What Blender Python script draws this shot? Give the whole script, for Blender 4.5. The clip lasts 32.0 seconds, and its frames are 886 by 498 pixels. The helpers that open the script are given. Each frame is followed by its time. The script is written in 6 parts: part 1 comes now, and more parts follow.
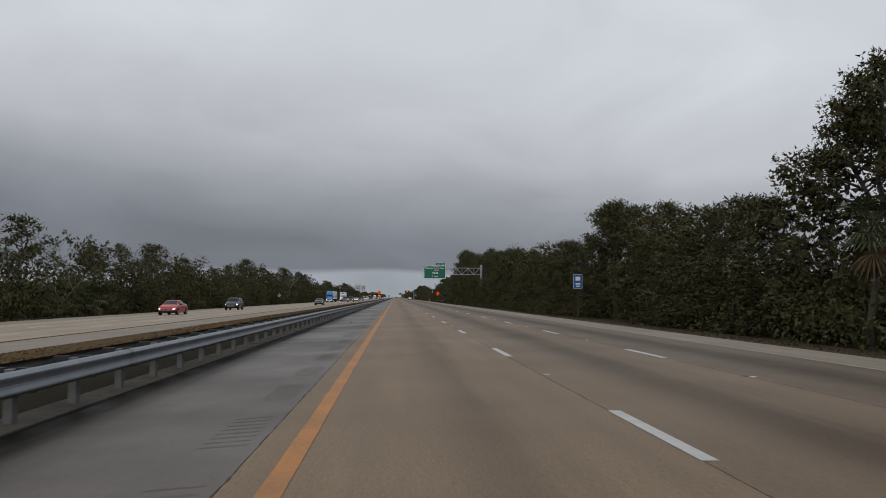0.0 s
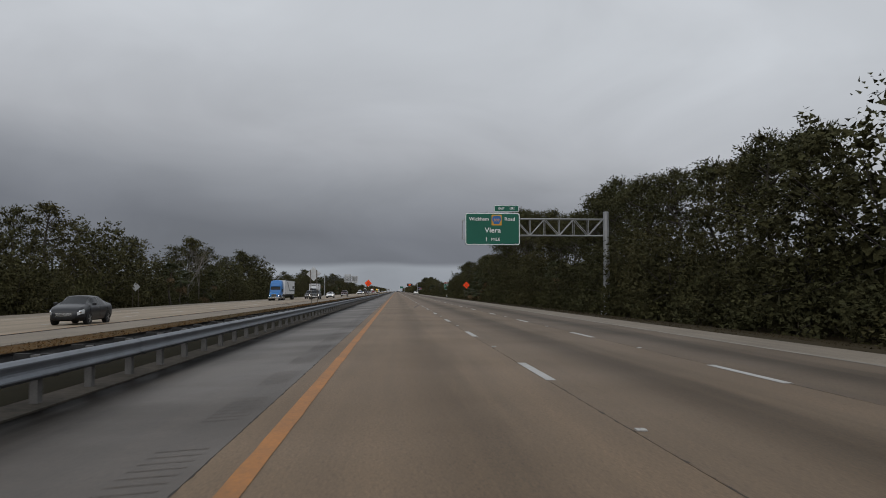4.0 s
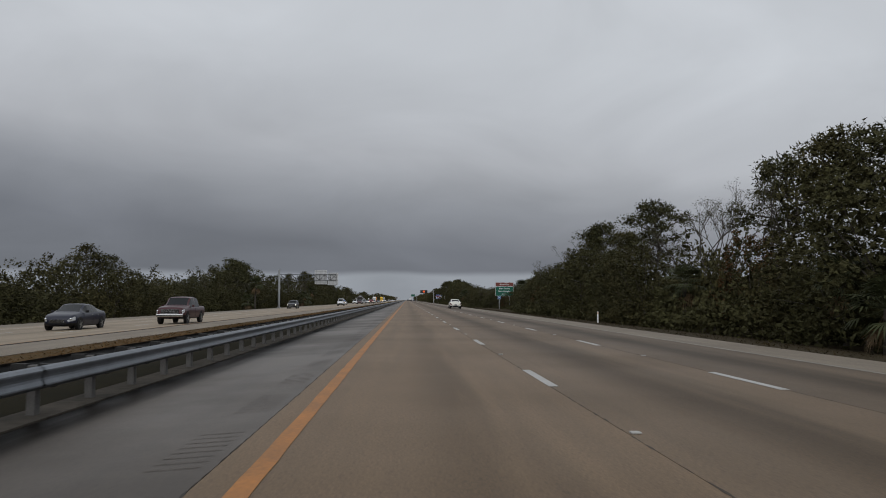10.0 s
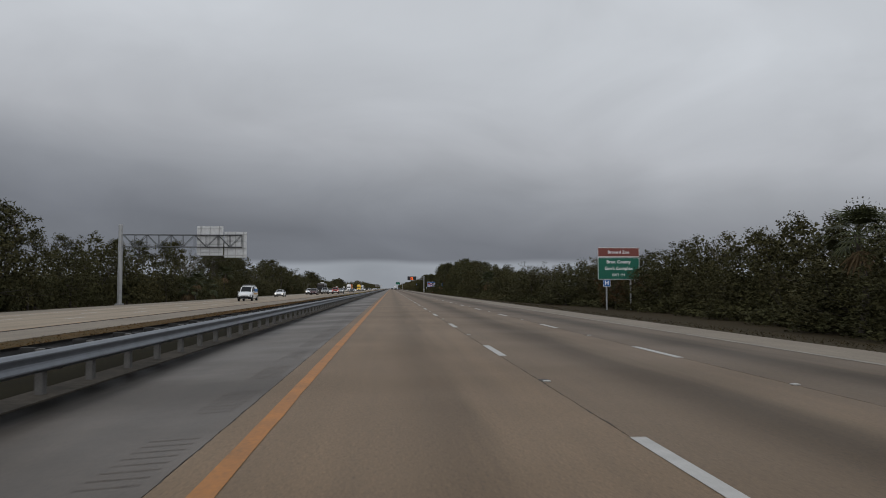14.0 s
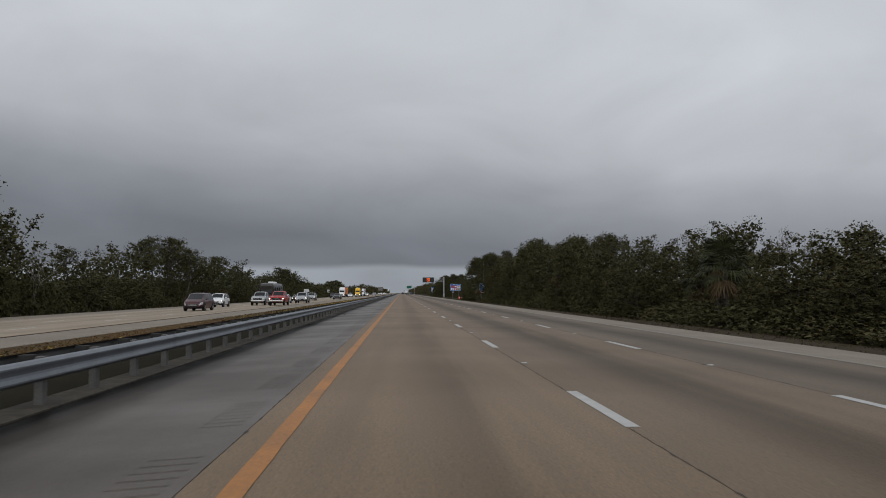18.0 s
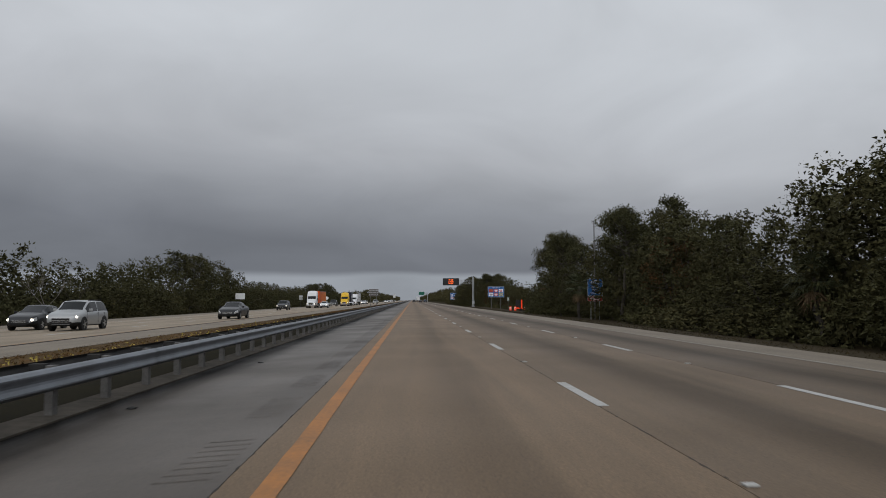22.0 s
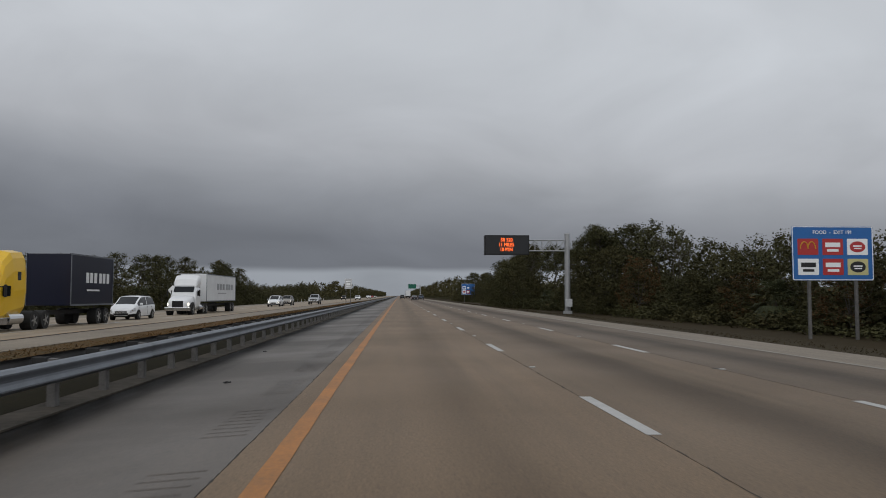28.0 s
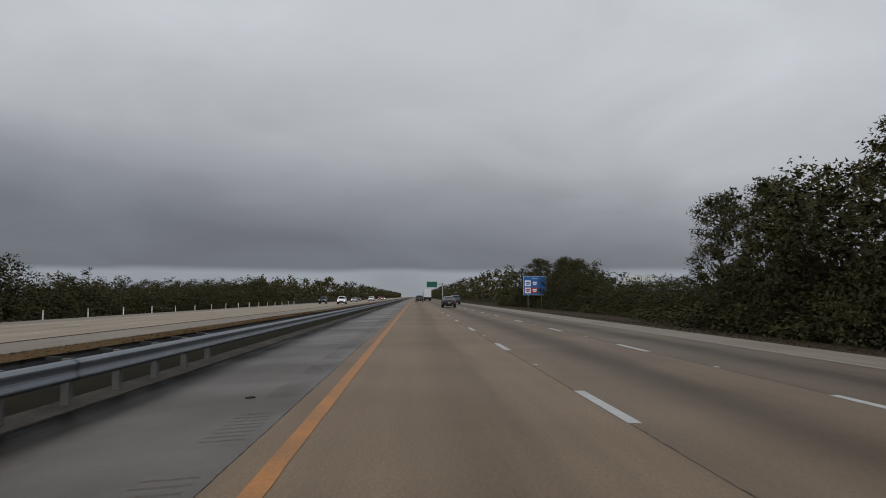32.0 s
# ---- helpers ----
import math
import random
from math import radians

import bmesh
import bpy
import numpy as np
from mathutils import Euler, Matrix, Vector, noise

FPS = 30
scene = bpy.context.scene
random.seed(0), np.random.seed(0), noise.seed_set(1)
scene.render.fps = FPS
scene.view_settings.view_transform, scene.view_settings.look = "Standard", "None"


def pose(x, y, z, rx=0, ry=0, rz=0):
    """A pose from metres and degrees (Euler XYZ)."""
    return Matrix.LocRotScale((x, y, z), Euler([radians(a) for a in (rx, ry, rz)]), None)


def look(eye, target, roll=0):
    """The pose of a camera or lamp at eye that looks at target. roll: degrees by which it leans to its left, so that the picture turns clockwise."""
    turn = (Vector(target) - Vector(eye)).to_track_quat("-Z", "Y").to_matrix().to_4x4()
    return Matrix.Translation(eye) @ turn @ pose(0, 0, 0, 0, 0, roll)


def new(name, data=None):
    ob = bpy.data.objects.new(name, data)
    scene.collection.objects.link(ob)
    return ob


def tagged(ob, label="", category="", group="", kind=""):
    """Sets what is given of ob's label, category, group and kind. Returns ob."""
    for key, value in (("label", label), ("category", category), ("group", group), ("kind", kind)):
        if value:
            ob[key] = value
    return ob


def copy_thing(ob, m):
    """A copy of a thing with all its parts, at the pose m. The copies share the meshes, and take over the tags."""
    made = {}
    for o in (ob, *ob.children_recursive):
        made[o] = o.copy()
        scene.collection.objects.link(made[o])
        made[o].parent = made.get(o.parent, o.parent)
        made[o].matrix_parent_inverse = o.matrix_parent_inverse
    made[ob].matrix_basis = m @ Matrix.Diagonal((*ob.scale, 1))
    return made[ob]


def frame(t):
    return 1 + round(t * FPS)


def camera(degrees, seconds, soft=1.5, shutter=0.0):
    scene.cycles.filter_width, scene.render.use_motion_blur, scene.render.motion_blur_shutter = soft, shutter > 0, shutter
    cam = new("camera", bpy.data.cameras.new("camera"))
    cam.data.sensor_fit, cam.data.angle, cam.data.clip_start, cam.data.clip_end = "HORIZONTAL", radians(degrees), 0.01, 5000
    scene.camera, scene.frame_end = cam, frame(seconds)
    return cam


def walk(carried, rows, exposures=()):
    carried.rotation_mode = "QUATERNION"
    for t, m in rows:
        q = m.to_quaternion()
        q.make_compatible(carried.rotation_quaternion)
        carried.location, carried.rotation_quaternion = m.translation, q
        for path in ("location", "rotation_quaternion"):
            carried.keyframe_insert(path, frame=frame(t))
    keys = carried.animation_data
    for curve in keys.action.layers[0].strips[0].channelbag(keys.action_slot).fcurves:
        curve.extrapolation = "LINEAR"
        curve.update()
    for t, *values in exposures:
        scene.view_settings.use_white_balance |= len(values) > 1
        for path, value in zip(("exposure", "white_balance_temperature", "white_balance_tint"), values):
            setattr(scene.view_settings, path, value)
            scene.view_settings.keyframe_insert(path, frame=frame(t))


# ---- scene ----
# ---- camera ----
cam = camera(58.6, 32.0, soft=0.95, shutter=0.06)
EYE = 1.43
# seconds, metres right of the yellow line, metres along the road, yaw, pitch
ROWS = [
    (0, 0.907, 0.13, -3.45, 3.49), (0.5, 0.918, 16.32, -2.87, 3.57), (1, 0.928, 32.53, -2.71, 3.72), (1.5, 0.962, 48.37, -2.47, 3.69),
    (2, 0.995, 64.23, -2.45, 3.6), (2.5, 1.039, 80.34, -2.73, 3.42), (3, 1.084, 96.47, -3.08, 3.24), (3.5, 1.132, 112.44, -3.38, 3.05),
    (5.5, 1.323, 176.52, -3.08, 3.2), (6, 1.371, 192.58, -2.09, 3.58), (6.5, 1.342, 209.05, -1.64, 3.66), (7, 1.313, 225.54, -1.7, 3.53),
    (7.5, 1.287, 241.51, -1.06, 3.31), (8, 1.262, 257.5, -1.94, 3.37), (8.5, 1.247, 273.87, -3.46, 3.28), (9, 1.232, 290.25, -4.05, 3.12),
    (9.5, 1.234, 306.65, -2.83, 3.4), (10, 1.235, 323.06, -2.61, 3.68), (10.5, 1.251, 339.23, -2.46, 3.53), (11, 1.266, 355.41, -2.88, 3.46),
    (11.5, 1.284, 371.98, -2.81, 3.3), (12, 1.303, 388.57, -3.1, 3.13), (12.5, 1.319, 404.82, -3.29, 3), (13, 1.336, 421.08, -3.55, 2.95),
    (13.5, 1.319, 437.31, -3.77, 2.84), (16, 1.237, 518.56, -2.84, 3.37), (16.5, 1.226, 534.71, -2.48, 3.63), (17, 1.215, 550.86, -2.48, 3.61),
    (17.5, 1.204, 567.29, -2.65, 3.35), (18, 1.194, 583.73, -3.02, 3.17), (18.5, 1.186, 600.22, -3.87, 3.06), (19, 1.178, 616.72, -4.01, 3.17),
    (19.5, 1.17, 633.18, -3.72, 3.07), (20, 1.162, 649.66, -3.94, 2.97), (20.5, 1.143, 665.99, -3.68, 2.84), (21, 1.123, 682.34, -2.85, 3.21),
    (21.5, 1.101, 698.92, -2.4, 3.49), (22, 1.078, 715.51, -2.23, 3.7), (22.5, 1.074, 731.93, -2.73, 3.44), (23, 1.071, 748.36, -2.95, 3.17),
    (23.5, 1.086, 764.68, -2.92, 3.09), (24, 1.1, 781, -3.1, 3.07), (24.5, 1.089, 797.5, -2.62, 3.07), (26.5, 1.042, 863.61, -2.14, 3.73),
    (27, 1.031, 880.17, -2.73, 3.45), (27.5, 1.036, 896.66, -3.56, 2.91), (28, 1.041, 913.17, -3.17, 3.37), (28.5, 1.062, 929.61, -2.63, 3.79),
    (29, 1.083, 946.07, -2.52, 3.65), (29.5, 1.103, 963.04, -2.83, 3.42), (30, 1.122, 980.02, -3.42, 3.4), (30.5, 1.134, 996.41, -3.84, 3.46),
    (31, 1.145, 1012.83, -2.53, 3.39), (31.5, 1.16, 1029.59, -2.14, 3.35), (32, 1.175, 1046.39, -2.03, 3.45),
]
walk(cam, [(t, pose(x, y, EYE, 90 + pitch, 0, yaw)) for t, x, y, yaw, pitch in ROWS],
     [(0, 0.2), (1, 0.06), (2, 0.0), (3, -0.01), (6, 0.12), (9, 0.03), (13, 0.02), (16, 0.07), (22, 0.05), (24, 0.02), (32, 0.02)])

# ---- world and light ----
world = bpy.data.worlds.new("overcast_sky")
scene.world = world
world.use_nodes = True


def build_sky(w):
    nt = w.node_tree
    nt.nodes.clear()
    N = nt.nodes.new
    out, bg = N("ShaderNodeOutputWorld"), N("ShaderNodeBackground")
    sky = N("ShaderNodeTexSky")
    sky.sky_type, sky.sun_disc = "NISHITA", False
    sky.sun_elevation, sky.sun_rotation = radians(42), radians(198)
    sky.dust_density, sky.air_density = 4.0, 1.2
    co = N("ShaderNodeTexCoord")
    sep = N("ShaderNodeSeparateXYZ")
    nt.links.new(co.outputs["Generated"], sep.inputs[0])
    # cloud deck: the direction projected on a flat layer, so that clouds crowd towards the horizon
    zc = N("ShaderNodeMath"); zc.operation = "ADD"; zc.inputs[1].default_value = 0.34
    nt.links.new(sep.outputs["Z"], zc.inputs[0])
    zm = N("ShaderNodeMath"); zm.operation = "MAXIMUM"; zm.inputs[1].default_value = 0.05
    nt.links.new(zc.outputs[0], zm.inputs[0])
    dv = N("ShaderNodeVectorMath"); dv.operation = "DIVIDE"
    cmb = N("ShaderNodeCombineXYZ")
    for i in range(3):
        nt.links.new(zm.outputs[0], cmb.inputs[i])
    nt.links.new(co.outputs["Generated"], dv.inputs[0])
    nt.links.new(cmb.outputs[0], dv.inputs[1])

    def noise_tex(scale, detail, rough, dist=0.0):
        n = N("ShaderNodeTexNoise")
        n.inputs["Scale"].default_value, n.inputs["Detail"].default_value = scale, detail
        n.inputs["Roughness"].default_value, n.inputs["Distortion"].default_value = rough, dist
        nt.links.new(dv.outputs[0], n.inputs["Vector"])
        return n
    big, small = noise_tex(0.9, 3, 0.45, 0.3), noise_tex(1.9, 5, 0.5, 0.6)
    # height in the sky, bent by the broad noise
    bend = N("ShaderNodeMath"); bend.operation = "MULTIPLY_ADD"
    bend.inputs[1].default_value, bend.inputs[2].default_value = 0.10, -0.05
    nt.links.new(big.outputs["Fac"], bend.inputs[0])
    sl = N("ShaderNodeMath"); sl.operation = "MULTIPLY_ADD"; sl.inputs[1].default_value = 0.10
    nt.links.new(sep.outputs["X"], sl.inputs[0]); nt.links.new(sep.outputs["Z"], sl.inputs[2])
    hz = N("ShaderNodeMath"); hz.operation = "ADD"
    nt.links.new(sl.outputs[0], hz.inputs[0]); nt.links.new(bend.outputs[0], hz.inputs[1])
    # the clear strip under the deck keeps to the true horizon
    ramp = N("ShaderNodeValToRGB")
    el = ramp.color_ramp.elements
    el[0].position, el[0].color = 0.0, (0.150, 0.162, 0.185, 1)
    el[1].position, el[1].color = 1.0, (0.56, 0.585, 0.62, 1)
    for pos, col in ((0.055, (0.158, 0.169, 0.194, 1)), (0.11, (0.245, 0.258, 0.286, 1)), (0.18, (0.40, 0.415, 0.445, 1)),
                     (0.32, (0.52, 0.545, 0.58, 1))):
        e = el.new(pos); e.color = col
    nt.links.new(hz.outputs[0], ramp.inputs[0])
    strip = N("ShaderNodeMapRange")
    strip.interpolation_type = "SMOOTHSTEP"
    strip.inputs["From Min"].default_value, strip.inputs["From Max"].default_value = 0.028, 0.038
    edge = N("ShaderNodeMath"); edge.operation = "MULTIPLY_ADD"; edge.inputs[1].default_value = 0.016
    base = N("ShaderNodeMath"); base.operation = "SUBTRACT"; base.inputs[1].default_value = 0.008
    nt.links.new(small.outputs["Fac"], edge.inputs[0]); nt.links.new(sep.outputs["Z"], base.inputs[0])
    nt.links.new(base.outputs[0], edge.inputs[2]); nt.links.new(edge.outputs[0], strip.inputs["Value"])
    m1 = N("ShaderNodeMix"); m1.data_type = "RGBA"
    nt.links.new(strip.outputs[0], m1.inputs["Factor"])
    m1.inputs["A"].default_value = (0.285, 0.308, 0.342, 1)
    nt.links.new(ramp.outputs[0], m1.inputs["B"])
    mot = N("ShaderNodeMapRange")
    mot.inputs["From Min"].default_value, mot.inputs["From Max"].default_value = 0.3, 0.7
    mot.inputs["To Min"].default_value, mot.inputs["To Max"].default_value = 0.90, 1.10
    nt.links.new(small.outputs["Fac"], mot.inputs["Value"])
    m2 = N("ShaderNodeMix"); m2.data_type = "RGBA"; m2.blend_type = "MULTIPLY"
    m2.inputs["Factor"].default_value = 1.0
    nt.links.new(m1.outputs["Result"], m2.inputs["A"])
    nt.links.new(mot.outputs[0], m2.inputs["B"])
    m3 = N("ShaderNodeMix"); m3.data_type = "RGBA"
    m3.inputs["Factor"].default_value = 0.97
    sc = N("ShaderNodeMix"); sc.data_type = "RGBA"; sc.blend_type = "MULTIPLY"; sc.inputs["Factor"].default_value = 1.0
    sc.inputs["B"].default_value = (0.08, 0.08, 0.08, 1)
    nt.links.new(sky.outputs[0], sc.inputs["A"])
    nt.links.new(sc.outputs["Result"], m3.inputs["A"])
    # the deck is thinner and brighter where the sun stands, behind the traveller
    thin = N("ShaderNodeMapRange"); thin.interpolation_type = "SMOOTHSTEP"
    thin.inputs["From Min"].default_value, thin.inputs["From Max"].default_value = -0.9, 0.5
    thin.inputs["To Min"].default_value, thin.inputs["To Max"].default_value = 1.35, 1.0
    nt.links.new(sep.outputs["Y"], thin.inputs["Value"])
    m4 = N("ShaderNodeMix"); m4.data_type = "RGBA"; m4.blend_type = "MULTIPLY"; m4.inputs["Factor"].default_value = 1.0
    nt.links.new(m2.outputs["Result"], m4.inputs["A"])
    nt.links.new(thin.outputs[0], m4.inputs["B"])
    nt.links.new(m4.outputs["Result"], m3.inputs["B"])
    nt.links.new(m3.outputs["Result"], bg.inputs["Color"])
    bg.inputs["Strength"].default_value = 1.05
    nt.links.new(bg.outputs[0], out.inputs[0])


build_sky(world)
sun_data = bpy.data.lights.new("sun", "SUN")
sun_data.energy, sun_data.angle, sun_data.color = 0.6, radians(70), (1.0, 0.97, 0.93)
sun = new("sun", sun_data)
sun.matrix_world = look((-50, -150, 140), (0, 0, 0))


# ---- materials ----
def mat(name, base, rough=0.6, metal=0.0, vary=0.15, scale=6.0, fine=60.0, bump=0.0, second=None, emit=None, strength=1.0,
        coat=0.0, rand=0.0, island=False, gloss=0.5, relief=0.02):
    """A procedural surface: a base colour broken by broad and fine noise, with optional relief."""
    m = bpy.data.materials.new(name)
    m.use_nodes = True
    nt = m.node_tree
    b = nt.nodes["Principled BSDF"]
    b.inputs["Roughness"].default_value, b.inputs["Metallic"].default_value = rough, metal
    b.inputs["Specular IOR Level"].default_value = gloss
    b.inputs["Coat Weight"].default_value = coat
    b.inputs["Coat Roughness"].default_value = 0.08
    if emit:
        b.inputs["Emission Color"].default_value = (*emit, 1)
        b.inputs["Emission Strength"].default_value = strength
    N = nt.nodes.new
    co = N("ShaderNodeTexCoord")
    n1, n2 = N("ShaderNodeTexNoise"), N("ShaderNodeTexNoise")
    n1.inputs["Scale"].default_value, n1.inputs["Detail"].default_value = scale, 4
    n2.inputs["Scale"].default_value, n2.inputs["Detail"].default_value = fine, 3
    for n in (n1, n2):
        nt.links.new(co.outputs["Object"], n.inputs["Vector"])
    add = N("ShaderNodeMath"); add.operation = "MULTIPLY_ADD"
    add.inputs[1].default_value = 0.45
    nt.links.new(n2.outputs["Fac"], add.inputs[0]); 
    mul = N("ShaderNodeMath"); mul.operation = "MULTIPLY"; mul.inputs[1].default_value = 0.55
    nt.links.new(n1.outputs["Fac"], mul.inputs[0]); nt.links.new(mul.outputs[0], add.inputs[2])
    mr = N("ShaderNodeMapRange")
    mr.inputs["From Min"].default_value, mr.inputs["From Max"].default_value = 0.32, 0.68
    nt.links.new(add.outputs[0], mr.inputs["Value"])
    mx = N("ShaderNodeMix"); mx.data_type = "RGBA"
    dark = [c * (1 - vary) for c in base] if second is None else list(second)
    light = [min(1, c * (1 + vary)) for c in base]
    mx.inputs["A"].default_value, mx.inputs["B"].default_value = (*dark, 1), (*light, 1)
    nt.links.new(mr.outputs[0], mx.inputs["Factor"])
    col = mx.outputs["Result"]
    if rand:
        src = N("ShaderNodeNewGeometry").outputs["Random Per Island"] if island else N("ShaderNodeObjectInfo").outputs["Random"]
        r = N("ShaderNodeMapRange")
        r.inputs["To Min"].default_value, r.inputs["To Max"].default_value = 1 - rand, 1 + rand
        nt.links.new(src, r.inputs["Value"])
        mm = N("ShaderNodeMix"); mm.data_type = "RGBA"; mm.blend_type = "MULTIPLY"; mm.inputs["Factor"].default_value = 1
        nt.links.new(col, mm.inputs["A"]); nt.links.new(r.outputs[0], mm.inputs["B"])
        col = mm.outputs["Result"]
    nt.links.new(col, b.inputs["Base Color"])
    if bump:
        bp = N("ShaderNodeBump")
        bp.inputs["Strength"].default_value, bp.inputs["Distance"].default_value = bump, relief
        nt.links.new(n2.outputs["Fac"], bp.inputs["Height"])
        nt.links.new(bp.outputs[0], b.inputs["Normal"])
    return m


def road_material(name, base, stains, speckle=0.25, blotch=0.1, rough=0.66, damp=0.0):
    """Worn concrete: aggregate speckle, blotches drawn out along the traffic, dark oil bands down each lane."""
    m = bpy.data.materials.new(name)
    m.use_nodes = True
    nt = m.node_tree
    b = nt.nodes["Principled BSDF"]
    b.inputs["Specular IOR Level"].default_value = 0.4
    N = nt.nodes.new
    co = N("ShaderNodeTexCoord")
    mp = N("ShaderNodeMapping"); mp.inputs["Scale"].default_value = (1.0, 0.05, 1.0)
    nt.links.new(co.outputs["Object"], mp.inputs["Vector"])
    streak, blot, grit = N("ShaderNodeTexNoise"), N("ShaderNodeTexNoise"), N("ShaderNodeTexNoise")
    nt.links.new(mp.outputs[0], streak.inputs["Vector"])
    for n in (blot, grit):
        nt.links.new(co.outputs["Object"], n.inputs["Vector"])
    streak.inputs["Scale"].default_value, streak.inputs["Detail"].default_value = 2.4, 5
    blot.inputs["Scale"].default_value, blot.inputs["Detail"].default_value = 0.22, 6
    grit.inputs["Scale"].default_value, grit.inputs["Detail"].default_value = 38, 2
    sep = N("ShaderNodeSeparateXYZ")
    nt.links.new(co.outputs["Object"], sep.inputs[0])

    def ramp(src, lo, hi, a, z):
        r = N("ShaderNodeMapRange")
        r.inputs["From Min"].default_value, r.inputs["From Max"].default_value = lo, hi
        r.inputs["To Min"].default_value, r.inputs["To Max"].default_value = a, z
        nt.links.new(src, r.inputs["Value"])
        return r.outputs[0]

    def times(a, c):
        q = N("ShaderNodeMath"); q.operation = "MULTIPLY"
        nt.links.new(a, q.inputs[0]); nt.links.new(c, q.inputs[1])
        return q.outputs[0]
    val = times(ramp(streak.outputs["Fac"], 0.3, 0.7, 0.88, 1.12), ramp(blot.outputs["Fac"], 0.3, 0.7, 1 - blotch, 1 + blotch))
    val = times(val, ramp(grit.outputs["Fac"], 0.3, 0.7, 1 - speckle, 1 + speckle))
    coarse = N("ShaderNodeTexNoise")
    coarse.inputs["Scale"].default_value, coarse.inputs["Detail"].default_value, coarse.inputs["Roughness"].default_value = 15, 4, 0.7
    nt.links.new(co.outputs["Object"], coarse.inputs["Vector"])
    val = times(val, ramp(coarse.outputs["Fac"], 0.34, 0.46, 0.72, 1.0))
    val = times(val, ramp(coarse.outputs["Fac"], 0.58, 0.68, 1.0, 1.22))
    dirt = None
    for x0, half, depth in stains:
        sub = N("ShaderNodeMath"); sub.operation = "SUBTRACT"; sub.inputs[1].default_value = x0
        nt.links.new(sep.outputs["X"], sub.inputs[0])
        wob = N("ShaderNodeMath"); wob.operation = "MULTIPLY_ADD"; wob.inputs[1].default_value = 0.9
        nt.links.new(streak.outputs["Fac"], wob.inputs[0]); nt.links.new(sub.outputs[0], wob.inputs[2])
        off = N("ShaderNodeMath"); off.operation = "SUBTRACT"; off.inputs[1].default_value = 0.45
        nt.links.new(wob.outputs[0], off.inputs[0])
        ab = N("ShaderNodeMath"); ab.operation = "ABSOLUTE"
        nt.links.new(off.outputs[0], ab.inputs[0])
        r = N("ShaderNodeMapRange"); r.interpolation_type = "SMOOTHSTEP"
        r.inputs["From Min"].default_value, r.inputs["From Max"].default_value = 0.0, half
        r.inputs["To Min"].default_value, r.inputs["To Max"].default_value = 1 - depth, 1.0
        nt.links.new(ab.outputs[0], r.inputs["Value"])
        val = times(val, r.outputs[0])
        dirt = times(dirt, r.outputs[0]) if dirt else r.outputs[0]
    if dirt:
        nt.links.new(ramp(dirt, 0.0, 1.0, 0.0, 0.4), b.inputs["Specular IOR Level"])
    mx = N("ShaderNodeMix"); mx.data_type = "RGBA"; mx.blend_type = "MULTIPLY"; mx.inputs["Factor"].default_value = 1
    mx.inputs["A"].default_value = (*base, 1)
    nt.links.new(val, mx.inputs["B"])
    nt.links.new(mx.outputs["Result"], b.inputs["Base Color"])
    nt.links.new(ramp(blot.outputs["Fac"], 0.35, 0.62, rough + 0.06, rough - damp), b.inputs["Roughness"])
    bp = N("ShaderNodeBump")
    bp.inputs["Strength"].default_value, bp.inputs["Distance"].default_value = 0.3, 0.008
    nt.links.new(coarse.outputs["Fac"], bp.inputs["Height"])
    nt.links.new(bp.outputs[0], b.inputs["Normal"])
    return m


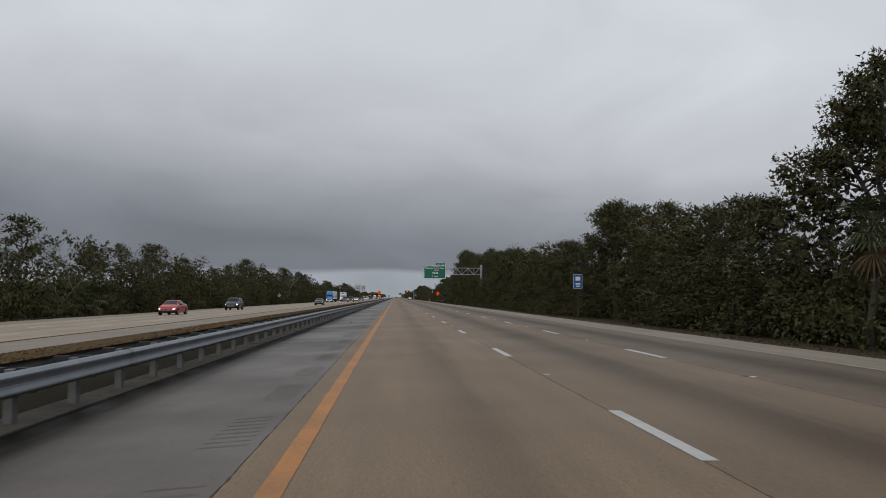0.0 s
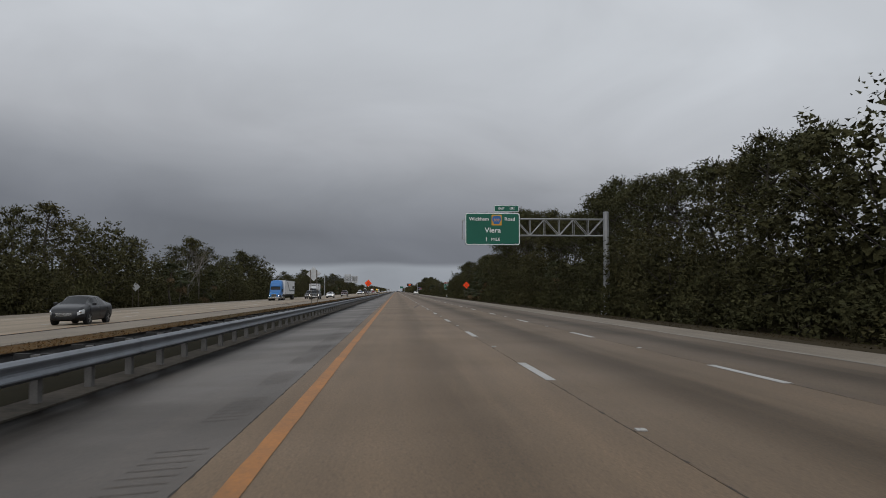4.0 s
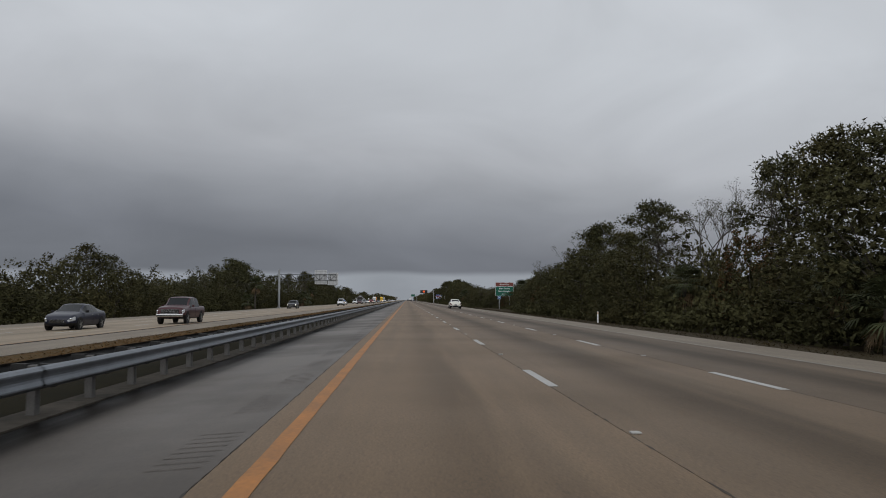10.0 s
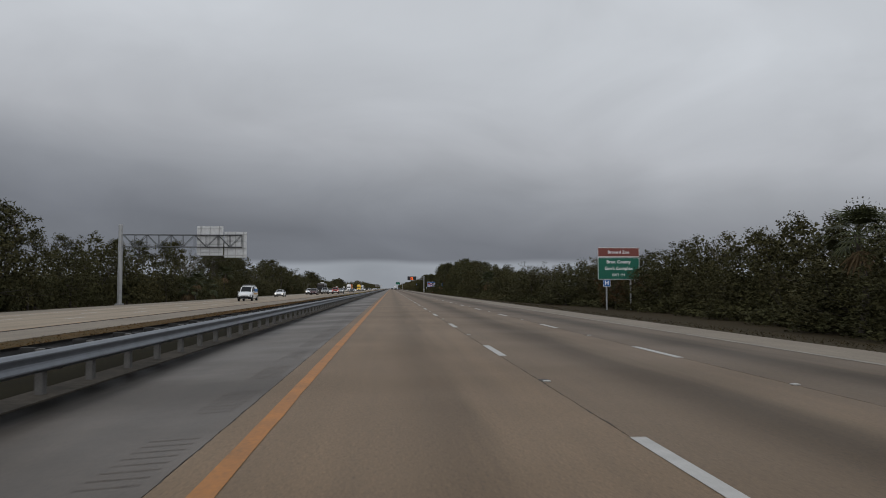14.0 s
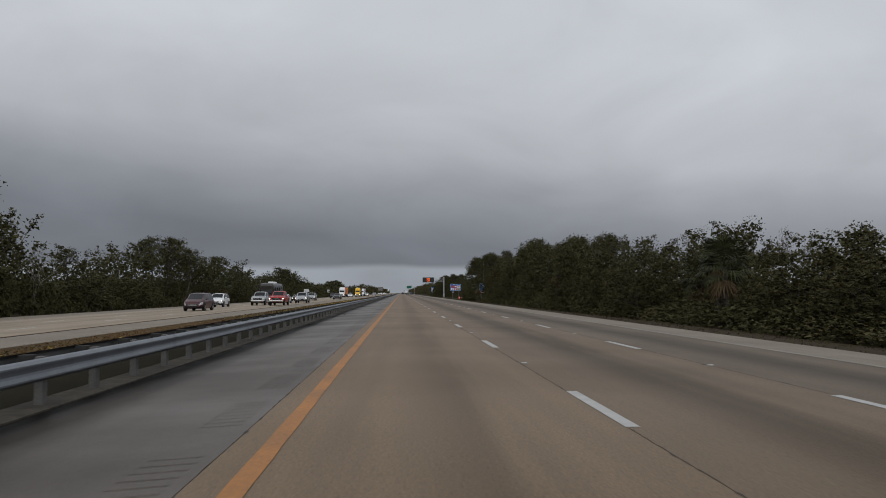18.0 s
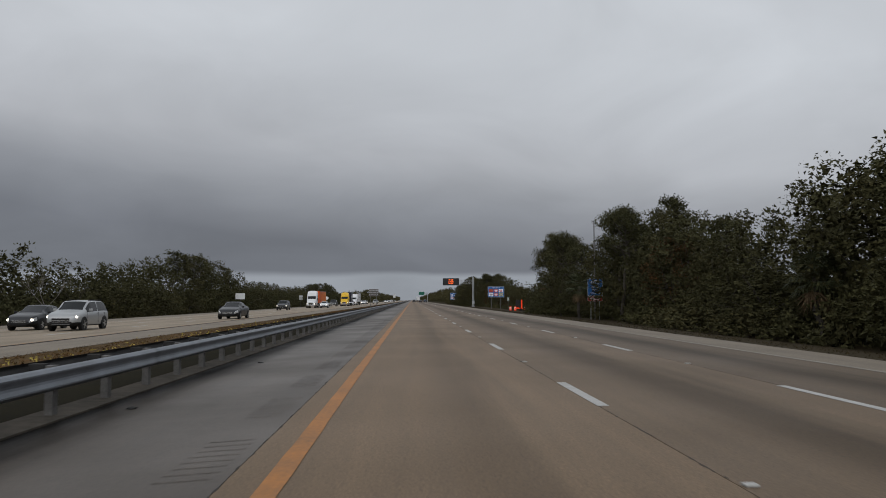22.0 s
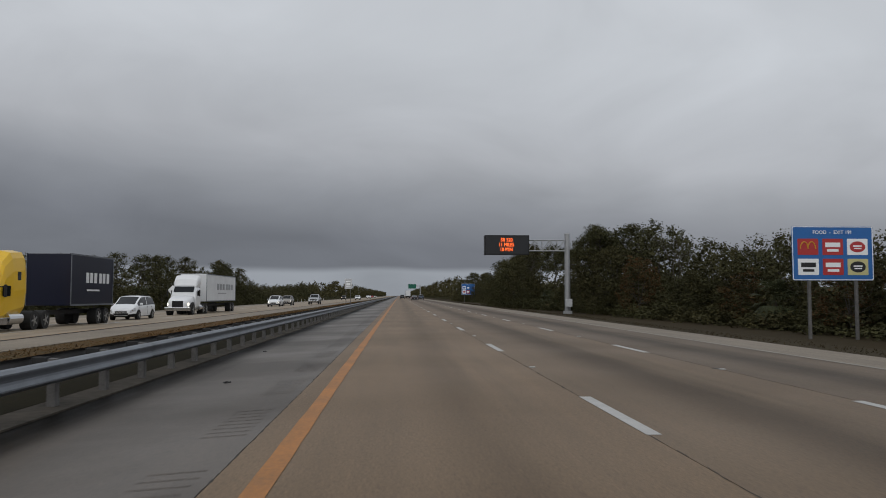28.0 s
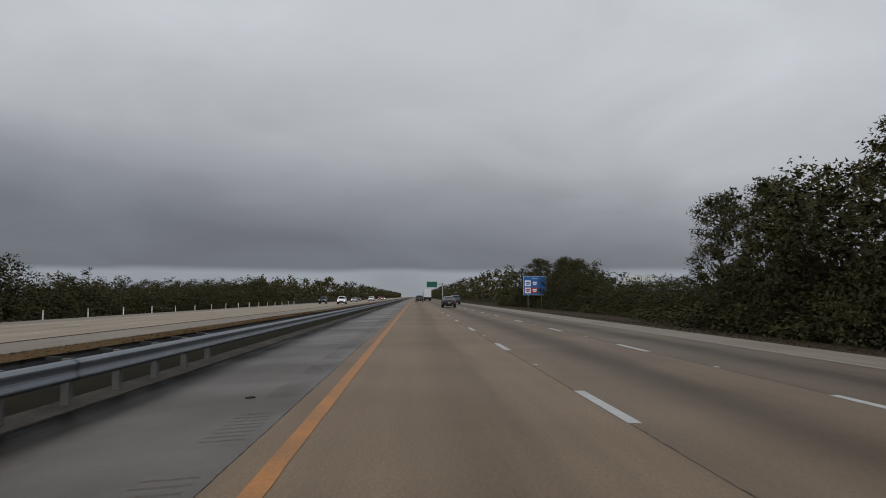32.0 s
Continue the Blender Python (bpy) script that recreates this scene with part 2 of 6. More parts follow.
M = {
    "lane": road_material("worn_concrete_lane", (0.150, 0.098, 0.053), [(1.9, 0.8, 0.24)], 0.32, rough=0.6),
    "lane_oily": road_material("oil_stained_concrete_lane", (0.128, 0.085, 0.047), [(5.45, 1.15, 0.46), (9.1, 1.15, 0.44)], 0.32, rough=0.6),
    # oil band, plus a base lowered to paint in lens fall-off at lower right
    "lane_dark": road_material("vignetted_oil_stained_lane", (0.098, 0.066, 0.037), [(9.1, 1.25, 0.48)], 0.32, rough=0.6),
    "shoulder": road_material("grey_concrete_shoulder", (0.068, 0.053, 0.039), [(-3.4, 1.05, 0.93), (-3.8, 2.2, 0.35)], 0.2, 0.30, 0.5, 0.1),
    "outer": road_material("pale_concrete_shoulder", (0.178, 0.146, 0.108), [], 0.2),
    "far_lane": road_material("far_concrete_lane", (0.255, 0.203, 0.143), [(-15.3, 0.8, 0.15), (-19.0, 0.8, 0.2), (-22.7, 0.8, 0.2)], 0.12),
    "worn_filler": mat("worn_joint_filler", (0.075, 0.054, 0.034), 0.85, vary=0.3, scale=1.5, fine=12),
    "old_crack": mat("old_crack_filler", (0.048, 0.037, 0.026), 0.85, vary=0.3, scale=2, fine=14),
    "crack": mat("joint_filler", (0.034, 0.029, 0.024), 0.85),
    "yellow": mat("yellow_road_paint", (0.33, 0.122, 0.014), 0.6, vary=0.35, scale=0.9, fine=18, second=(0.185, 0.085, 0.024)),
    "white": mat("white_road_paint", (0.38, 0.375, 0.36), 0.6, vary=0.2, scale=2.0, fine=40),
    "groove": road_material("ground_in_groove", (0.074, 0.057, 0.042), [(-3.35, 0.62, 0.8), (-3.8, 2.2, 0.3)], 0.2, 0.30, 0.52, 0.1),
    # damp soil, coloured darker still to carry the shade under the rail
    "soil": mat("shaded_damp_soil", (0.013, 0.012, 0.009), 0.95, vary=0.4, scale=0.9, fine=9, second=(0.026, 0.023, 0.014), gloss=0.02),
    "groove_dark": mat("dark_open_joint", (0.022, 0.020, 0.018), 0.9),
    "rubber_mark": mat("rubber_skid", (0.055, 0.05, 0.047), 0.8, vary=0.4, scale=3, fine=30),
    "galv": mat("galvanised_steel", (0.15, 0.165, 0.187), 0.45, 0.45, vary=0.2, scale=2.2, fine=30),
    "post": mat("weathered_post", (0.12, 0.115, 0.11), 0.75, 0.1, vary=0.3, scale=5, fine=40),
    "block": mat("dark_offset_block", (0.026, 0.025, 0.024), 0.95),
    # rear beam steel: the shade on its inner face is put into the colour
    "shaded_beam": mat("shaded_steel", (0.045, 0.043, 0.042), 0.7, 0.1, vary=0.3, scale=3, fine=30),
    "grass": mat("rough_grass_ground", (0.088, 0.048, 0.017), 0.95, vary=0.2, scale=0.03, fine=2.5, bump=0.3, second=(0.050, 0.038, 0.016), gloss=0.12),
    # verge ground: its own grass tone, lowered to hold the shade of the trees
    "verge": mat("shaded_verge_ground", (0.024, 0.018, 0.008), 0.95, vary=0.3, scale=0.4, fine=8, bump=0.3, second=(0.034, 0.024, 0.010), gloss=0.12),
    "petal": mat("pale_yellow_leaf", (0.42, 0.33, 0.08), 0.8, rand=0.3, island=True, vary=0.2, gloss=0.12),
    "worn_white": mat("worn_white_paint", (0.22, 0.20, 0.17), 0.7, vary=0.35, scale=0.8, fine=25),
    "blade": mat("grass_blades", (0.108, 0.052, 0.018), 0.9, vary=0.2, scale=0.03, fine=2.5, second=(0.066, 0.047, 0.019), rand=0.1, island=True, gloss=0.12),
    # blades as dark as the verge ground, tree shade included in the colour
    "blade_dark": mat("shaded_verge_blades", (0.034, 0.025, 0.010), 0.9, vary=0.3, rand=0.15, island=True, gloss=0.12),
    "footing": mat("dirty_footing", (0.062, 0.053, 0.043), 0.9, vary=0.4, scale=0.7, fine=6, second=(0.030, 0.027, 0.022), gloss=0.15),
    "pole": mat("galvanised_pole", (0.36, 0.365, 0.37), 0.5, 0.5, vary=0.12, scale=1.5, fine=25),
    "dark_truss": mat("weathered_truss_steel", (0.07, 0.075, 0.08), 0.6, 0.3, vary=0.2, scale=2, fine=20),
    "signback": mat("aluminium_sign_back", (0.52, 0.53, 0.54), 0.5, 0.25, vary=0.15, scale=2, fine=20),
    "dull_back": mat("dull_sign_back", (0.13, 0.118, 0.112), 0.6, 0.1, vary=0.15, scale=2, fine=20),
    "green": mat("green_sign_sheet", (0.0, 0.105, 0.066), 0.6, vary=0.08, scale=0.8, fine=12),
    "blue": mat("blue_sign_sheet", (0.018, 0.125, 0.38), 0.6, vary=0.08, scale=0.8, fine=12),
    "brown": mat("brown_sign_sheet", (0.17, 0.040, 0.030), 0.5, vary=0.08),
    "orange": mat("fluorescent_orange_sheet", (0.88, 0.085, 0.02), 0.5, vary=0.05, scale=1, emit=(0.9, 0.06, 0.015), strength=0.18, gloss=0.1),
    "signwhite": mat("white_reflective_sheet", (0.86, 0.87, 0.87), 0.5, vary=0.05),
    "black": mat("black_paint", (0.012, 0.012, 0.013), 0.5, vary=0.1),
    "red": mat("red_sheet", (0.42, 0.03, 0.03), 0.45, vary=0.08),
    "cream": mat("cream_sheet", (0.55, 0.52, 0.25), 0.5, vary=0.06),
    "gold": mat("gold_sheet", (0.62, 0.32, 0.03), 0.45, vary=0.06),
    "led": mat("amber_led", (0.5, 0.08, 0.01), 0.5, emit=(1.0, 0.13, 0.02), strength=1.6),
    "cabinet": mat("dark_sign_cabinet", (0.010, 0.011, 0.013), 0.5, vary=0.15),
    "bark": mat("grey_bark", (0.055, 0.046, 0.037), 0.9, vary=0.4, scale=3, fine=25, bump=0.8),
    "paleb": mat("pale_dead_wood", (0.15, 0.135, 0.12), 0.9, vary=0.3, scale=3, fine=25),
    "pine": mat("pine_needles", (0.054, 0.054, 0.024), 0.8, vary=0.3, scale=0.5, fine=7.5, bump=1.0, rand=0.2, island=True, gloss=0.12, relief=0.1),
    "oak": mat("oak_leaves", (0.064, 0.057, 0.024), 0.8, vary=0.3, scale=0.5, fine=7.5, bump=1.0, rand=0.2, island=True, gloss=0.12, relief=0.1),
    "shrub": mat("shrub_leaves", (0.060, 0.058, 0.024), 0.8, vary=0.3, scale=0.5, fine=7.5, bump=1.0, rand=0.2, island=True, gloss=0.12, relief=0.1),
    "frond": mat("palm_fronds", (0.050, 0.056, 0.026), 0.6, vary=0.3, scale=0.8, fine=6, rand=0.28, island=True, gloss=0.12),
    "deadfrond": mat("dead_palm_fronds", (0.15, 0.105, 0.06), 0.8, vary=0.3, rand=0.3, island=True, gloss=0.12),
    "autumn": mat("rusty_leaves", (0.085, 0.045, 0.018), 0.75, vary=0.35, scale=0.5, fine=5, rand=0.28, island=True, gloss=0.12),
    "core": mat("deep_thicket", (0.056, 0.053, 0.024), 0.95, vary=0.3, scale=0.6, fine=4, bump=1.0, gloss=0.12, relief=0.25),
    "glass": mat("tinted_car_glass", (0.010, 0.012, 0.014), 0.05, vary=0.05, gloss=0.2),
    "tyre": mat("tyre_rubber", (0.014, 0.014, 0.014), 0.85, vary=0.2),
    "rim": mat("alloy_rim", (0.45, 0.46, 0.47), 0.3, 0.9, vary=0.08),
    "chrome": mat("chrome", (0.6, 0.61, 0.62), 0.12, 1.0, vary=0.04),
    "plastic": mat("black_plastic", (0.009, 0.009, 0.010), 0.6, vary=0.1, gloss=0.3),
    "tail": mat("red_lamp_lens", (0.11, 0.006, 0.007), 0.15, vary=0.1, coat=0.6),
    "lamp": mat("headlamp_lens", (0.42, 0.43, 0.44), 0.1, vary=0.05, coat=0.6),
    "lit": mat("lit_headlamp", (0.8, 0.78, 0.7), 0.2, emit=(1.0, 0.90, 0.74), strength=3.0),
    "wood": mat("weathered_wood_pole", (0.11, 0.09, 0.07), 0.9, vary=0.3, scale=4, fine=30, bump=0.5),
}


def paint(name, col, metallic=0.0):
    return mat(name, col, 0.32, metallic, vary=0.06, scale=1.2, fine=80, coat=0.25, gloss=0.3)


# ---- mesh helpers ----
def link_mesh(name, bm, material, parent=None, smooth=False):
    me = bpy.data.meshes.new(name)
    bm.to_mesh(me)
    bm.free()
    for m in (material if isinstance(material, (list, tuple)) else [material]):
        me.materials.append(m)
    if smooth:
        me.shade_smooth()
    ob = new(name, me)
    if parent:
        ob.parent = parent
    return ob


def part(name, bm, material, parent, label="", smooth=False):
    ob = link_mesh(name, bm, material, parent, smooth)
    return tagged(ob, label) if label else ob


def thing(name, m, label, category, group="", kind=""):
    ob = new(name)
    ob.empty_display_size = 0.2
    ob.matrix_basis = m
    return tagged(ob, label, category, group, kind)


def box(bm, c, s, bevel=0.0, rot=None):
    m = Matrix.Translation(c) @ (rot or Matrix()) @ Matrix.Diagonal((*s, 1))
    geo = bmesh.ops.create_cube(bm, size=1.0, matrix=m)
    if bevel:
        es = {e for v in geo["verts"] for e in v.link_edges}
        bmesh.ops.bevel(bm, geom=list(es), offset=bevel, segments=2, affect="EDGES", profile=0.6)
    return bm


def boxes(*items):
    bm = bmesh.new()
    for it in items:
        box(bm, *it)
    return bm


def tube(bm, a, b, r0, r1=None, n=10, caps=True):
    a, b = Vector(a), Vector(b)
    d = b - a
    m = Matrix.Translation((a + b) / 2) @ d.to_track_quat("Z", "Y").to_matrix().to_4x4()
    bmesh.ops.create_cone(bm, cap_ends=caps, segments=n, radius1=r0, radius2=r0 if r1 is None else r1, depth=d.length, matrix=m)
    return bm


def extrude_poly(bm, pts, thick, m=Matrix()):
    """A flat outline in x, z made solid along y, from 0 to thick."""
    a = [bm.verts.new(m @ Vector((x, 0, z))) for x, z in pts]
    b = [bm.verts.new(m @ Vector((x, thick, z))) for x, z in pts]
    bm.faces.new(a)
    bm.faces.new(b[::-1])
    for i in range(len(pts)):
        j = (i + 1) % len(pts)
        bm.faces.new((a[i], b[i], b[j], a[j]))
    bmesh.ops.recalc_face_normals(bm, faces=bm.faces[:])
    return bm


def round_rect(w, h, r, n=5, cx=0, cz=0):
    out = []
    for k, (sx, sz) in enumerate(((1, 1), (-1, 1), (-1, -1), (1, -1))):
        for i in range(n + 1):
            a = radians(90 * k + 90 * i / n)
            out.append((cx + sx * (w / 2 - r) + r * math.cos(a), cz + sz * (h / 2 - r) + r * math.sin(a)))
    return out


def frame_poly(bm, outer, inner, thick, m=Matrix()):
    """A flat ring between two outlines of as many points."""
    n = len(outer)
    o0 = [bm.verts.new(m @ Vector((x, 0, z))) for x, z in outer]
    i0 = [bm.verts.new(m @ Vector((x, 0, z))) for x, z in inner]
    o1 = [bm.verts.new(m @ Vector((x, thick, z))) for x, z in outer]
    i1 = [bm.verts.new(m @ Vector((x, thick, z))) for x, z in inner]
    for i in range(n):
        j = (i + 1) % n
        for q in ((o0[i], o0[j], i0[j], i0[i]), (o1[j], o1[i], i1[i], i1[j]), (o0[j], o0[i], o1[i], o1[j]), (i0[i], i0[j], i1[j], i1[i])):
            bm.faces.new(q)
    bmesh.ops.recalc_face_normals(bm, faces=bm.faces[:])
    return bm


def lettering(words, size, material, parent, x, z, y=-0.012, squeeze=1.0, label="", bold=0.012):
    """Raised letters that face -y, centred at x, z."""
    cu = bpy.data.curves.new("lettering", "FONT")
    cu.body, cu.size, cu.align_x, cu.align_y, cu.extrude = words, size, "CENTER", "CENTER", 0.004
    cu.resolution_u, cu.bevel_depth, cu.bevel_resolution = 3, bold * size, 0
    tmp = bpy.data.objects.new("tmp", cu)
    scene.collection.objects.link(tmp)
    bpy.context.view_layer.update()
    me = bpy.data.meshes.new_from_object(tmp.evaluated_get(bpy.context.evaluated_depsgraph_get()))
    bpy.data.objects.remove(tmp)
    bpy.data.curves.remove(cu)
    me.transform(Matrix.Translation((x, y, z)) @ pose(0, 0, 0, 90) @ Matrix.Diagonal((squeeze, 1, 1, 1)))
    me.materials.clear()
    me.materials.append(material)
    ob = new("lettering", me)
    ob.parent = parent
    return tagged(ob, label) if label else ob


# ---- large structure: ground and the two carriageways ----
Y0, Y1 = -150.0, 3600.0
# cross-section of the land: metres right of the yellow line, height
LAND = [(-2500, -3.0), (-300, -2.2), (-60, -1.6), (-38, -1.1), (-33.5, -0.9), (-31.7, -0.66), (-31.5, -0.95), (-10.42, -0.6), (-10.27, -0.19), (-8.5, -0.24),
        (-4.6, -0.11), (-4.55, -0.13), (-4.5, -0.45), (13.0, -0.55), (13.15, -0.16), (14.5, -0.24), (18, -0.6), (24, -1.15), (30, -1.25), (60, -1.2),
        (300, -1.8), (2500, -2.5)]


def land_height(x):
    for (xa, za), (xb, zb) in zip(LAND, LAND[1:]):
        if xa <= x <= xb:
            return za + (zb - za) * (x - xa) / (xb - xa)
    return 0.0


def build_ground():
    bm = bmesh.new()
    ys = [-700, Y0] + [Y0 + 25 * i for i in range(1, 62)] + [1600, 2200, Y1, 6000]
    rows = []
    for y in ys:
        rows.append([bm.verts.new((x, y, z + (0.06 * noise.noise((x * 0.3, y * 0.05, 0)) if abs(x) > 14 and x not in (-31.7, -31.5) else 0))) for x, z in LAND])
    for a, b in zip(rows, rows[1:]):
        for i in range(len(LAND) - 1):
            f = bm.faces.new((a[i], a[i + 1], b[i + 1], b[i]))
            # outer strips take the verge colour, which has tree shade painted in
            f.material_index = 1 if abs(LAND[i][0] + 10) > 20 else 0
    tagged(link_mesh("ground", bm, [M["grass"], M["verge"]]), "rough dry grass verges and median beside the highway, verges darkened for tree shade", "ground", kind="structure")


build_ground()


def slab(name, x0, x1, z0, z1, material, label, thick=0.3, cat="road"):
    """A long strip of pavement, cut into bays so that the joints across it show."""
    bm = bmesh.new()
    vs = []
    for y in (Y0 - 100, Y1):
        vs.append([bm.verts.new((x, y, z)) for x, z in ((x0, z0), (x1, z1), (x1, z1 - thick), (x0, z0 - thick))])
    a, b = vs
    for i in range(4):
        j = (i + 1) % 4
        bm.faces.new((a[i], b[i], b[j], a[j]))
    bm.faces.new(a), bm.faces.new(b[::-1])
    bmesh.ops.recalc_face_normals(bm, faces=bm.faces[:])
    return tagged(link_mesh(name, bm, material), label, cat, kind="structure")


def road_z(x):
    """Height of the near carriageway: level, falling a little to the outer edge and to the median."""
    if x > 7.3:
        return -0.022 * (x - 7.3)
    if x < -0.4:
        return 0.045 * (x + 0.4)
    return 0.0


def far_z(x):
    return -0.20 + 0.021 * (x + 11.7)


J = 0.004
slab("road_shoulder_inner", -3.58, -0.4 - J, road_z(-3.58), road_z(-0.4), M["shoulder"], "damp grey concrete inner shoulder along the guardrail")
slab("road_lane_1", -0.4 + J, 3.60 - J, 0, 0, M["lane"], "worn brownish concrete left lane")
slab("road_lane_2", 3.60 + J, 7.26 - J, 0, 0, M["lane_oily"], "worn concrete middle lane with a dark oil band")
slab("road_lane_3", 7.26 + J, 11.1 - J, 0, road_z(11.1), M["lane_dark"], "worn concrete right lane with a dark oil band")
slab("road_shoulder_outer", 11.1 + J, 13.2, road_z(11.1), road_z(13.2), M["outer"], "pale concrete outer shoulder beside the grass verge")
for jx in (-0.4, 3.60, 7.26, 11.1):
    slab("road_joint_filler", jx - 0.05, jx + 0.05, road_z(jx) - 0.006, road_z(jx) - 0.006, M["crack"] if jx < 0 else M["worn_filler"], "dark filler in the joint between concrete lanes", 0.2)
slab("guardrail_footing_strip", -4.02, -3.50, road_z(-3.58) + 0.05, road_z(-3.58) + 0.03, M["footing"], "dirty grey strip under the guardrail posts")
# soil strip whose near-black colour includes the shade behind the posts
slab("median_soil_strip", -5.8, -4.02 - J, -0.09, -0.09, M["soil"], "dark damp soil behind the guardrail posts, with the rail's shade in its colour", cat="ground")
slab("opposite_joint_filler", -13.63, -13.50, far_z(-13.55) + 0.014, far_z(-13.55) + 0.014, M["groove_dark"], "dark joint in the opposite pavement", 0.2)
slab("opposite_shoulder_inner", -13.48, -10.3, far_z(-13.48), far_z(-10.3), M["outer"], "pale concrete inner shoulder of the opposite carriageway")
slab("opposite_lanes", -26.6, -13.64, far_z(-26.6), far_z(-13.64), M["far_lane"], "pale tan concrete lanes of the opposite carriageway")
slab("opposite_shoulder_outer", -31.6, -26.6 - J, far_z(-31.6), far_z(-26.6), M["outer"], "pale concrete outer shoulder of the opposite carriageway")


def ragged_cracks():
    """Broken, ragged edges along the joints between the lanes."""
    rnd = random.Random(31)
    for jx, wide in ((3.60, 0.8), (7.26, 0.8), (-0.4, 0.6)):
        bm = bmesh.new()
        y, last, drift = -5.0, None, 0.0
        while y < 1140:
            drift = 0.3 * drift + rnd.uniform(-0.014, 0.014)
            w = max(0.002, rnd.gauss(0.006, 0.009)) * wide
            if rnd.random() < 0.12:
                last = None
            z = road_z(jx) + 0.0025
            row = [bm.verts.new((jx + drift * wide - w, y, z)), bm.verts.new((jx + drift * wide + w, y, z))]
            if last:
                bm.faces.new((last[0], last[1], row[1], row[0]))
            last = row
            y += rnd.uniform(0.06, 0.24)
        tagged(link_mesh("joint_crack", bm, M["crack"] if jx < 0 else M["old_crack"]), "ragged dark crack along the joint between lanes", "crack", kind="structure")


ragged_cracks()


# ---- road markings ----
def strip_bm(x0, x1, y0, y1, z, h=0.005, bm=None):
    bm = bm or bmesh.new()
    return box(bm, ((x0 + x1) / 2, (y0 + y1) / 2, z + h / 2), (x1 - x0, y1 - y0, h))


def edge_line(name, x, width, z, material, label):
    bm = bmesh.new()
    rnd = random.Random(name)
    y, zz = Y0, z
    last = None
    while y < 1500:
        w0, w1 = x - width / 2 + rnd.gauss(0, 0.004), x + width / 2 + rnd.gauss(0, 0.004)
        row = [bm.verts.new((w0, y, zz)), bm.verts.new((w1, y, zz))]
        if last:
            bm.faces.new((last[0], last[1], row[1], row[0]))
        last = row
        y += 0.7 if y < 1150 else 5.0
    row = [bm.verts.new((x - width / 2, Y1, zz)), bm.verts.new((x + width / 2, Y1, zz))]
    bm.faces.new((last[0], last[1], row[1], row[0]))
    tagged(link_mesh(name, bm, material), label, "road marking", kind="structure")


edge_line("yellow_edge_line", 0.0, 0.19, 0.006, M["yellow"], "worn orange-yellow edge line beside the left lane")
edge_line("white_edge_line", 10.95, 0.15, road_z(10.95) + 0.009, M["worn_white"], "worn white edge line beside the right lane")
edge_line("opposite_white_edge_line", -24.7, 0.15, far_z(-24.7) + 0.009, M["white"], "white edge line of the opposite carriageway")
edge_line("opposite_yellow_edge_line", -13.85, 0.07, far_z(-13.85) + 0.009, M["yellow"], "yellow edge line of the opposite carriageway")

dash_mesh = None
for line, (lx, lz, n0, n1) in enumerate(((3.66, 0.0, -2, 110), (7.24, 0.0, -2, 110), (-17.15, far_z(-17.15), 0, 90), (-20.85, far_z(-20.85), 0, 90))):
    holder = tagged(new("lane_line"), "broken white lane line painted on the concrete", "road marking", "lane lines", "structure")
    for k in range(n0, n1):
        if dash_mesh is None:
            bm = strip_bm(-0.08, 0.08, 0, 3.05, 0.003, 0.004)
            dash_mesh = bpy.data.meshes.new("dash")
            bm.to_mesh(dash_mesh)
            bm.free()
            dash_mesh.materials.append(M["white"])
        d = new("dash", dash_mesh)
        d.parent = holder
        d.location = (lx, 6.98 + 12.19 * k + (0, -0.65, 5.0, 5.0)[line], lz)

# raised reflective markers between the dashes
marker_mesh = scar_mesh = None
for line, lx in enumerate((3.66, 7.24)):
    for k in range(0, 92):
        if marker_mesh is None:
            bm = bmesh.new()
            box(bm, (0, 0, 0.012), (0.11, 0.10, 0.022), 0.008)
            marker_mesh = bpy.data.meshes.new("marker")
            bm.to_mesh(marker_mesh)
            bm.free()
            marker_mesh.materials.append(M["white"])
        mk = new("road_marker", marker_mesh)
        mk.location = (lx + 0.02, 6.98 + 12.19 * k - (4.6, 5.25)[line], 0)
        tagged(mk, "small square white reflective marker on the lane line", "road marker", "raised markers")
        if (k * 7 + line * 3) % 5 < 2:
            if scar_mesh is None:
                bm = bmesh.new()
                pts = [(0.07 * math.cos(a) * (1 + 0.4 * math.sin(3 * a)), 0.24 + 0.15 * math.sin(a) * (1 + 0.3 * math.cos(2 * a))) for a in [2 * math.pi * i / 14 for i in range(14)]]
                vs = [bm.verts.new((x, y, 0.003)) for x, y in pts]
                vb = [bm.verts.new((x * 1.02, y, -0.004)) for x, y in pts]
                bm.faces.new(vs)
                for i in range(14):
                    bm.faces.new((vs[i - 1], vb[i - 1], vb[i], vs[i]))
                scar_mesh = bpy.data.meshes.new("patch")
                bm.to_mesh(scar_mesh); bm.free()
                scar_mesh.materials.append(M["rubber_mark"])
            sc = new("patch", scar_mesh)
            sc.parent = mk


def rumble_strips():
    """Groups of shallow grooves ground into the inner shoulder."""
    bm = bmesh.new()
    y = -6.0
    while y < 1180:
        for i in range(8):
            yy = y + i * 0.26
            row = [bm.verts.new((x, yy + (x + 0.76) * 0.14 + dy, road_z(x) + 0.003)) for x, dy in ((-0.99, -0.022), (-0.53, -0.022), (-0.53, 0.022), (-0.99, 0.022))]
            bm.faces.new(row)
        y += 3.5
    tagged(link_mesh("rumble_strip", bm, M["groove"]), "groups of ground-in rumble grooves in the inner shoulder", "rumble strip", kind="stuff")


rumble_strips()


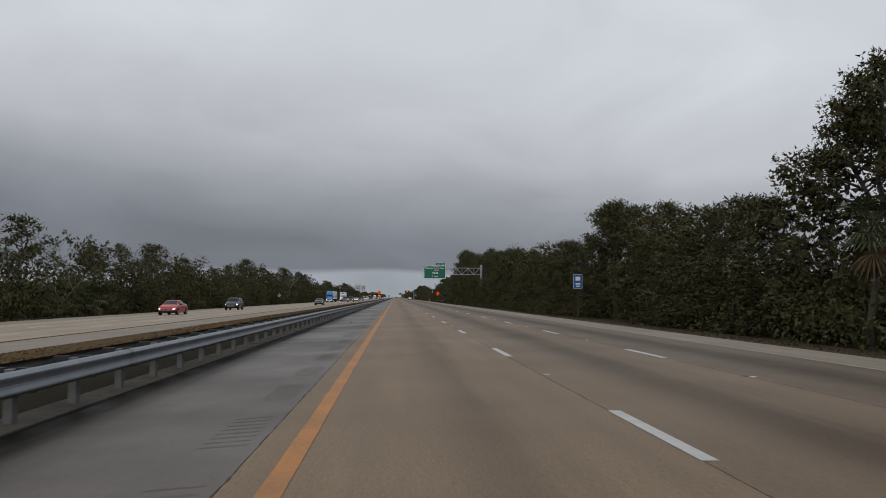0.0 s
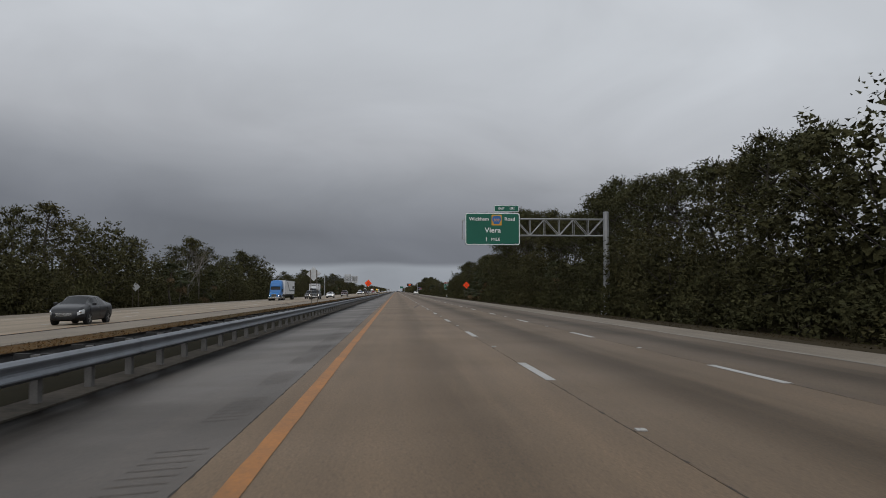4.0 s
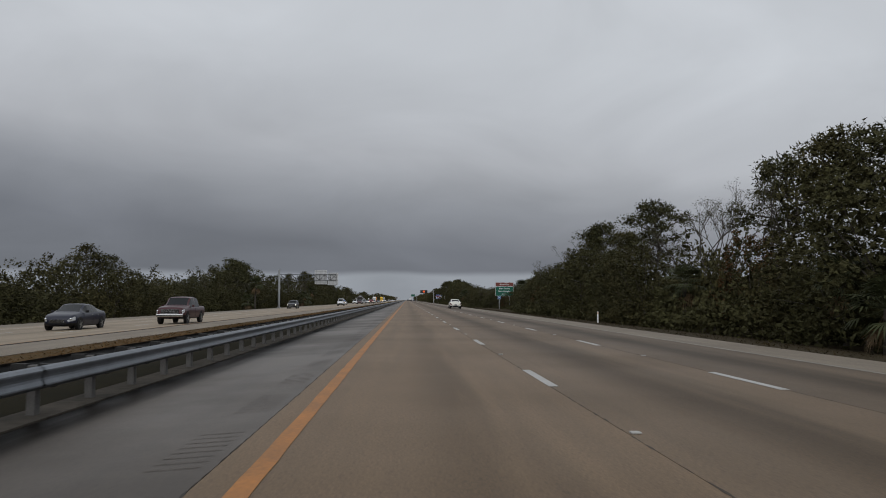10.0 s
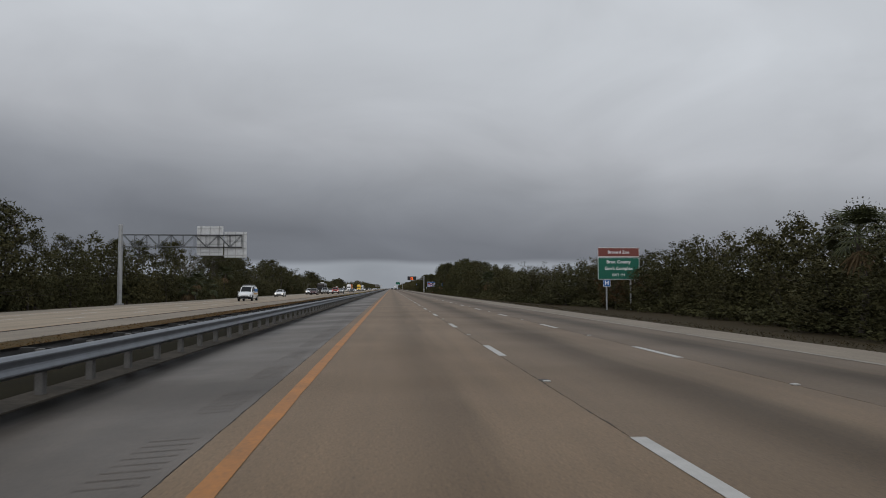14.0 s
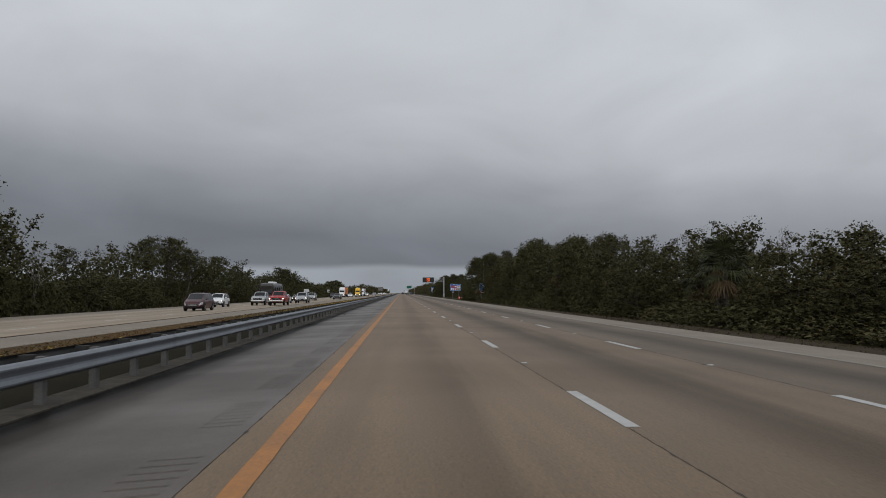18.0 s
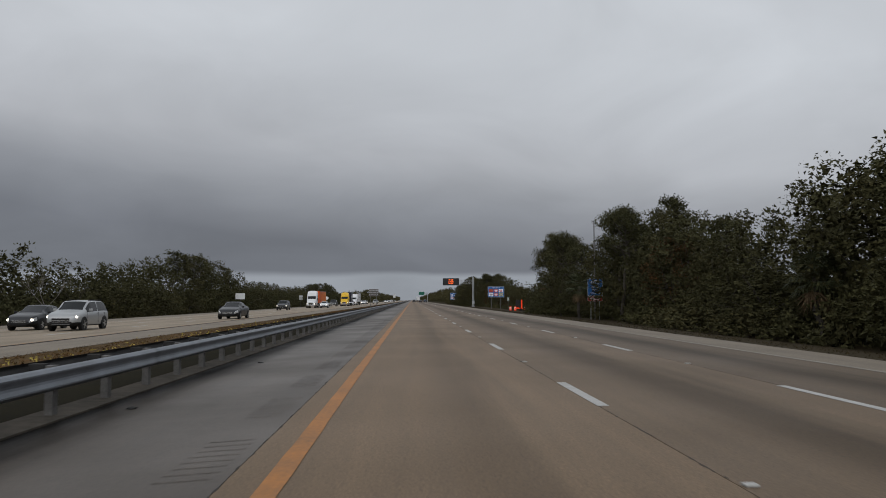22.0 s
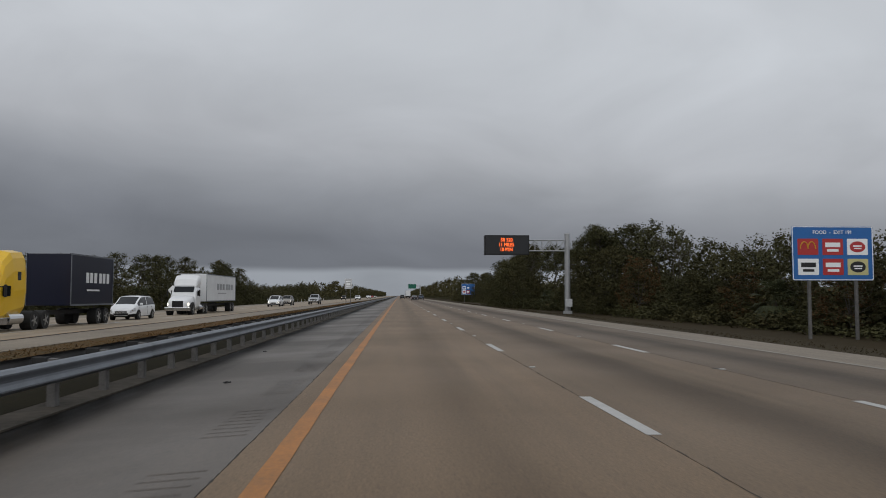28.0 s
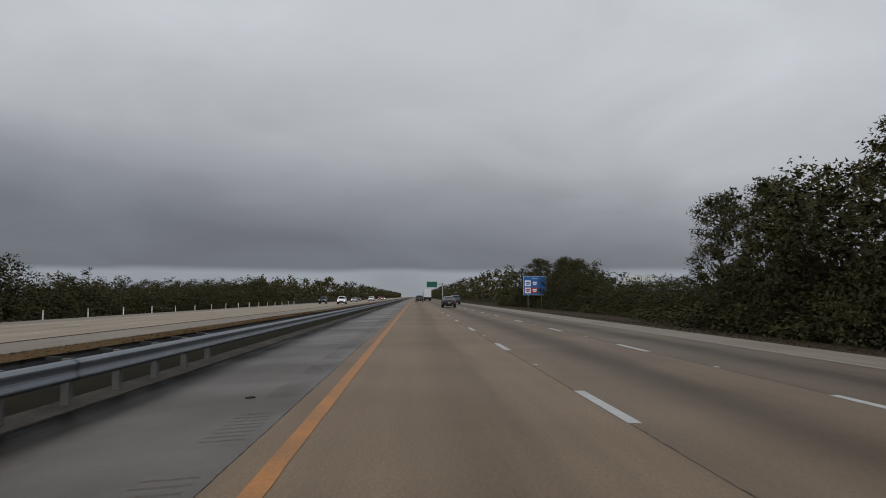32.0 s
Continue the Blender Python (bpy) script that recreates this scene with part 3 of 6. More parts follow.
def skid_mark(x0, y0, x1, y1, label, wide=1.0, bend=0.8):
    bm = bmesh.new()
    for o in [q * wide for q in (-0.10, -0.065, -0.03, 0.015, 0.05, 0.09)]:
        last = None
        for i in range(41):
            f = i / 40
            x = x0 + (x1 - x0) * f ** bend + o
            y = y0 + (y1 - y0) * f
            row = [bm.verts.new((x - 0.011 * wide, y, road_z(x) + 0.004)), bm.verts.new((x + 0.011 * wide, y, road_z(x) + 0.004))]
            if last:
                bm.faces.new((last[0], last[1], row[1], row[0]))
            last = row
    tagged(link_mesh("skid_mark", bm, M["rubber_mark"]), label, "skid mark", kind="structure")


skid_mark(2.76, 194.5, 3.58, 210.6, "dark ribbed tyre skid mark curving across the lane", bend=1.6)
skid_mark(7.85, 256, 8.9, 312, "thin dark tyre mark drifting along the oily lane", 0.75)


def branching_crack():
    """An old crack that leaves the shoulder joint and runs to the yellow line."""
    rnd = random.Random(77)
    bm = bmesh.new()
    last = None
    for i in range(15):
        f = i / 14
        x, y = -0.40 + 0.46 * f + rnd.uniform(-0.015, 0.015), 573.6 + 2.0 * f
        w = 0.012 + 0.014 * rnd.random()
        row = [bm.verts.new((x - w, y, 0.004)), bm.verts.new((x + w, y, 0.004))]
        if last:
            bm.faces.new((last[0], last[1], row[1], row[0]))
        last = row
    tagged(link_mesh("crack", bm, M["groove_dark"]), "dark crack branching from the shoulder joint", "crack", kind="structure")


branching_crack()


# ---- guardrail along the median ----
RAIL_X = -3.45


def guardrail():
    root = thing("guardrail", Matrix(), "double-sided galvanised W-beam guardrail on short posts", "guardrail")
    prof = [(0.0, 0.585), (0.035, 0.57), (0.075, 0.535), (0.075, 0.515), (0.052, 0.465), (0.045, 0.435), (0.052, 0.405), (0.075, 0.355), (0.075, 0.335), (0.035, 0.30), (0.0, 0.285)]
    for side, xx, ln in ((1, RAIL_X, "beam"), (-1, RAIL_X - 0.62, "beam")):
        y = -40.0
        while y < 1300:
            step = 7.62 if y < 1180 else 60
            bm = bmesh.new()
            for a, b in zip(prof, prof[1:]):
                vs = [bm.verts.new((xx + side * p[0], yy, p[1])) for p in (a, b) for yy in (y, y + step + 0.1)]
                bm.faces.new((vs[0], vs[1], vs[3], vs[2]) if side > 0 else (vs[0], vs[2], vs[3], vs[1]))
                dx = -0.006 * side
                vt = [bm.verts.new((xx + side * p[0] + dx, yy, p[1])) for p in (a, b) for yy in (y, y + step + 0.1)]
                bm.faces.new((vt[0], vt[2], vt[3], vt[1]) if side > 0 else (vt[0], vt[1], vt[3], vt[2]))
            # the rear beam takes the darker steel, with its shade painted in
            part(ln, bm, M["galv"] if side > 0 else M["shaded_beam"], root)
            y += step
    # the far stretch, which stays a thin line
    bm = bmesh.new()
    box(bm, (RAIL_X, 2250, 0.43), (0.08, 1900, 0.3))
    part("far_beam", bm, M["galv"], root)
    bm = bmesh.new()
    box(bm, (0, 0, 0.155), (0.11, 0.15, 0.80))
    post_mesh = bpy.data.meshes.new("post")
    bm.to_mesh(post_mesh); bm.free()
    post_mesh.materials.append(M["post"])
    bm = bmesh.new()
    box(bm, (0, 0, 0.42), (0.2, 0.14, 0.31))
    block_mesh = bpy.data.meshes.new("offset_block")
    bm.to_mesh(block_mesh); bm.free()
    block_mesh.materials.append(M["block"])
    rest_posts, rest_blocks = [], []
    for k in range(-20, 560):
        y = 1.905 * k + 0.6
        spots = [(-0.31, post_mesh, "post")] + [(dx, block_mesh, "offset_block") for dx in ((-0.13, -0.49) if k < 300 else (-0.49,))]
        for dx, me, nm in spots:
            near = 0 <= k < 300 if nm == "post" else 0 <= k < 150
            if near:
                q = new(nm, me)
                q.parent, q.location = root, (RAIL_X + dx, y, 0)
            else:
                (rest_posts if nm == "post" else rest_blocks).append((RAIL_X + dx, y))
    for nm, me, spots in (("far_post", post_mesh, rest_posts), ("far_block", block_mesh, rest_blocks)):
        base = np.array([v.co[:] for v in me.vertices])
        polys = [list(f.vertices) for f in me.polygons]
        vs = np.concatenate([base + np.array([x, y, 0.0]) for x, y in spots])
        joined = bpy.data.meshes.new(nm)
        joined.from_pydata(vs.tolist(), [], [[v + i * len(base) for v in f] for i in range(len(spots)) for f in polys])
        joined.materials.append(me.materials[0])
        ob = new(nm, joined)
        ob.parent = root
        tagged(ob, kind="stuff")
    return root


guardrail()


# ---- signs ----
def posts_under(root, xs, z0, z1, material, w=0.09, y=0.06):
    for x in xs:
        bm = bmesh.new()
        box(bm, (x, y, (z0 + z1) / 2), (w, w, z1 - z0), 0.01)
        part("post", bm, material, root)


def panel(root, name, w, h, x, z, face, r=0.12, border=0.05, y=0.0, edge=None):
    """A sign sheet that faces -y with a white border set just proud, and stiffeners behind."""
    bm = extrude_poly(bmesh.new(), round_rect(w, h, r, cx=x, cz=z), 0.03, Matrix.Translation((0, y, 0)))
    p = part(name, bm, [face], root)
    if border:
        bm = frame_poly(bmesh.new(), round_rect(w - border * 0.6, h - border * 0.6, r * 0.9, cx=x, cz=z),
                        round_rect(w - border * 2.4, h - border * 2.4, max(0.02, r - border), cx=x, cz=z), 0.004, Matrix.Translation((0, y - 0.007, 0)))
        part("border", bm, edge or M["signwhite"], p)
    bm = bmesh.new()
    for k in range(-1, 2):
        box(bm, (x, y + 0.055, z + k * h * 0.3), (w * 0.94, 0.045, 0.06))
    part("stiffener", bm, M["signback"], p)
    return p


def diamond_sign(m, face, words, lean, label, half=0.87, centre=3.0, depth=1.2, edge=None):
    root = thing("warning_sign", m, label, "sign")
    tilt = Matrix.Translation((0, 0, centre)) @ pose(0, 0, 0, 0, lean, 0)
    pts = [tilt @ Vector(v) for v in ((half, 0, 0), (0, 0, half), (-half, 0, 0), (0, 0, -half))]
    bm = extrude_poly(bmesh.new(), [(v.x, v.z) for v in pts], 0.012)
    p = part("panel", bm, face, root)
    if words:
        k, j = 0.965, 0.915
        o = [tilt @ (Vector(v)) for v in ((half * k, 0, 0), (0, 0, half * k), (-half * k, 0, 0), (0, 0, -half * k))]
        i = [tilt @ (Vector(v)) for v in ((half * j, 0, 0), (0, 0, half * j), (-half * j, 0, 0), (0, 0, -half * j))]
        part("border", frame_poly(bmesh.new(), [(v.x, v.z) for v in o], [(v.x, v.z) for v in i], 0.004, Matrix.Translation((0, -0.006, 0))), edge or M["black"], p)
        for n, w in enumerate(words):
            t = lettering(w, 0.26, M["black"], p, 0, 0, -0.010, 0.95, bold=0.004)
            t.matrix_local = tilt @ Matrix.Translation((0, 0, 0.27 - 0.30 * n))
    for sx in (-0.36, 0.36):
        a, b = tilt @ Vector((sx, 0.06, half * 0.55)), tilt @ Vector((sx, 0.06, -centre - depth))
        part("post", tube(bmesh.new(), a, b, 0.045, n=8), M["wood"], root)
    return root


ROADWORK = ("ROAD", "WORK", "1/2 MILE")
diamond_sign(pose(17.9, 317, 0), M["orange"], ROADWORK, 0, "fluorescent orange diamond road work sign on two posts in the verge", centre=2.85, depth=0.7)
diamond_sign(pose(-5.53, 317.3, 0), M["orange"], ROADWORK, 5, "fluorescent orange diamond road work sign leaning in the median", centre=3.3, depth=0.3)
diamond_sign(pose(-8.8, 224.5, 0, 0, 0, 180), M["signback"], None, 2, "bare metal back of a diamond sign in the median", centre=3.5, depth=0.4)
diamond_sign(pose(-33.2, 235, 0), M["signback"], None, 0, "grey back of a diamond sign beside the opposite shoulder", half=0.6, centre=2.0, depth=1.2)
diamond_sign(pose(-33.2, 1035, 0), M["signwhite"], None, 0, "pale back of a diamond sign beside the opposite shoulder", half=0.8, centre=2.2, depth=1.4)


def truss(root, xa, xb, za, zb, y, bays, mtl=None):
    """A cantilever arm of four chords with diagonals, from xa to xb."""
    mtl = mtl or M["pole"]
    for yy in (y - 0.35, y + 0.35):
        for z in (za, zb):
            part("chord", tube(bmesh.new(), (xa, yy, z), (xb, yy, z), 0.065, n=8), mtl, root)
    for i in range(bays):
        x0, x1 = xa + (xb - xa) * i / bays, xa + (xb - xa) * (i + 1) / bays
        for yy in (y - 0.35, y + 0.35):
            part("diagonal", tube(bmesh.new(), (x0, yy, za if i % 2 else zb), (x1, yy, zb if i % 2 else za), 0.04, n=6), mtl, root)
            part("upright", tube(bmesh.new(), (x1, yy, za), (x1, yy, zb), 0.035, n=6), mtl, root)
        for zz in (za, zb):
            part("cross_tie", tube(bmesh.new(), (x1, y - 0.35, zz), (x1, y + 0.35, zz), 0.03, n=6), mtl, root)


def mast(root, x, y, z0, z1, r=0.36):
    bm = bmesh.new()
    tube(bm, (x, y, z0), (x, y, z1), r, r * 0.85, 20)
    tube(bm, (x, y, z1), (x, y, z1 + 0.06), r * 0.9, r * 0.6, 20)
    part("mast", bm, M["pole"], root, smooth=False)
    bm = bmesh.new()
    box(bm, (x, y, z0 + 0.25), (1.1, 1.1, 0.5), 0.05)
    box(bm, (x, y, z0 + 0.53), (0.95, 0.95, 0.05))
    part("base_plate", bm, M["pole"], root, "concrete and steel footing")


def exit_gantry():
    root = thing("overhead_sign", pose(0, 213, 0), "green overhead exit sign on a steel cantilever truss", "sign")
    mast(root, 24.2, 0.9, -1.3, 10.1)
    truss(root, 23.8, 9.3, 7.5, 9.3, 0.95, 9)
    p = panel(root, "panel", 5.95, 3.5, 11.53, 8.13, M["green"], 0.28, 0.09)
    lettering("Wickham", 0.53, M["signwhite"], p, 10.05, 9.2, squeeze=1.05)
    lettering("Road", 0.53, M["signwhite"], p, 13.4, 9.2, squeeze=1.05)
    lettering("Viera", 0.76, M["signwhite"], p, 11.55, 7.98, squeeze=1.08)
    lettering("1", 0.62, M["signwhite"], p, 10.86, 7.0)
    lettering("MILE", 0.44, M["signwhite"], p, 11.85, 7.0, squeeze=1.1)
    shield = [(-0.42, 0.42), (-0.50, 0.05), (-0.28, -0.42), (0.28, -0.42), (0.50, 0.05), (0.42, 0.42), (0, 0.48)]
    part("route_backing", extrude_poly(bmesh.new(), round_rect(1.1, 1.15, 0.05, cx=11.97, cz=9.1), 0.006, Matrix.Translation((0, -0.012, 0))), M["gold"], p)
    part("route_shield", extrude_poly(bmesh.new(), [(11.97 + x, 9.1 + z) for x, z in shield], 0.006, Matrix.Translation((0, -0.020, 0))), M["blue"], p)
    lettering("509", 0.42, M["gold"], p, 11.97, 9.08, -0.026)
    q = panel(root, "exit_tab", 2.7, 0.72, 13.05, 10.34, M["green"], 0.1, 0.05)
    lettering("EXIT", 0.33, M["signwhite"], q, 12.5, 10.34)
    lettering("191", 0.42, M["signwhite"], q, 13.65, 10.34)
    for x in (9.6, 11.0, 12.6, 14.0):
        part("hanger", boxes(((x, 0.42, 8.3), (0.10, 0.14, 3.6)), ((x, 0.1, 6.53), (0.08, 0.7, 0.08))), M["pole"], root)
    bm = bmesh.new()
    tube(bm, (8.28, 0.3, 7.05), (8.28, 0.3, 9.1), 0.05, n=8)
    box(bm, (8.45, 0.3, 9.1), (0.5, 0.12, 0.12)); box(bm, (8.45, 0.3, 7.05), (0.5, 0.12, 0.12))
    part("end_bracket", bm, M["pole"], root)


def message_sign():
    root = thing("message_sign", pose(0, 1023.5, 0), "black electronic message sign with amber letters on a cantilever mast", "sign")
    mast(root, 24.9, 0.8, -1.3, 10.2, 0.42)
    truss(root, 24.5, 19.2, 7.75, 9.25, 0.8, 5)
    bm = boxes(((16.2, 0.75, 8.55), (6.3, 1.3, 2.75), 0.04))
    cab = part("cabinet", bm, M["cabinet"], root)
    bm = frame_poly(bmesh.new(), round_rect(6.3, 2.75, 0.03, cx=16.2, cz=8.55), round_rect(6.1, 2.55, 0.03, cx=16.2, cz=8.55), 0.03, Matrix.Translation((0, 0.07, 0)))
    part("bezel", bm, M["plastic"], cab)
    for n, (w, x) in enumerate((("SR 520", 16.15), ("11 MILES", 16.1), ("10 MIN", 16.1))):
        lettering(w, 0.72, M["led"], cab, x, 9.25 - 0.68 * n, 0.085, 0.82, "lit amber letters")
    bm = bmesh.new()
    box(bm, (24.9, -0.1, 0.4), (0.9, 0.5, 1.1), 0.03)
    part("control_box", bm, M["signback"], root)


def opposite_gantry():
    root = thing("overhead_sign", pose(0, 574, 0), "grey back of an overhead sign over the opposite lanes", "sign")
    mast(root, -39, 0, -1.4, 10.9)
    truss(root, -38.6, -21.2, 7.6, 9.4, 0, 10, M["dark_truss"])
    for nm, w, h, x, z in (("panel", 3.9, 4.4, -26.0, 8.6), ("panel", 3.3, 3.9, -22.2, 8.0)):
        bm = boxes(((x, 0.55, z), (w, 0.04, h), 0.01))
        p = part(nm, bm, M["signback"], root)
        for k in range(4):
            part("stiffener", boxes(((x, 0.50, z - h * 0.4 + k * h * 0.27), (w * 0.96, 0.05, 0.07))), M["pole"], p)
        for k in (-0.35, 0, 0.35):
            part("stiffener", boxes(((x + k * w, 0.45, z), (0.09, 0.08, h))), M["pole"], p)
    bm = bmesh.new()
    box(bm, (-24, -0.7, 6.3), (6.5, 0.7, 0.05))
    part("walkway", bm, M["pole"], root)


exit_gantry()
message_sign()
opposite_gantry()


def zoo_sign():
    root = thing("guide_sign", pose(29.2, 549, 0), "brown and green guide sign on two steel posts in the verge", "sign")
    posts_under(root, (-1.5, 1.5), -1.4, 6.0, M["pole"], 0.16, 0.12)
    a = panel(root, "brown_panel", 5.2, 1.15, 0, 5.85, M["brown"], 0.1, 0.05)
    b = panel(root, "green_panel", 5.2, 2.7, 0, 3.85, M["green"], 0.14, 0.05)
    lettering("Brevard Zoo", 0.52, M["signwhite"], a, 0, 5.85)
    for n, w in enumerate(("Brev. County", "Gov't Complex", "EXIT 191")):
        lettering(w, 0.56 if n < 2 else 0.42, M["signwhite"], b, 0, 4.65 - 0.8 * n)
    c = panel(root, "hospital_panel", 0.9, 0.85, -1.5, 2.05, M["blue"], 0.06, 0.03)
    lettering("H", 0.72, M["signwhite"], c, -1.5, 2.05, bold=0.03)


def text_bars(parent, rows, material, y=-0.012):
    """Plain bars in place of words that cannot be read."""
    for x, z, w, h in rows:
        bm = boxes(((x, y, z), (w, 0.006, h)))
        part("bar", bm, material, parent)


def info_sign():
    root = thing("information_sign", pose(25.9, 822, 0) @ Matrix.Scale(1.17, 4), "blue travel information sign with a red strip on one post", "sign")
    posts_under(root, (-0.5, 0.5), -1.2, 3.4, M["pole"], 0.08)
    p = panel(root, "panel", 1.75, 2.0, 0, 2.7, M["blue"], 0.08, 0.04)
    part("emblem", frame_poly(bmesh.new(), round_rect(0.95, 0.46, 0.22, cz=3.28), round_rect(0.83, 0.36, 0.17, cz=3.28), 0.006, Matrix.Translation((0, -0.012, 0))), M["signwhite"], p)
    text_bars(p, [(-0.22, 3.28, 0.13, 0.24), (0, 3.28, 0.07, 0.24), (0.2, 3.28, 0.07, 0.24), (0, 2.98, 0.5, 0.05), (0.38, 2.06, 0.3, 0.2)], M["signwhite"])
    lettering("TRAVEL", 0.27, M["signwhite"], p, 0, 2.74)
    lettering("INFO", 0.27, M["signwhite"], p, 0, 2.41)
    lettering("CALL", 0.27, M["signwhite"], p, -0.22, 2.06)
    q = panel(root, "red_panel", 1.75, 0.55, 0, 1.36, M["red"], 0.06, 0.03)
    text_bars(q, [(0, 1.45, 1.3, 0.12), (0, 1.25, 1.0, 0.12)], M["signwhite"])
    pole = thing("utility_pole", pose(26.2, 823.5, -1.2), "thin grey camera pole standing behind the blue sign", "pole")
    part("shaft", tube(bmesh.new(), (0, 0, 0), (0, 0, 13.6), 0.11, 0.07, 12), M["post"], pole)
    part("camera_head", boxes(((-0.28, -0.1, 10.6), (0.35, 0.3, 0.28), 0.05), ((-0.12, 0, 10.6), (0.25, 0.06, 0.06))), M["signback"], pole)


def logo_sign(m, w, h, z, cols, label, heading):
    """A blue services sign with a heading and coloured trade panels drawn as plain shapes."""
    root = thing("services_sign", m, label, "sign")
    posts_under(root, (-w * 0.29, w * 0.29), -1.6, z + h * 0.2, M["post"], 0.16, 0.12)
    p = panel(root, "panel", w, h, 0, z, M["blue"], 0.12, 0.05)
    lettering(heading, 0.30, M["signwhite"], p, 0, z + h * 0.385)
    n = 0
    for r in range(2):
        for c in range(3):
            x, zz = (c - 1) * w * 0.305, z + h * 0.12 - r * h * 0.37
            bm = extrude_poly(bmesh.new(), round_rect(w * 0.255, h * 0.30, 0.04, cx=x, cz=zz), 0.006, Matrix.Translation((0, -0.012, 0)))
            back, fore, shape = cols[n % len(cols)]
            q = part("trade_panel", bm, M[back], p)
            bw, bh = w * 0.255, h * 0.30
            if shape == "arch":
                bm = bmesh.new()
                for sx in (-0.13, 0.13):
                    pts = [(x + sx * bw * 1.4 + 0.13 * bw * 1.4 * math.cos(a), zz - 0.12 * bh + 0.42 * bh * math.sin(a)) for a in [math.pi * i / 10 for i in range(11)]]
                    for a, b in zip(pts, pts[1:]):
                        tube(bm, (a[0], -0.016, a[1]), (b[0], -0.016, b[1]), 0.035, n=6)
                part("mark", bm, M[fore], q)
            elif shape == "oval":
                pts = [(x + bw * 0.38 * math.cos(2 * math.pi * i / 20), zz + bh * 0.34 * math.sin(2 * math.pi * i / 20)) for i in range(20)]
                part("mark", extrude_poly(bmesh.new(), pts, 0.006, Matrix.Translation((0, -0.02, 0))), M[fore], q)
                text_bars(q, [(x, zz + bh * 0.05, bw * 0.42, bh * 0.09), (x, zz - bh * 0.1, bw * 0.36, bh * 0.07)], M["signwhite"], -0.028)
            else:
                text_bars(q, [(x, zz + bh * 0.12, bw * 0.72, bh * 0.28), (x, zz - bh * 0.22, bw * 0.55, bh * 0.16)], M[fore], -0.02)
            n += 1
    return root


zoo_sign()
info_sign()
logo_sign(pose(26.95, 959, 0), 5.0, 3.25, 3.95, [("red", "gold", "arch"), ("red", "signwhite", "bars"), ("signwhite", "red", "oval"),
          ("signwhite", "black", "bars"), ("red", "signwhite", "bars"), ("cream", "black", "oval")], "blue food services sign with six trade panels on two posts", "FOOD  -  EXIT 191")
logo_sign(pose(28.2, 1224, 0), 5.2, 4.3, 3.9, [("signwhite", "blue", "bars"), ("blue", "signwhite", "bars"), ("blue", "blue", "bars"),
          ("signwhite", "red", "bars"), ("red", "signwhite", "bars"), ("blue", "blue", "bars")], "blue services sign with trade panels standing by the verge", "EXIT 191")


def small_sign(m, w, h, z, face, posts, label, bars=(), name="road_sign"):
    root = thing(name, m, label, "sign")
    posts_under(root, posts, -1.2, z, M["post"], 0.07)
    p = panel(root, "panel", w, h, 0, z, face, 0.05, 0.03 if bars else 0)
    if bars:
        text_bars(p, bars, M["signwhite"] if face is not M["signwhite"] else M["black"])
    return root


small_sign(pose(23.8, 98.2, 0), 1.15, 1.8, 3.4, M["blue"], (0,), "small blue road sign with a white symbol on one post",
           [(0, 3.75, 0.6, 0.5), (0, 3.1, 0.6, 0.18), (0, 2.8, 0.5, 0.14)])
small_sign(pose(-6.1, 863, 0, 0, 0, 180), 1.8, 1.3, 2.8, M["dull_back"], (-0.55, 0.55), "dark grey back of a rectangular sign in the median")
small_sign(pose(-5.8, 1020, 0), 0.95, 1.35, 3.0, M["signback"], (-0.3, 0.3), "greyish white rectangular road sign on two posts in the median",
           [(0, 3.3, 0.6, 0.14), (0, 2.95, 0.5, 0.3), (0, 2.6, 0.6, 0.1)])
small_sign(pose(-33.7, 877, 0), 1.9, 1.2, 2.2, M["signwhite"], (0,), "white rectangular sign beside the opposite shoulder")
small_sign(pose(-33.5, 963, 0), 1.1, 1.3, 2.2, M["signback"], (0,), "small grey sign back beside the opposite shoulder")


# ---- vehicles ----
def loft(bm, rings, close_ends=True):
    vs = [[bm.verts.new(p) for p in r] for r in rings]
    n = len(vs[0])
    for a, b in zip(vs, vs[1:]):
        for i in range(n):
            j = (i + 1) % n
            bm.faces.new((a[i], a[j], b[j], b[i]))
    if close_ends:
        bm.faces.new(vs[0][::-1]), bm.faces.new(vs[-1])
    bmesh.ops.recalc_face_normals(bm, faces=bm.faces[:])
    return bm


def wheel(root, x, y, r, w, side):
    t = part("wheel", tube(bmesh.new(), (x - side * w, y, r), (x, y, r), r, n=24), M["tyre"], root)
    bm = tube(bmesh.new(), (x - side * 0.02, y, r), (x + side * 0.006, y, r), r * 0.66, r * 0.63, n=20)
    part("hub_well", bm, M["plastic"], t)
    bm = bmesh.new()
    pts = []
    for k in range(10):
        for o in (-0.12, 0.12):
            a = 2 * math.pi * k / 10 + (o if k % 2 == 0 else o * 1.6)
            q = r * (0.62 if k % 2 == 0 else 0.22)
            pts.append((y + q * math.cos(a), r + q * math.sin(a)))
    v0 = [bm.verts.new((x + side * 0.007, p, z)) for p, z in pts]
    v1 = [bm.verts.new((x + side * 0.022, p, z)) for p, z in pts]
    bm.faces.new(v1)
    for k in range(len(pts)):
        bm.faces.new((v0[k - 1], v0[k], v1[k], v1[k - 1]))
    bmesh.ops.recalc_face_normals(bm, faces=bm.faces[:])
    part("rim", bm, M["rim"], t)


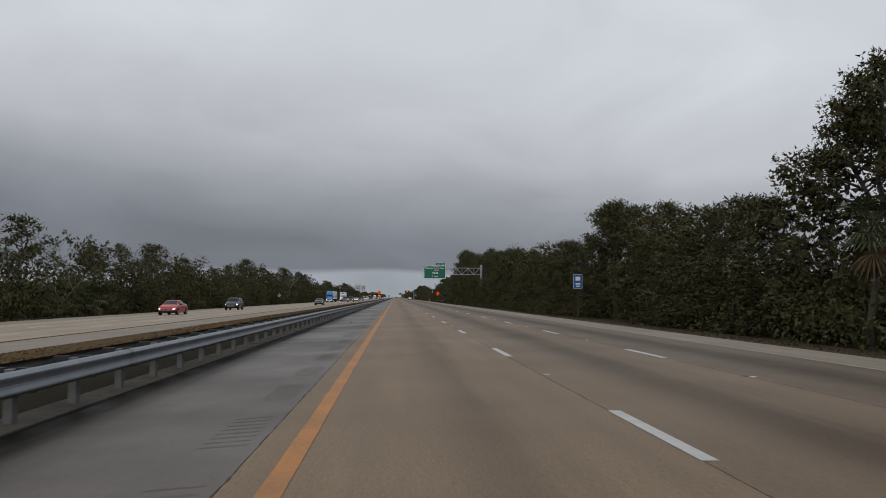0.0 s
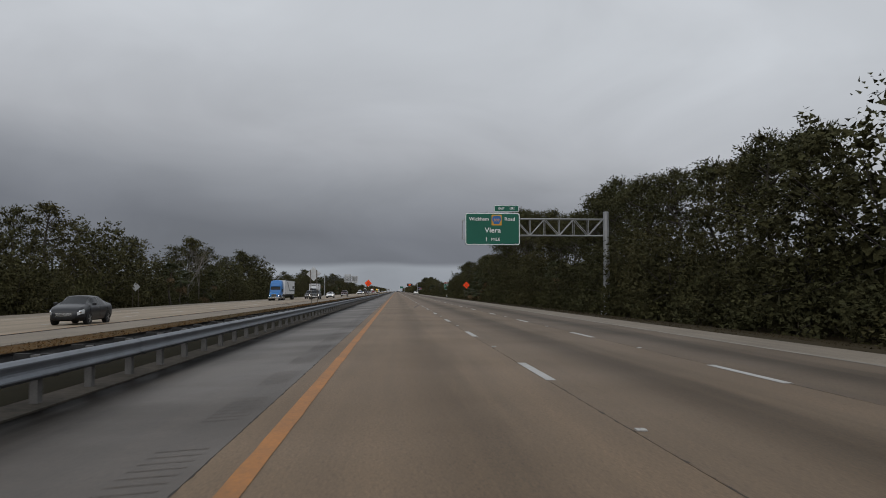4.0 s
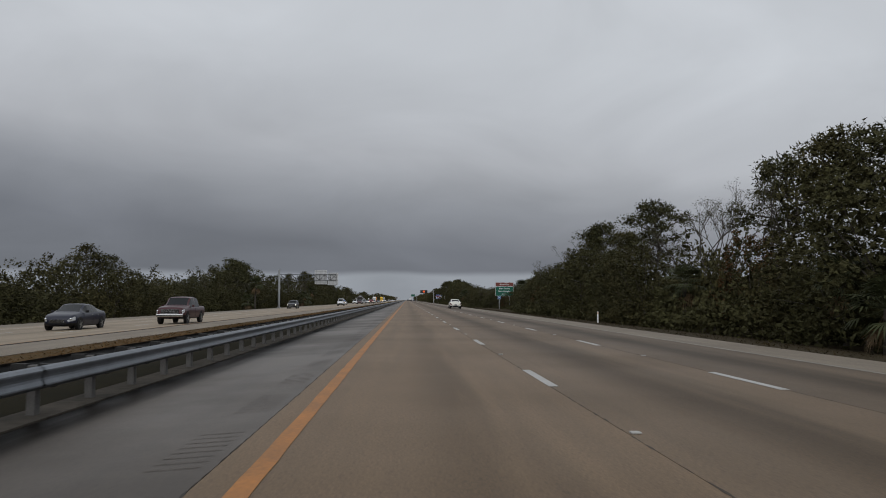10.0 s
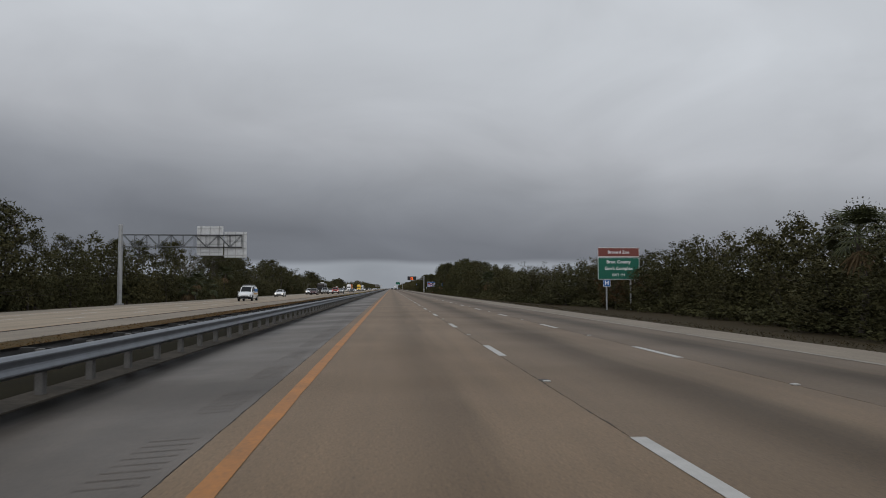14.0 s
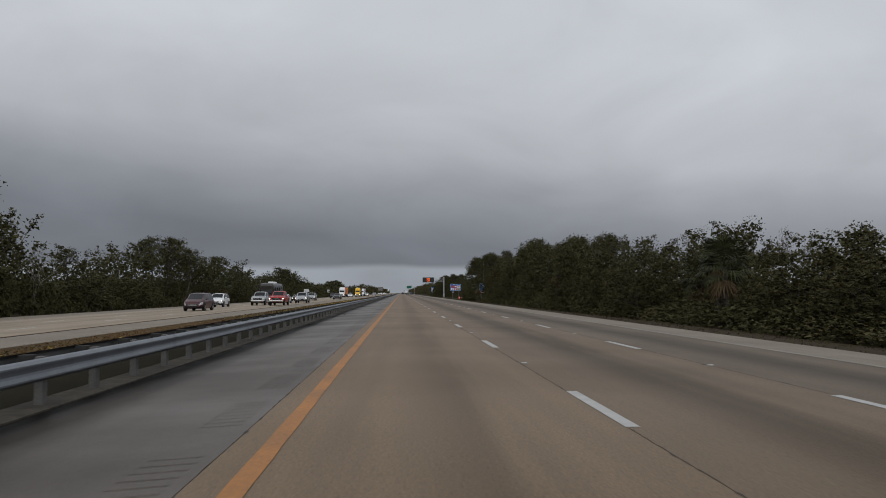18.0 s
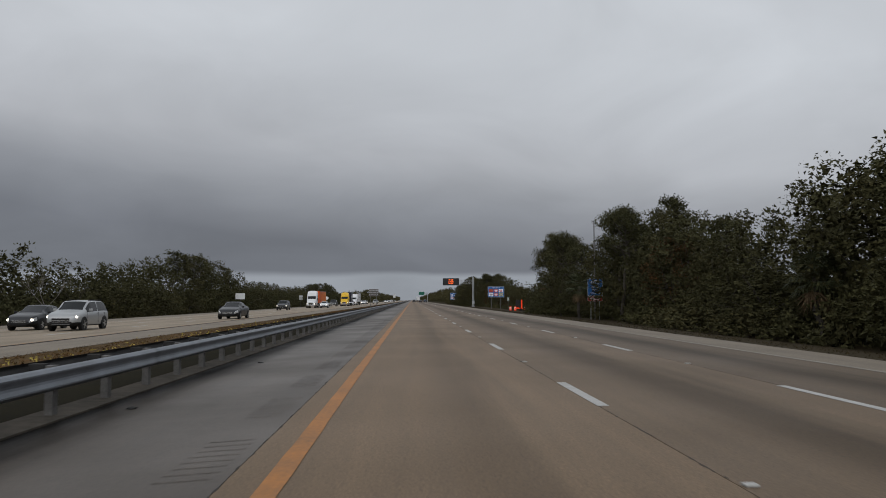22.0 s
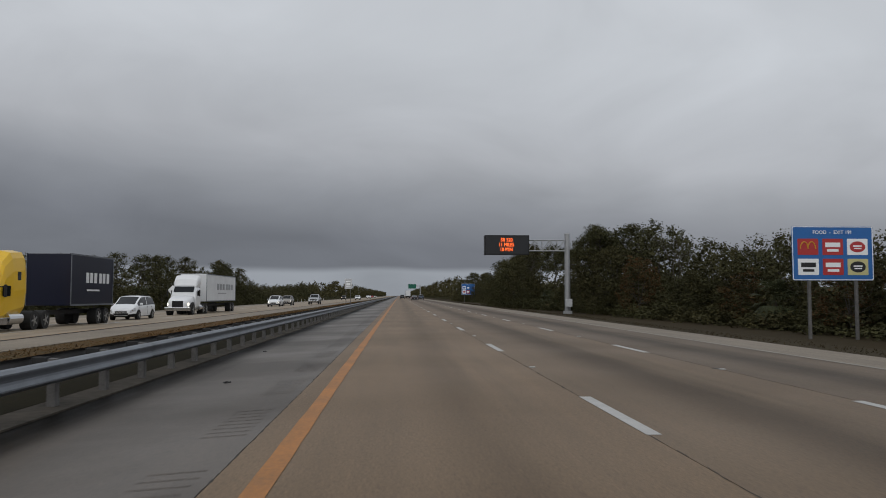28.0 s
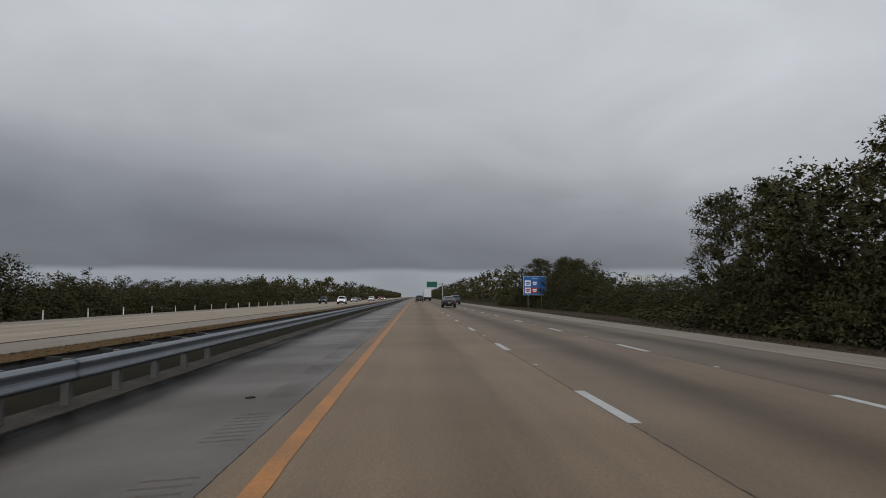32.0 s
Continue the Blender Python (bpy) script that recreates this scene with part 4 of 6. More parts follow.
def section(w, zb, zt, y):
    """A closed ring across a body at y: sills tucked in, sides full, shoulders rounded."""
    h = zt - zb
    half = [(0.0, zb), (0.78 * w, zb), (0.93 * w, zb + 0.10 * h), (w, zb + 0.38 * h), (0.985 * w, zb + 0.68 * h), (0.93 * w, zt - 0.12 * h), (0.82 * w, zt - 0.03 * h), (0.4 * w, zt + 0.01)]
    return [(x, y, z) for x, z in half] + [(0.0, y, zt + 0.018)] + [(-x, y, z) for x, z in half[:0:-1]]


SHAPE = {
    # top line, belt line and half-width along the length (y, value), then windscreen foot, roof front, roof rear, rear glass foot, sill, wheel radius
    "sedan": ([(-2.6, 0.80), (-2.5, 1.02), (-2.3, 1.10), (-1.85, 1.14), (-1.0, 1.46), (-0.4, 1.545), (0.3, 1.54), (1.3, 1.06), (2.1, 0.94), (2.45, 0.82), (2.6, 0.62)],
              [(-2.6, 0.74), (-2.5, 0.93), (-2.2, 1.02), (-1.0, 1.02), (1.2, 0.97), (2.1, 0.84), (2.45, 0.72), (2.6, 0.56)],
              [(-2.6, 0.66), (-2.52, 0.84), (-2.3, 0.92), (-1.2, 0.96), (1.2, 0.96), (2.1, 0.92), (2.45, 0.78), (2.6, 0.56)], (1.25, 0.38, -0.85, -1.72, 0.22, 0.35)),
    "compact": ([(-2.25, 0.80), (-2.17, 1.00), (-1.9, 1.08), (-1.6, 1.12), (-0.8, 1.42), (-0.2, 1.48), (0.4, 1.46), (1.3, 1.03), (1.8, 0.92), (2.12, 0.80), (2.25, 0.60)],
                [(-2.25, 0.72), (-2.15, 0.92), (-1.8, 0.99), (1.2, 0.94), (1.8, 0.82), (2.12, 0.70), (2.25, 0.54)],
                [(-2.25, 0.62), (-2.17, 0.80), (-1.9, 0.87), (-1.0, 0.90), (1.1, 0.90), (1.8, 0.86), (2.12, 0.72), (2.25, 0.52)], (1.25, 0.45, -0.65, -1.5, 0.20, 0.32)),
    "suv": ([(-2.4, 0.95), (-2.34, 1.15), (-2.2, 1.30), (-2.0, 1.66), (-1.7, 1.73), (-0.4, 1.77), (0.4, 1.73), (1.2, 1.18), (1.9, 1.06), (2.28, 0.94), (2.4, 0.74)],
            [(-2.4, 0.90), (-2.3, 1.10), (-1.5, 1.14), (1.2, 1.07), (1.9, 0.98), (2.28, 0.86), (2.4, 0.68)],
            [(-2.4, 0.80), (-2.34, 0.88), (-2.1, 0.94), (-1.0, 0.97), (1.2, 0.97), (1.9, 0.94), (2.28, 0.84), (2.4, 0.66)], (1.15, 0.45, -2.0, -2.26, 0.27, 0.38)),
    "minivan": ([(-2.55, 0.95), (-2.5, 1.15), (-2.38, 1.30), (-2.2, 1.66), (-1.9, 1.73), (-0.4, 1.77), (0.6, 1.72), (1.75, 1.12), (2.1, 1.00), (2.43, 0.86), (2.55, 0.66)],
                [(-2.55, 0.90), (-2.45, 1.08), (-1.5, 1.10), (1.6, 1.02), (2.1, 0.92), (2.43, 0.78), (2.55, 0.60)],
                [(-2.55, 0.82), (-2.5, 0.90), (-2.2, 0.97), (-1.0, 0.99), (1.4, 0.98), (2.1, 0.92), (2.43, 0.78), (2.55, 0.58)], (1.7, 0.65, -2.2, -2.42, 0.22, 0.35)),
    "pickup": ([(-2.85, 1.16), (-2.82, 1.24), (-1.44, 1.24), (-1.40, 1.30), (-1.28, 1.80), (-1.12, 1.88), (-0.1, 1.93), (0.5, 1.88), (1.28, 1.31), (2.3, 1.24), (2.72, 1.18), (2.85, 1.02)],
               [(-2.85, 1.10), (-2.82, 1.18), (1.4, 1.18), (2.4, 1.10), (2.75, 1.02), (2.85, 0.88)],
               [(-2.85, 0.93), (-2.80, 0.98), (-1.0, 1.0), (1.4, 1.0), (2.4, 0.99), (2.75, 0.95), (2.85, 0.86)], (1.25, 0.55, -1.24, -1.40, 0.36, 0.42)),
    "van": ([(-2.8, 1.2), (-2.76, 1.6), (-2.7, 1.95), (-2.5, 2.04), (0.0, 2.08), (0.9, 2.02), (1.75, 1.26), (2.4, 1.12), (2.7, 0.98), (2.8, 0.76)],
            [(-2.8, 1.1), (-2.7, 1.18), (1.6, 1.14), (2.4, 1.02), (2.7, 0.9), (2.8, 0.70)],
            [(-2.8, 0.92), (-2.72, 0.98), (-1.0, 1.01), (1.6, 1.0), (2.4, 0.95), (2.7, 0.85), (2.8, 0.70)], (1.7, 0.95, -2.6, -2.75, 0.28, 0.38)),
    "jeep": ([(-2.15, 1.1), (-2.1, 1.5), (-2.03, 1.80), (-1.8, 1.86), (0.3, 1.87), (0.5, 1.82), (0.85, 1.22), (1.9, 1.12), (2.1, 1.06), (2.15, 0.95)],
             [(-2.15, 1.0), (-2.05, 1.12), (0.8, 1.12), (1.9, 1.04), (2.1, 0.98), (2.15, 0.88)],
             [(-2.15, 0.86), (-2.08, 0.92), (-1.0, 0.94), (0.9, 0.93), (1.9, 0.86), (2.1, 0.82), (2.15, 0.76)], (0.82, 0.5, -1.95, -2.1, 0.38, 0.41)),
}


def shell(kind):
    """Body faces of one vehicle sorted by what they are: paint, panes, lamps, bumpers."""
    top, belt, wide, (yw, yrf, yrr, yrg, sill, r) = SHAPE[kind]
    hl = top[-1][0]
    ys = np.unique(np.round(np.concatenate([np.linspace(-hl, hl, 62), [q[0] for q in top], [yw, yrf, yrr, yrg, -hl + 0.02, hl - 0.02]]), 3))
    soft = lambda tab, k: np.mean([np.interp(np.clip(ys + d, -hl, hl), [q[0] for q in tab], [q[1] for q in tab]) for d in np.linspace(-k, k, 5)], axis=0)
    k = 0.03 if kind in ("pickup", "van", "jeep") else 0.09
    zt, zb, w = soft(top, k), soft(belt, k), soft(wide, 0.06)
    w[0], w[-1] = wide[0][1], wide[-1][1]
    zt[0], zt[-1] = top[0][1], top[-1][1]
    verts, faces = [], {}
    n = 22
    for i, y in enumerate(ys):
        g = min(1.0, max(0.0, (zt[i] - zb[i] - 0.10) / 0.22))
        wr = w[i] * (0.88 + ((0.71 if kind in ("sedan", "compact") else 0.79) - 0.88) * g)
        up = 0.10 * max(0.0, (abs(y) - hl + 0.5) / 0.5)
        lo = sill + up
        h = zb[i] - lo
        half = [(0, lo), (0.75 * w[i], lo), (0.94 * w[i], lo + 0.07), (0.99 * w[i], lo + 0.34 * h), (w[i], lo + 0.62 * h), (0.985 * w[i], zb[i] - 0.10 * h), (0.95 * w[i], zb[i])]
        e = (wr, zt[i] - 0.03 - 0.05 * g)
        half += [((half[6][0] + e[0]) / 2 + 0.015 * g, (half[6][1] + e[1]) / 2), e, (wr * 0.86, zt[i] - 0.012 - 0.01 * g), (wr * 0.45, zt[i] + 0.006), (0, zt[i] + 0.012)]
        verts += [(x, y, z) for x, z in half] + [(-x, y, z) for x, z in half[10:0:-1]]
    mid = yrg + (yw - yrg) * 0.50
    for i in range(len(ys) - 1):
        yc = (ys[i] + ys[i + 1]) / 2
        tall = min(zt[i] - zb[i], zt[i + 1] - zb[i + 1])
        for j in range(n):
            s = j if j < 11 else 21 - j
            side = "R" if j < 11 else "L"
            key = "body"
            if s in (6, 7) and tall > 0.20 and yrg + 0.16 < yc < yw - 0.16 and abs(yc - mid) > 0.05 and not (kind == "van" and yc < mid):
                key = "side_window_" + side + ("f" if yc > mid else "r")
            elif s >= 8 + (s == 8 and tall < 0.12) and yrf < yc < yw and s != 8:
                key = "windscreen"
            elif s >= 9 and yrg < yc < yrr and kind != "van":
                key = "rear_window"
            elif s in ((4, 5) if kind in ("sedan", "compact") else (4, 5, 6)) and yc < -hl + (0.22 if kind in ("sedan", "compact") else 0.16):
                key = "tail_lamp_" + side
            elif s in (4, 5) and hl - (0.26 if kind in ("pickup", "jeep", "van") else 0.46) < yc < hl - (0.0 if kind == "pickup" else 0.05):
                key = "headlamp_" + side
            elif s <= 2 and yc < -hl + 0.75:
                key = "rear_bumper"
            elif s <= 1 or (s == 2 and yc > hl - 0.6):
                key = "sill"
            faces.setdefault(key, []).append((i * n + j, i * n + (j + 1) % n, (i + 1) * n + (j + 1) % n, (i + 1) * n + j))
    faces["body"].append(tuple(range(n)))
    faces["body"].append(tuple((len(ys) - 1) * n + q for q in range(n - 1, -1, -1)))
    return verts, faces, hl, max(w), np.interp(mid, ys, zb), sill, r, mid, yw, zt, ys


def pick_mesh(name, verts, faces, material):
    used = sorted({v for f in faces for v in f})
    at = {v: k for k, v in enumerate(used)}
    bm = bmesh.new()
    vs = [bm.verts.new(verts[v]) for v in used]
    for f in faces:
        bm.faces.new([vs[at[v]] for v in f])
    bmesh.ops.recalc_face_normals(bm, faces=bm.faces[:])
    c = sum((Vector(verts[v]) for v in used), Vector()) / len(used)
    for f in bm.faces:
        if f.normal.dot(f.calc_center_median() - Vector((0, c.y, 0.75))) < -0.2:
            f.normal_flip()
    return bm


def car(m, body_mat, label, kind="sedan", lit=True, scale=1.0, name="car"):
    """A passenger vehicle that faces +y, its wheels on z = 0."""
    verts, faces, hl, W, belt, sill, r, mid, yw, zt, ys = shell(kind)
    root = thing(name, m @ Matrix.Scale(scale, 4), label, "car" if kind not in ("pickup", "van", "minivan") else kind)
    body = part("body", pick_mesh("body", verts, faces.pop("body"), body_mat), body_mat, root, smooth=True)
    for key in sorted(faces):
        kindname = key.rsplit("_", 1)[0] if key[-2:] in ("_R", "_L", "Rf", "Rr", "Lf", "Lr") else key
        mtl = {"side_window": M["glass"], "windscreen": M["glass"], "rear_window": M["glass"], "tail_lamp": M["tail"], "headlamp": M["lamp"], "rear_bumper": M["plastic"], "sill": M["plastic"]}[kindname]
        piece = part(kindname, pick_mesh(kindname, verts, faces[key], mtl), mtl, root, "red lamp lens" if kindname == "tail_lamp" else "", smooth=True)
        if kindname == "headlamp":
            spots = [Vector(verts[v]) for f in faces[key] for v in f]
            c = sum(spots, Vector()) / len(spots)
            bm = bmesh.new()
            bmesh.ops.create_icosphere(bm, subdivisions=2, radius=0.085, matrix=Matrix.Translation(c + Vector((-0.05 * math.copysign(1, c.x), 0.05, 0))))
            part("bulb", bm, M["lit"] if lit else M["chrome"], piece, "", smooth=True)
    yb = -hl
    top_at = lambda y: float(np.interp(y, ys, zt))
    for s in (-1, 1):
        part("mirror", boxes(((s * (W + 0.07), yw - 0.38, belt + 0.09), (0.2, 0.1, 0.14), 0.035)), M["plastic"] if kind == "sedan" else body_mat, root)
        for q, yy in ((0, mid), (1, mid - 1.02), (2, yw - 0.10)):
            if q != 1 or kind not in ("pickup", "van"):
                part("door_seam", boxes(((s * (W * 0.995), yy, (belt + sill) / 2 + 0.06), (0.012, 0.012, belt - sill - 0.24))), M["plastic"], body)
        for yy in (mid + 0.12, mid - 0.85):
            part("door_handle", boxes(((s * (W * 0.995), yy, belt - 0.12), (0.03, 0.17, 0.028), 0.008)), M["chrome"], body)
    zr = sill + (0.42 if kind in ("sedan", "compact") else 0.55)
    part("plate_frame", boxes(((0, yb - 0.006, zr), (0.40, 0.03, 0.20), 0.01)), M["chrome" if kind == "sedan" else "plastic"], root)
    part("number_plate", boxes(((0, yb - 0.020, zr), (0.31, 0.012, 0.14), 0.005)), M["signback"], root)
    part("plate_bar", boxes(((0, yb - 0.028, zr), (0.22, 0.006, 0.055))), M["plastic"], root)
    if kind in ("sedan", "suv", "compact"):
        part("bumper_face", boxes(((0, yb + 0.005, sill + 0.20), (W * 1.34, 0.03, 0.20), 0.012)), M["plastic"], root)
    for s in (-1, 1):
        part("exhaust", boxes(((s * 0.55 * W, yb + 0.02, sill + 0.12), (0.18, 0.12, 0.06), 0.02)), M["chrome"], root)
    if kind == "sedan":
        part("boot_trim", boxes(((0, yb - 0.006, top_at(yb + 0.1) - 0.36), (W * 1.2, 0.02, 0.022), 0.006)), M["chrome"], root)
        part("badge", boxes(((0, yb + 0.0, top_at(yb + 0.1) - 0.16), (0.032, 0.04, 0.12), 0.01)), M["chrome"], root)
        part("boot_lip", boxes(((0, yb + 0.13, top_at(yb + 0.14) + 0.008), (W * 1.35, 0.10, 0.03), 0.012)), body_mat, root)
    # nose
    zf = top_at(hl)
    gw = {"pickup": 1.25, "jeep": 0.95, "van": 1.0, "suv": 1.0}.get(kind, 0.85)
    gh = {"pickup": 0.36, "jeep": 0.30, "van": 0.24, "suv": 0.26}.get(kind, 0.16)
    grille = part("grille", boxes(((0, hl + 0.0, zf - gh * 0.45), (gw, 0.05, gh), 0.02)), M["plastic"], root)
    for q in range(3):
        part("grille_bar", boxes(((0, hl + 0.03, zf - gh * 0.45 + (q - 1) * gh * 0.36), (gw * 0.96, 0.016, 0.022), 0.006)), M["chrome"], grille)
    part("lower_intake", boxes(((0, hl - 0.01, sill + 0.20), (gw * 1.25, 0.06, 0.16), 0.03)), M["plastic"], root)
    for s in (-1, 1):
        part("fog_lamp", boxes(((s * W * 0.66, hl - 0.16, sill + 0.22), (0.16, 0.10, 0.09), 0.03)), M["lamp"], root)
    if kind in ("pickup", "jeep", "van"):
        part("front_bumper", boxes(((0, hl + 0.04, sill + 0.26), (W * 1.85, 0.16, 0.22), 0.05)), M["chrome"] if kind == "pickup" else M["plastic"], root)
    wy = (-hl + {"pickup": 1.15, "suv": 0.90}.get(kind, 1.0), hl - 0.95)
    for s in (-1, 1):
        for y in wy:
            part("wheel_arch", tube(bmesh.new(), (s * W * 0.80, y, r + 0.02), (s * (W + 0.004), y, r + 0.02), r * 1.12, n=24), M["plastic"], root)
            wheel(root, s * (W + 0.014), y, r, 0.23, s)
    if kind == "pickup":
        part("bed", boxes(((0, -2.13, 1.262), (W * 1.5, 1.24, 0.02))), M["plastic"], root)
    if kind in ("suv", "minivan"):
        for s in (-1, 1):
            part("roof_rail", boxes(((s * W * 0.62, -0.9, top_at(-0.9) + 0.02), (0.04, 1.9, 0.05), 0.01)), M["plastic"], root)
    if kind == "van":
        rack = part("ladder_rack", boxes(*[((0, y, 2.16), (W * 1.3, 0.05, 0.05)) for y in (-2.2, -0.8, 0.5)]), M["pole"], root)
        for x in (-0.5, -0.15, 0.25, 0.55):
            part("ladder_rail", tube(bmesh.new(), (x, -2.6, 2.22), (x, 1.0, 2.22), 0.035, n=6), M["pole"], rack)
        for s in (-1, 1):
            part("side_stripe", boxes(((s * (W + 0.002), -0.6, 1.0), (0.02, 3.2, 0.16))), M["gold"], root)
            part("side_panel", boxes(((s * W * 0.90, -1.3, 1.5), (0.09, 2.2, 0.42), 0.01)), M["blue"], root, "blue side lettering panel")
    return root


def truck(m, cab_mat, box_mat, label, box_len=7.5, semi=False, sleeper=False, mark=None, name="truck", box_h=2.7, fairing=False, dark_grille=False, front_bar=False, gap=0.0):
    """A lorry that faces +y: conventional or box-truck cab, chassis, cargo body."""
    root = thing(name, m, label, "truck")
    W = 1.22
    hood = part("hood", loft(bmesh.new(), [section(W * 0.92, 0.55, 1.75, 0.0), section(W * 0.88, 0.5, 1.65, 0.9), section(W * 0.78, 0.5, 1.45, 1.7), section(W * 0.66, 0.55, 1.25, 1.95)]), cab_mat, root, smooth=True)
    if sleeper:
        cab = part("cab", loft(bmesh.new(), [section(W * 0.97, 0.9, 3.88, -2.7), section(W, 0.9, 4.05, -2.5), section(W, 0.75, 3.98, -1.3), section(W * 0.98, 0.55, 3.50, -0.62), section(W * 0.96, 0.55, 2.86, -0.36), section(W * 0.95, 0.55, 2.08, 0.05), section(W * 0.92, 0.55, 1.72, 0.12)]), cab_mat, root)
        part("windscreen", boxes(((0, -0.13, 2.43), (W * 1.56, 0.06, 0.70), 0.02, pose(0, 0, 0, 28))), M["glass"], cab)
        part("roof_window", boxes(((0, -0.53, 3.10), (0.9, 0.05, 0.16), 0.02, pose(0, 0, 0, 30))), M["glass"], cab)
        part("sun_visor", boxes(((0, -0.22, 2.84), (W * 1.7, 0.22, 0.05), 0.015, pose(0, 0, 0, -18))), cab_mat, cab)
        for s in (-1, 1):
            part("sleeper_window", boxes(((s * W * 0.985, -1.9, 2.75), (0.03, 0.34, 0.42), 0.01)), M["glass"], cab)
            part("step_box", boxes(((s * 1.02, -0.55, 0.55), (0.3, 0.8, 0.35), 0.03)), M["chrome"], root)
    else:
        cab = part("cab", loft(bmesh.new(), [section(W * 0.98, 0.55, 2.65, -1.6), section(W, 0.55, 2.65, -1.4), section(W, 0.55, 2.60, -0.45), section(W * 0.97, 0.55, 2.05, 0.05), section(W * 0.92, 0.55, 1.7, 0.12)]), cab_mat, root)
        part("windscreen", boxes(((0, -0.16, 2.36), (W * 1.5, 0.06, 0.66), 0.02, pose(0, 0, 0, 40))), M["glass"], cab)
    if fairing:
        part("roof_fairing", loft(bmesh.new(), [section(W * 0.95, 2.5, 3.72, -1.7), section(W * 0.95, 2.5, 3.70, -1.3), section(W * 0.9, 2.5, 3.3, -0.75), section(W * 0.8, 2.5, 2.75, -0.5)]), cab_mat, cab)
    for s in (-1, 1):
        part("side_window", boxes(((s * W * 1.0, -0.65, 2.0), (0.03, 0.75, 0.5), 0.01)), M["glass"], cab)
        part("mirror", boxes(((s * (W + 0.25), 0.0, 2.0), (0.12, 0.1, 0.6), 0.02), ((s * (W + 0.12), 0.0, 2.2), (0.3, 0.04, 0.04))), M["plastic"], cab)
        part("headlamp", boxes(((s * W * 0.66, 1.72, 0.98), (0.30, 0.2, 0.24), 0.04)), M["lit"], hood)
        part("fuel_tank", tube(bmesh.new(), (s * 0.95, -2.4, 0.65), (s * 0.95, -1.0, 0.65), 0.3, n=16), M["chrome"], root)
    grille = part("grille", boxes(((0, 1.94, 0.98), (1.0, 0.08, 0.62), 0.03)), M["plastic"] if dark_grille else M["chrome"], hood)
    for q in range(5):
        part("grille_bar", boxes(((-0.4 + 0.2 * q, 1.985, 0.98), (0.03, 0.02, 0.56))), M["plastic"], grille)
    part("bumper", boxes(((0, 1.98, 0.55), (2.3, 0.2, 0.32), 0.05)), M["chrome"] if semi else M["plastic"], root)
    y_box = -1.75 if not semi else -5.3 if sleeper else -3.6
    y_box = -gap if gap else y_box
    zb = 1.05 if not semi else 1.2
    part("chassis", boxes(((0, (-1.2 + y_box - box_len) / 2, 0.82), (0.9, 1.2 + abs(y_box) + box_len - 2.4, 0.22))), M["plastic"], root)
    cargo = part("cargo_body", boxes(((0, y_box - box_len / 2, zb + box_h / 2), (2.5, box_len, box_h), 0.04)), box_mat, root)
    bm = bmesh.new()
    for s in (-1, 1):
        for z in (zb + 0.03, zb + box_h - 0.03):
            box(bm, (s * 1.255, y_box - box_len / 2, z), (0.03, box_len, 0.09))
        for y in (y_box, y_box - box_len):
            box(bm, (s * 1.255, y, zb + box_h / 2), (0.03, 0.08, box_h))
    part("edge_rail", bm, M["galv"], cargo)
    if front_bar:
        part("letter_bar", boxes(((0, y_box + 0.01, zb + box_h - 0.42), (1.3, 0.03, 0.26))), M["plastic"], cargo)
        for s in (-1, 1):
            part("letter_bar", boxes(((s * 1.258, y_box - 1.2, zb + box_h - 0.45), (0.012, 1.3, 0.28))), M["plastic"], cargo)
    if mark:
        c, shape = mark
        for s in (-1, 1):
            y = y_box - box_len * 0.42
            if shape == "bars":
                for q, (f, hh) in enumerate(((0.36, 0.62), (0.45, 0.62), (0.55, 0.62), (0.67, 0.62), (0.76, 0.62), (0.86, 0.62))):
                    part("letter_bar", boxes(((s * 1.258, y_box - box_len * f, zb + box_h * 0.55), (0.012, box_len * 0.065, hh))), c, cargo)
                part("letter_bar", boxes(((s * 1.258, y_box - box_len * 0.5, zb + box_h * 0.30), (0.012, box_len * 0.3, 0.10))), c, cargo)
                continue
            if shape == "bend":
                at = lambda f, h: (y_box - box_len * f, zb + box_h * h)
                pts = [at(0.17, 0.90), at(0.23, 0.90), at(0.44, 0.32), at(0.985, 0.32), at(0.985, 0.22), at(0.41, 0.22)]
                for f in (0.775, 0.815, 0.855, 0.895, 0.935):
                    part("letter_bar", boxes(((s * 1.258, y_box - box_len * f, zb + box_h * 0.52), (0.012, box_len * 0.026, 0.62))), M["plastic"], cargo)
            elif shape == "arc":
                pts = [(y_box - box_len * 0.95, zb + 0.1), (y_box - box_len * 0.55, zb + 0.1), (y_box - box_len * 0.62, zb + 0.7), (y_box - box_len * 0.78, zb + 1.2), (y_box - box_len * 0.95, zb + 1.4)]
            else:
                pts = [(y - box_len * 0.2, zb + box_h * 0.5), (y + box_len * 0.2, zb + box_h * 0.5), (y + box_len * 0.2, zb + box_h * 0.72), (y - box_len * 0.2, zb + box_h * 0.72)]
            bm = bmesh.new()
            a = [bm.verts.new((s * 1.262, q, z)) for q, z in pts]
            b = [bm.verts.new((s * 1.245, q, z)) for q, z in pts]
            bm.faces.new(a), bm.faces.new(b[::-1])
            for i in range(len(pts)):
                j = (i + 1) % len(pts)
                bm.faces.new((a[i], b[i], b[j], a[j]))
            bmesh.ops.recalc_face_normals(bm, faces=bm.faces[:])
            part("emblem", bm, c, cargo, "plain coloured emblem")
    ax = [0.95]
    ax += [*((-3.6, -4.9) if gap else (-2.6, -3.8)), y_box - box_len + 1.0, y_box - box_len + 2.25] if semi else [y_box - box_len * 0.62]
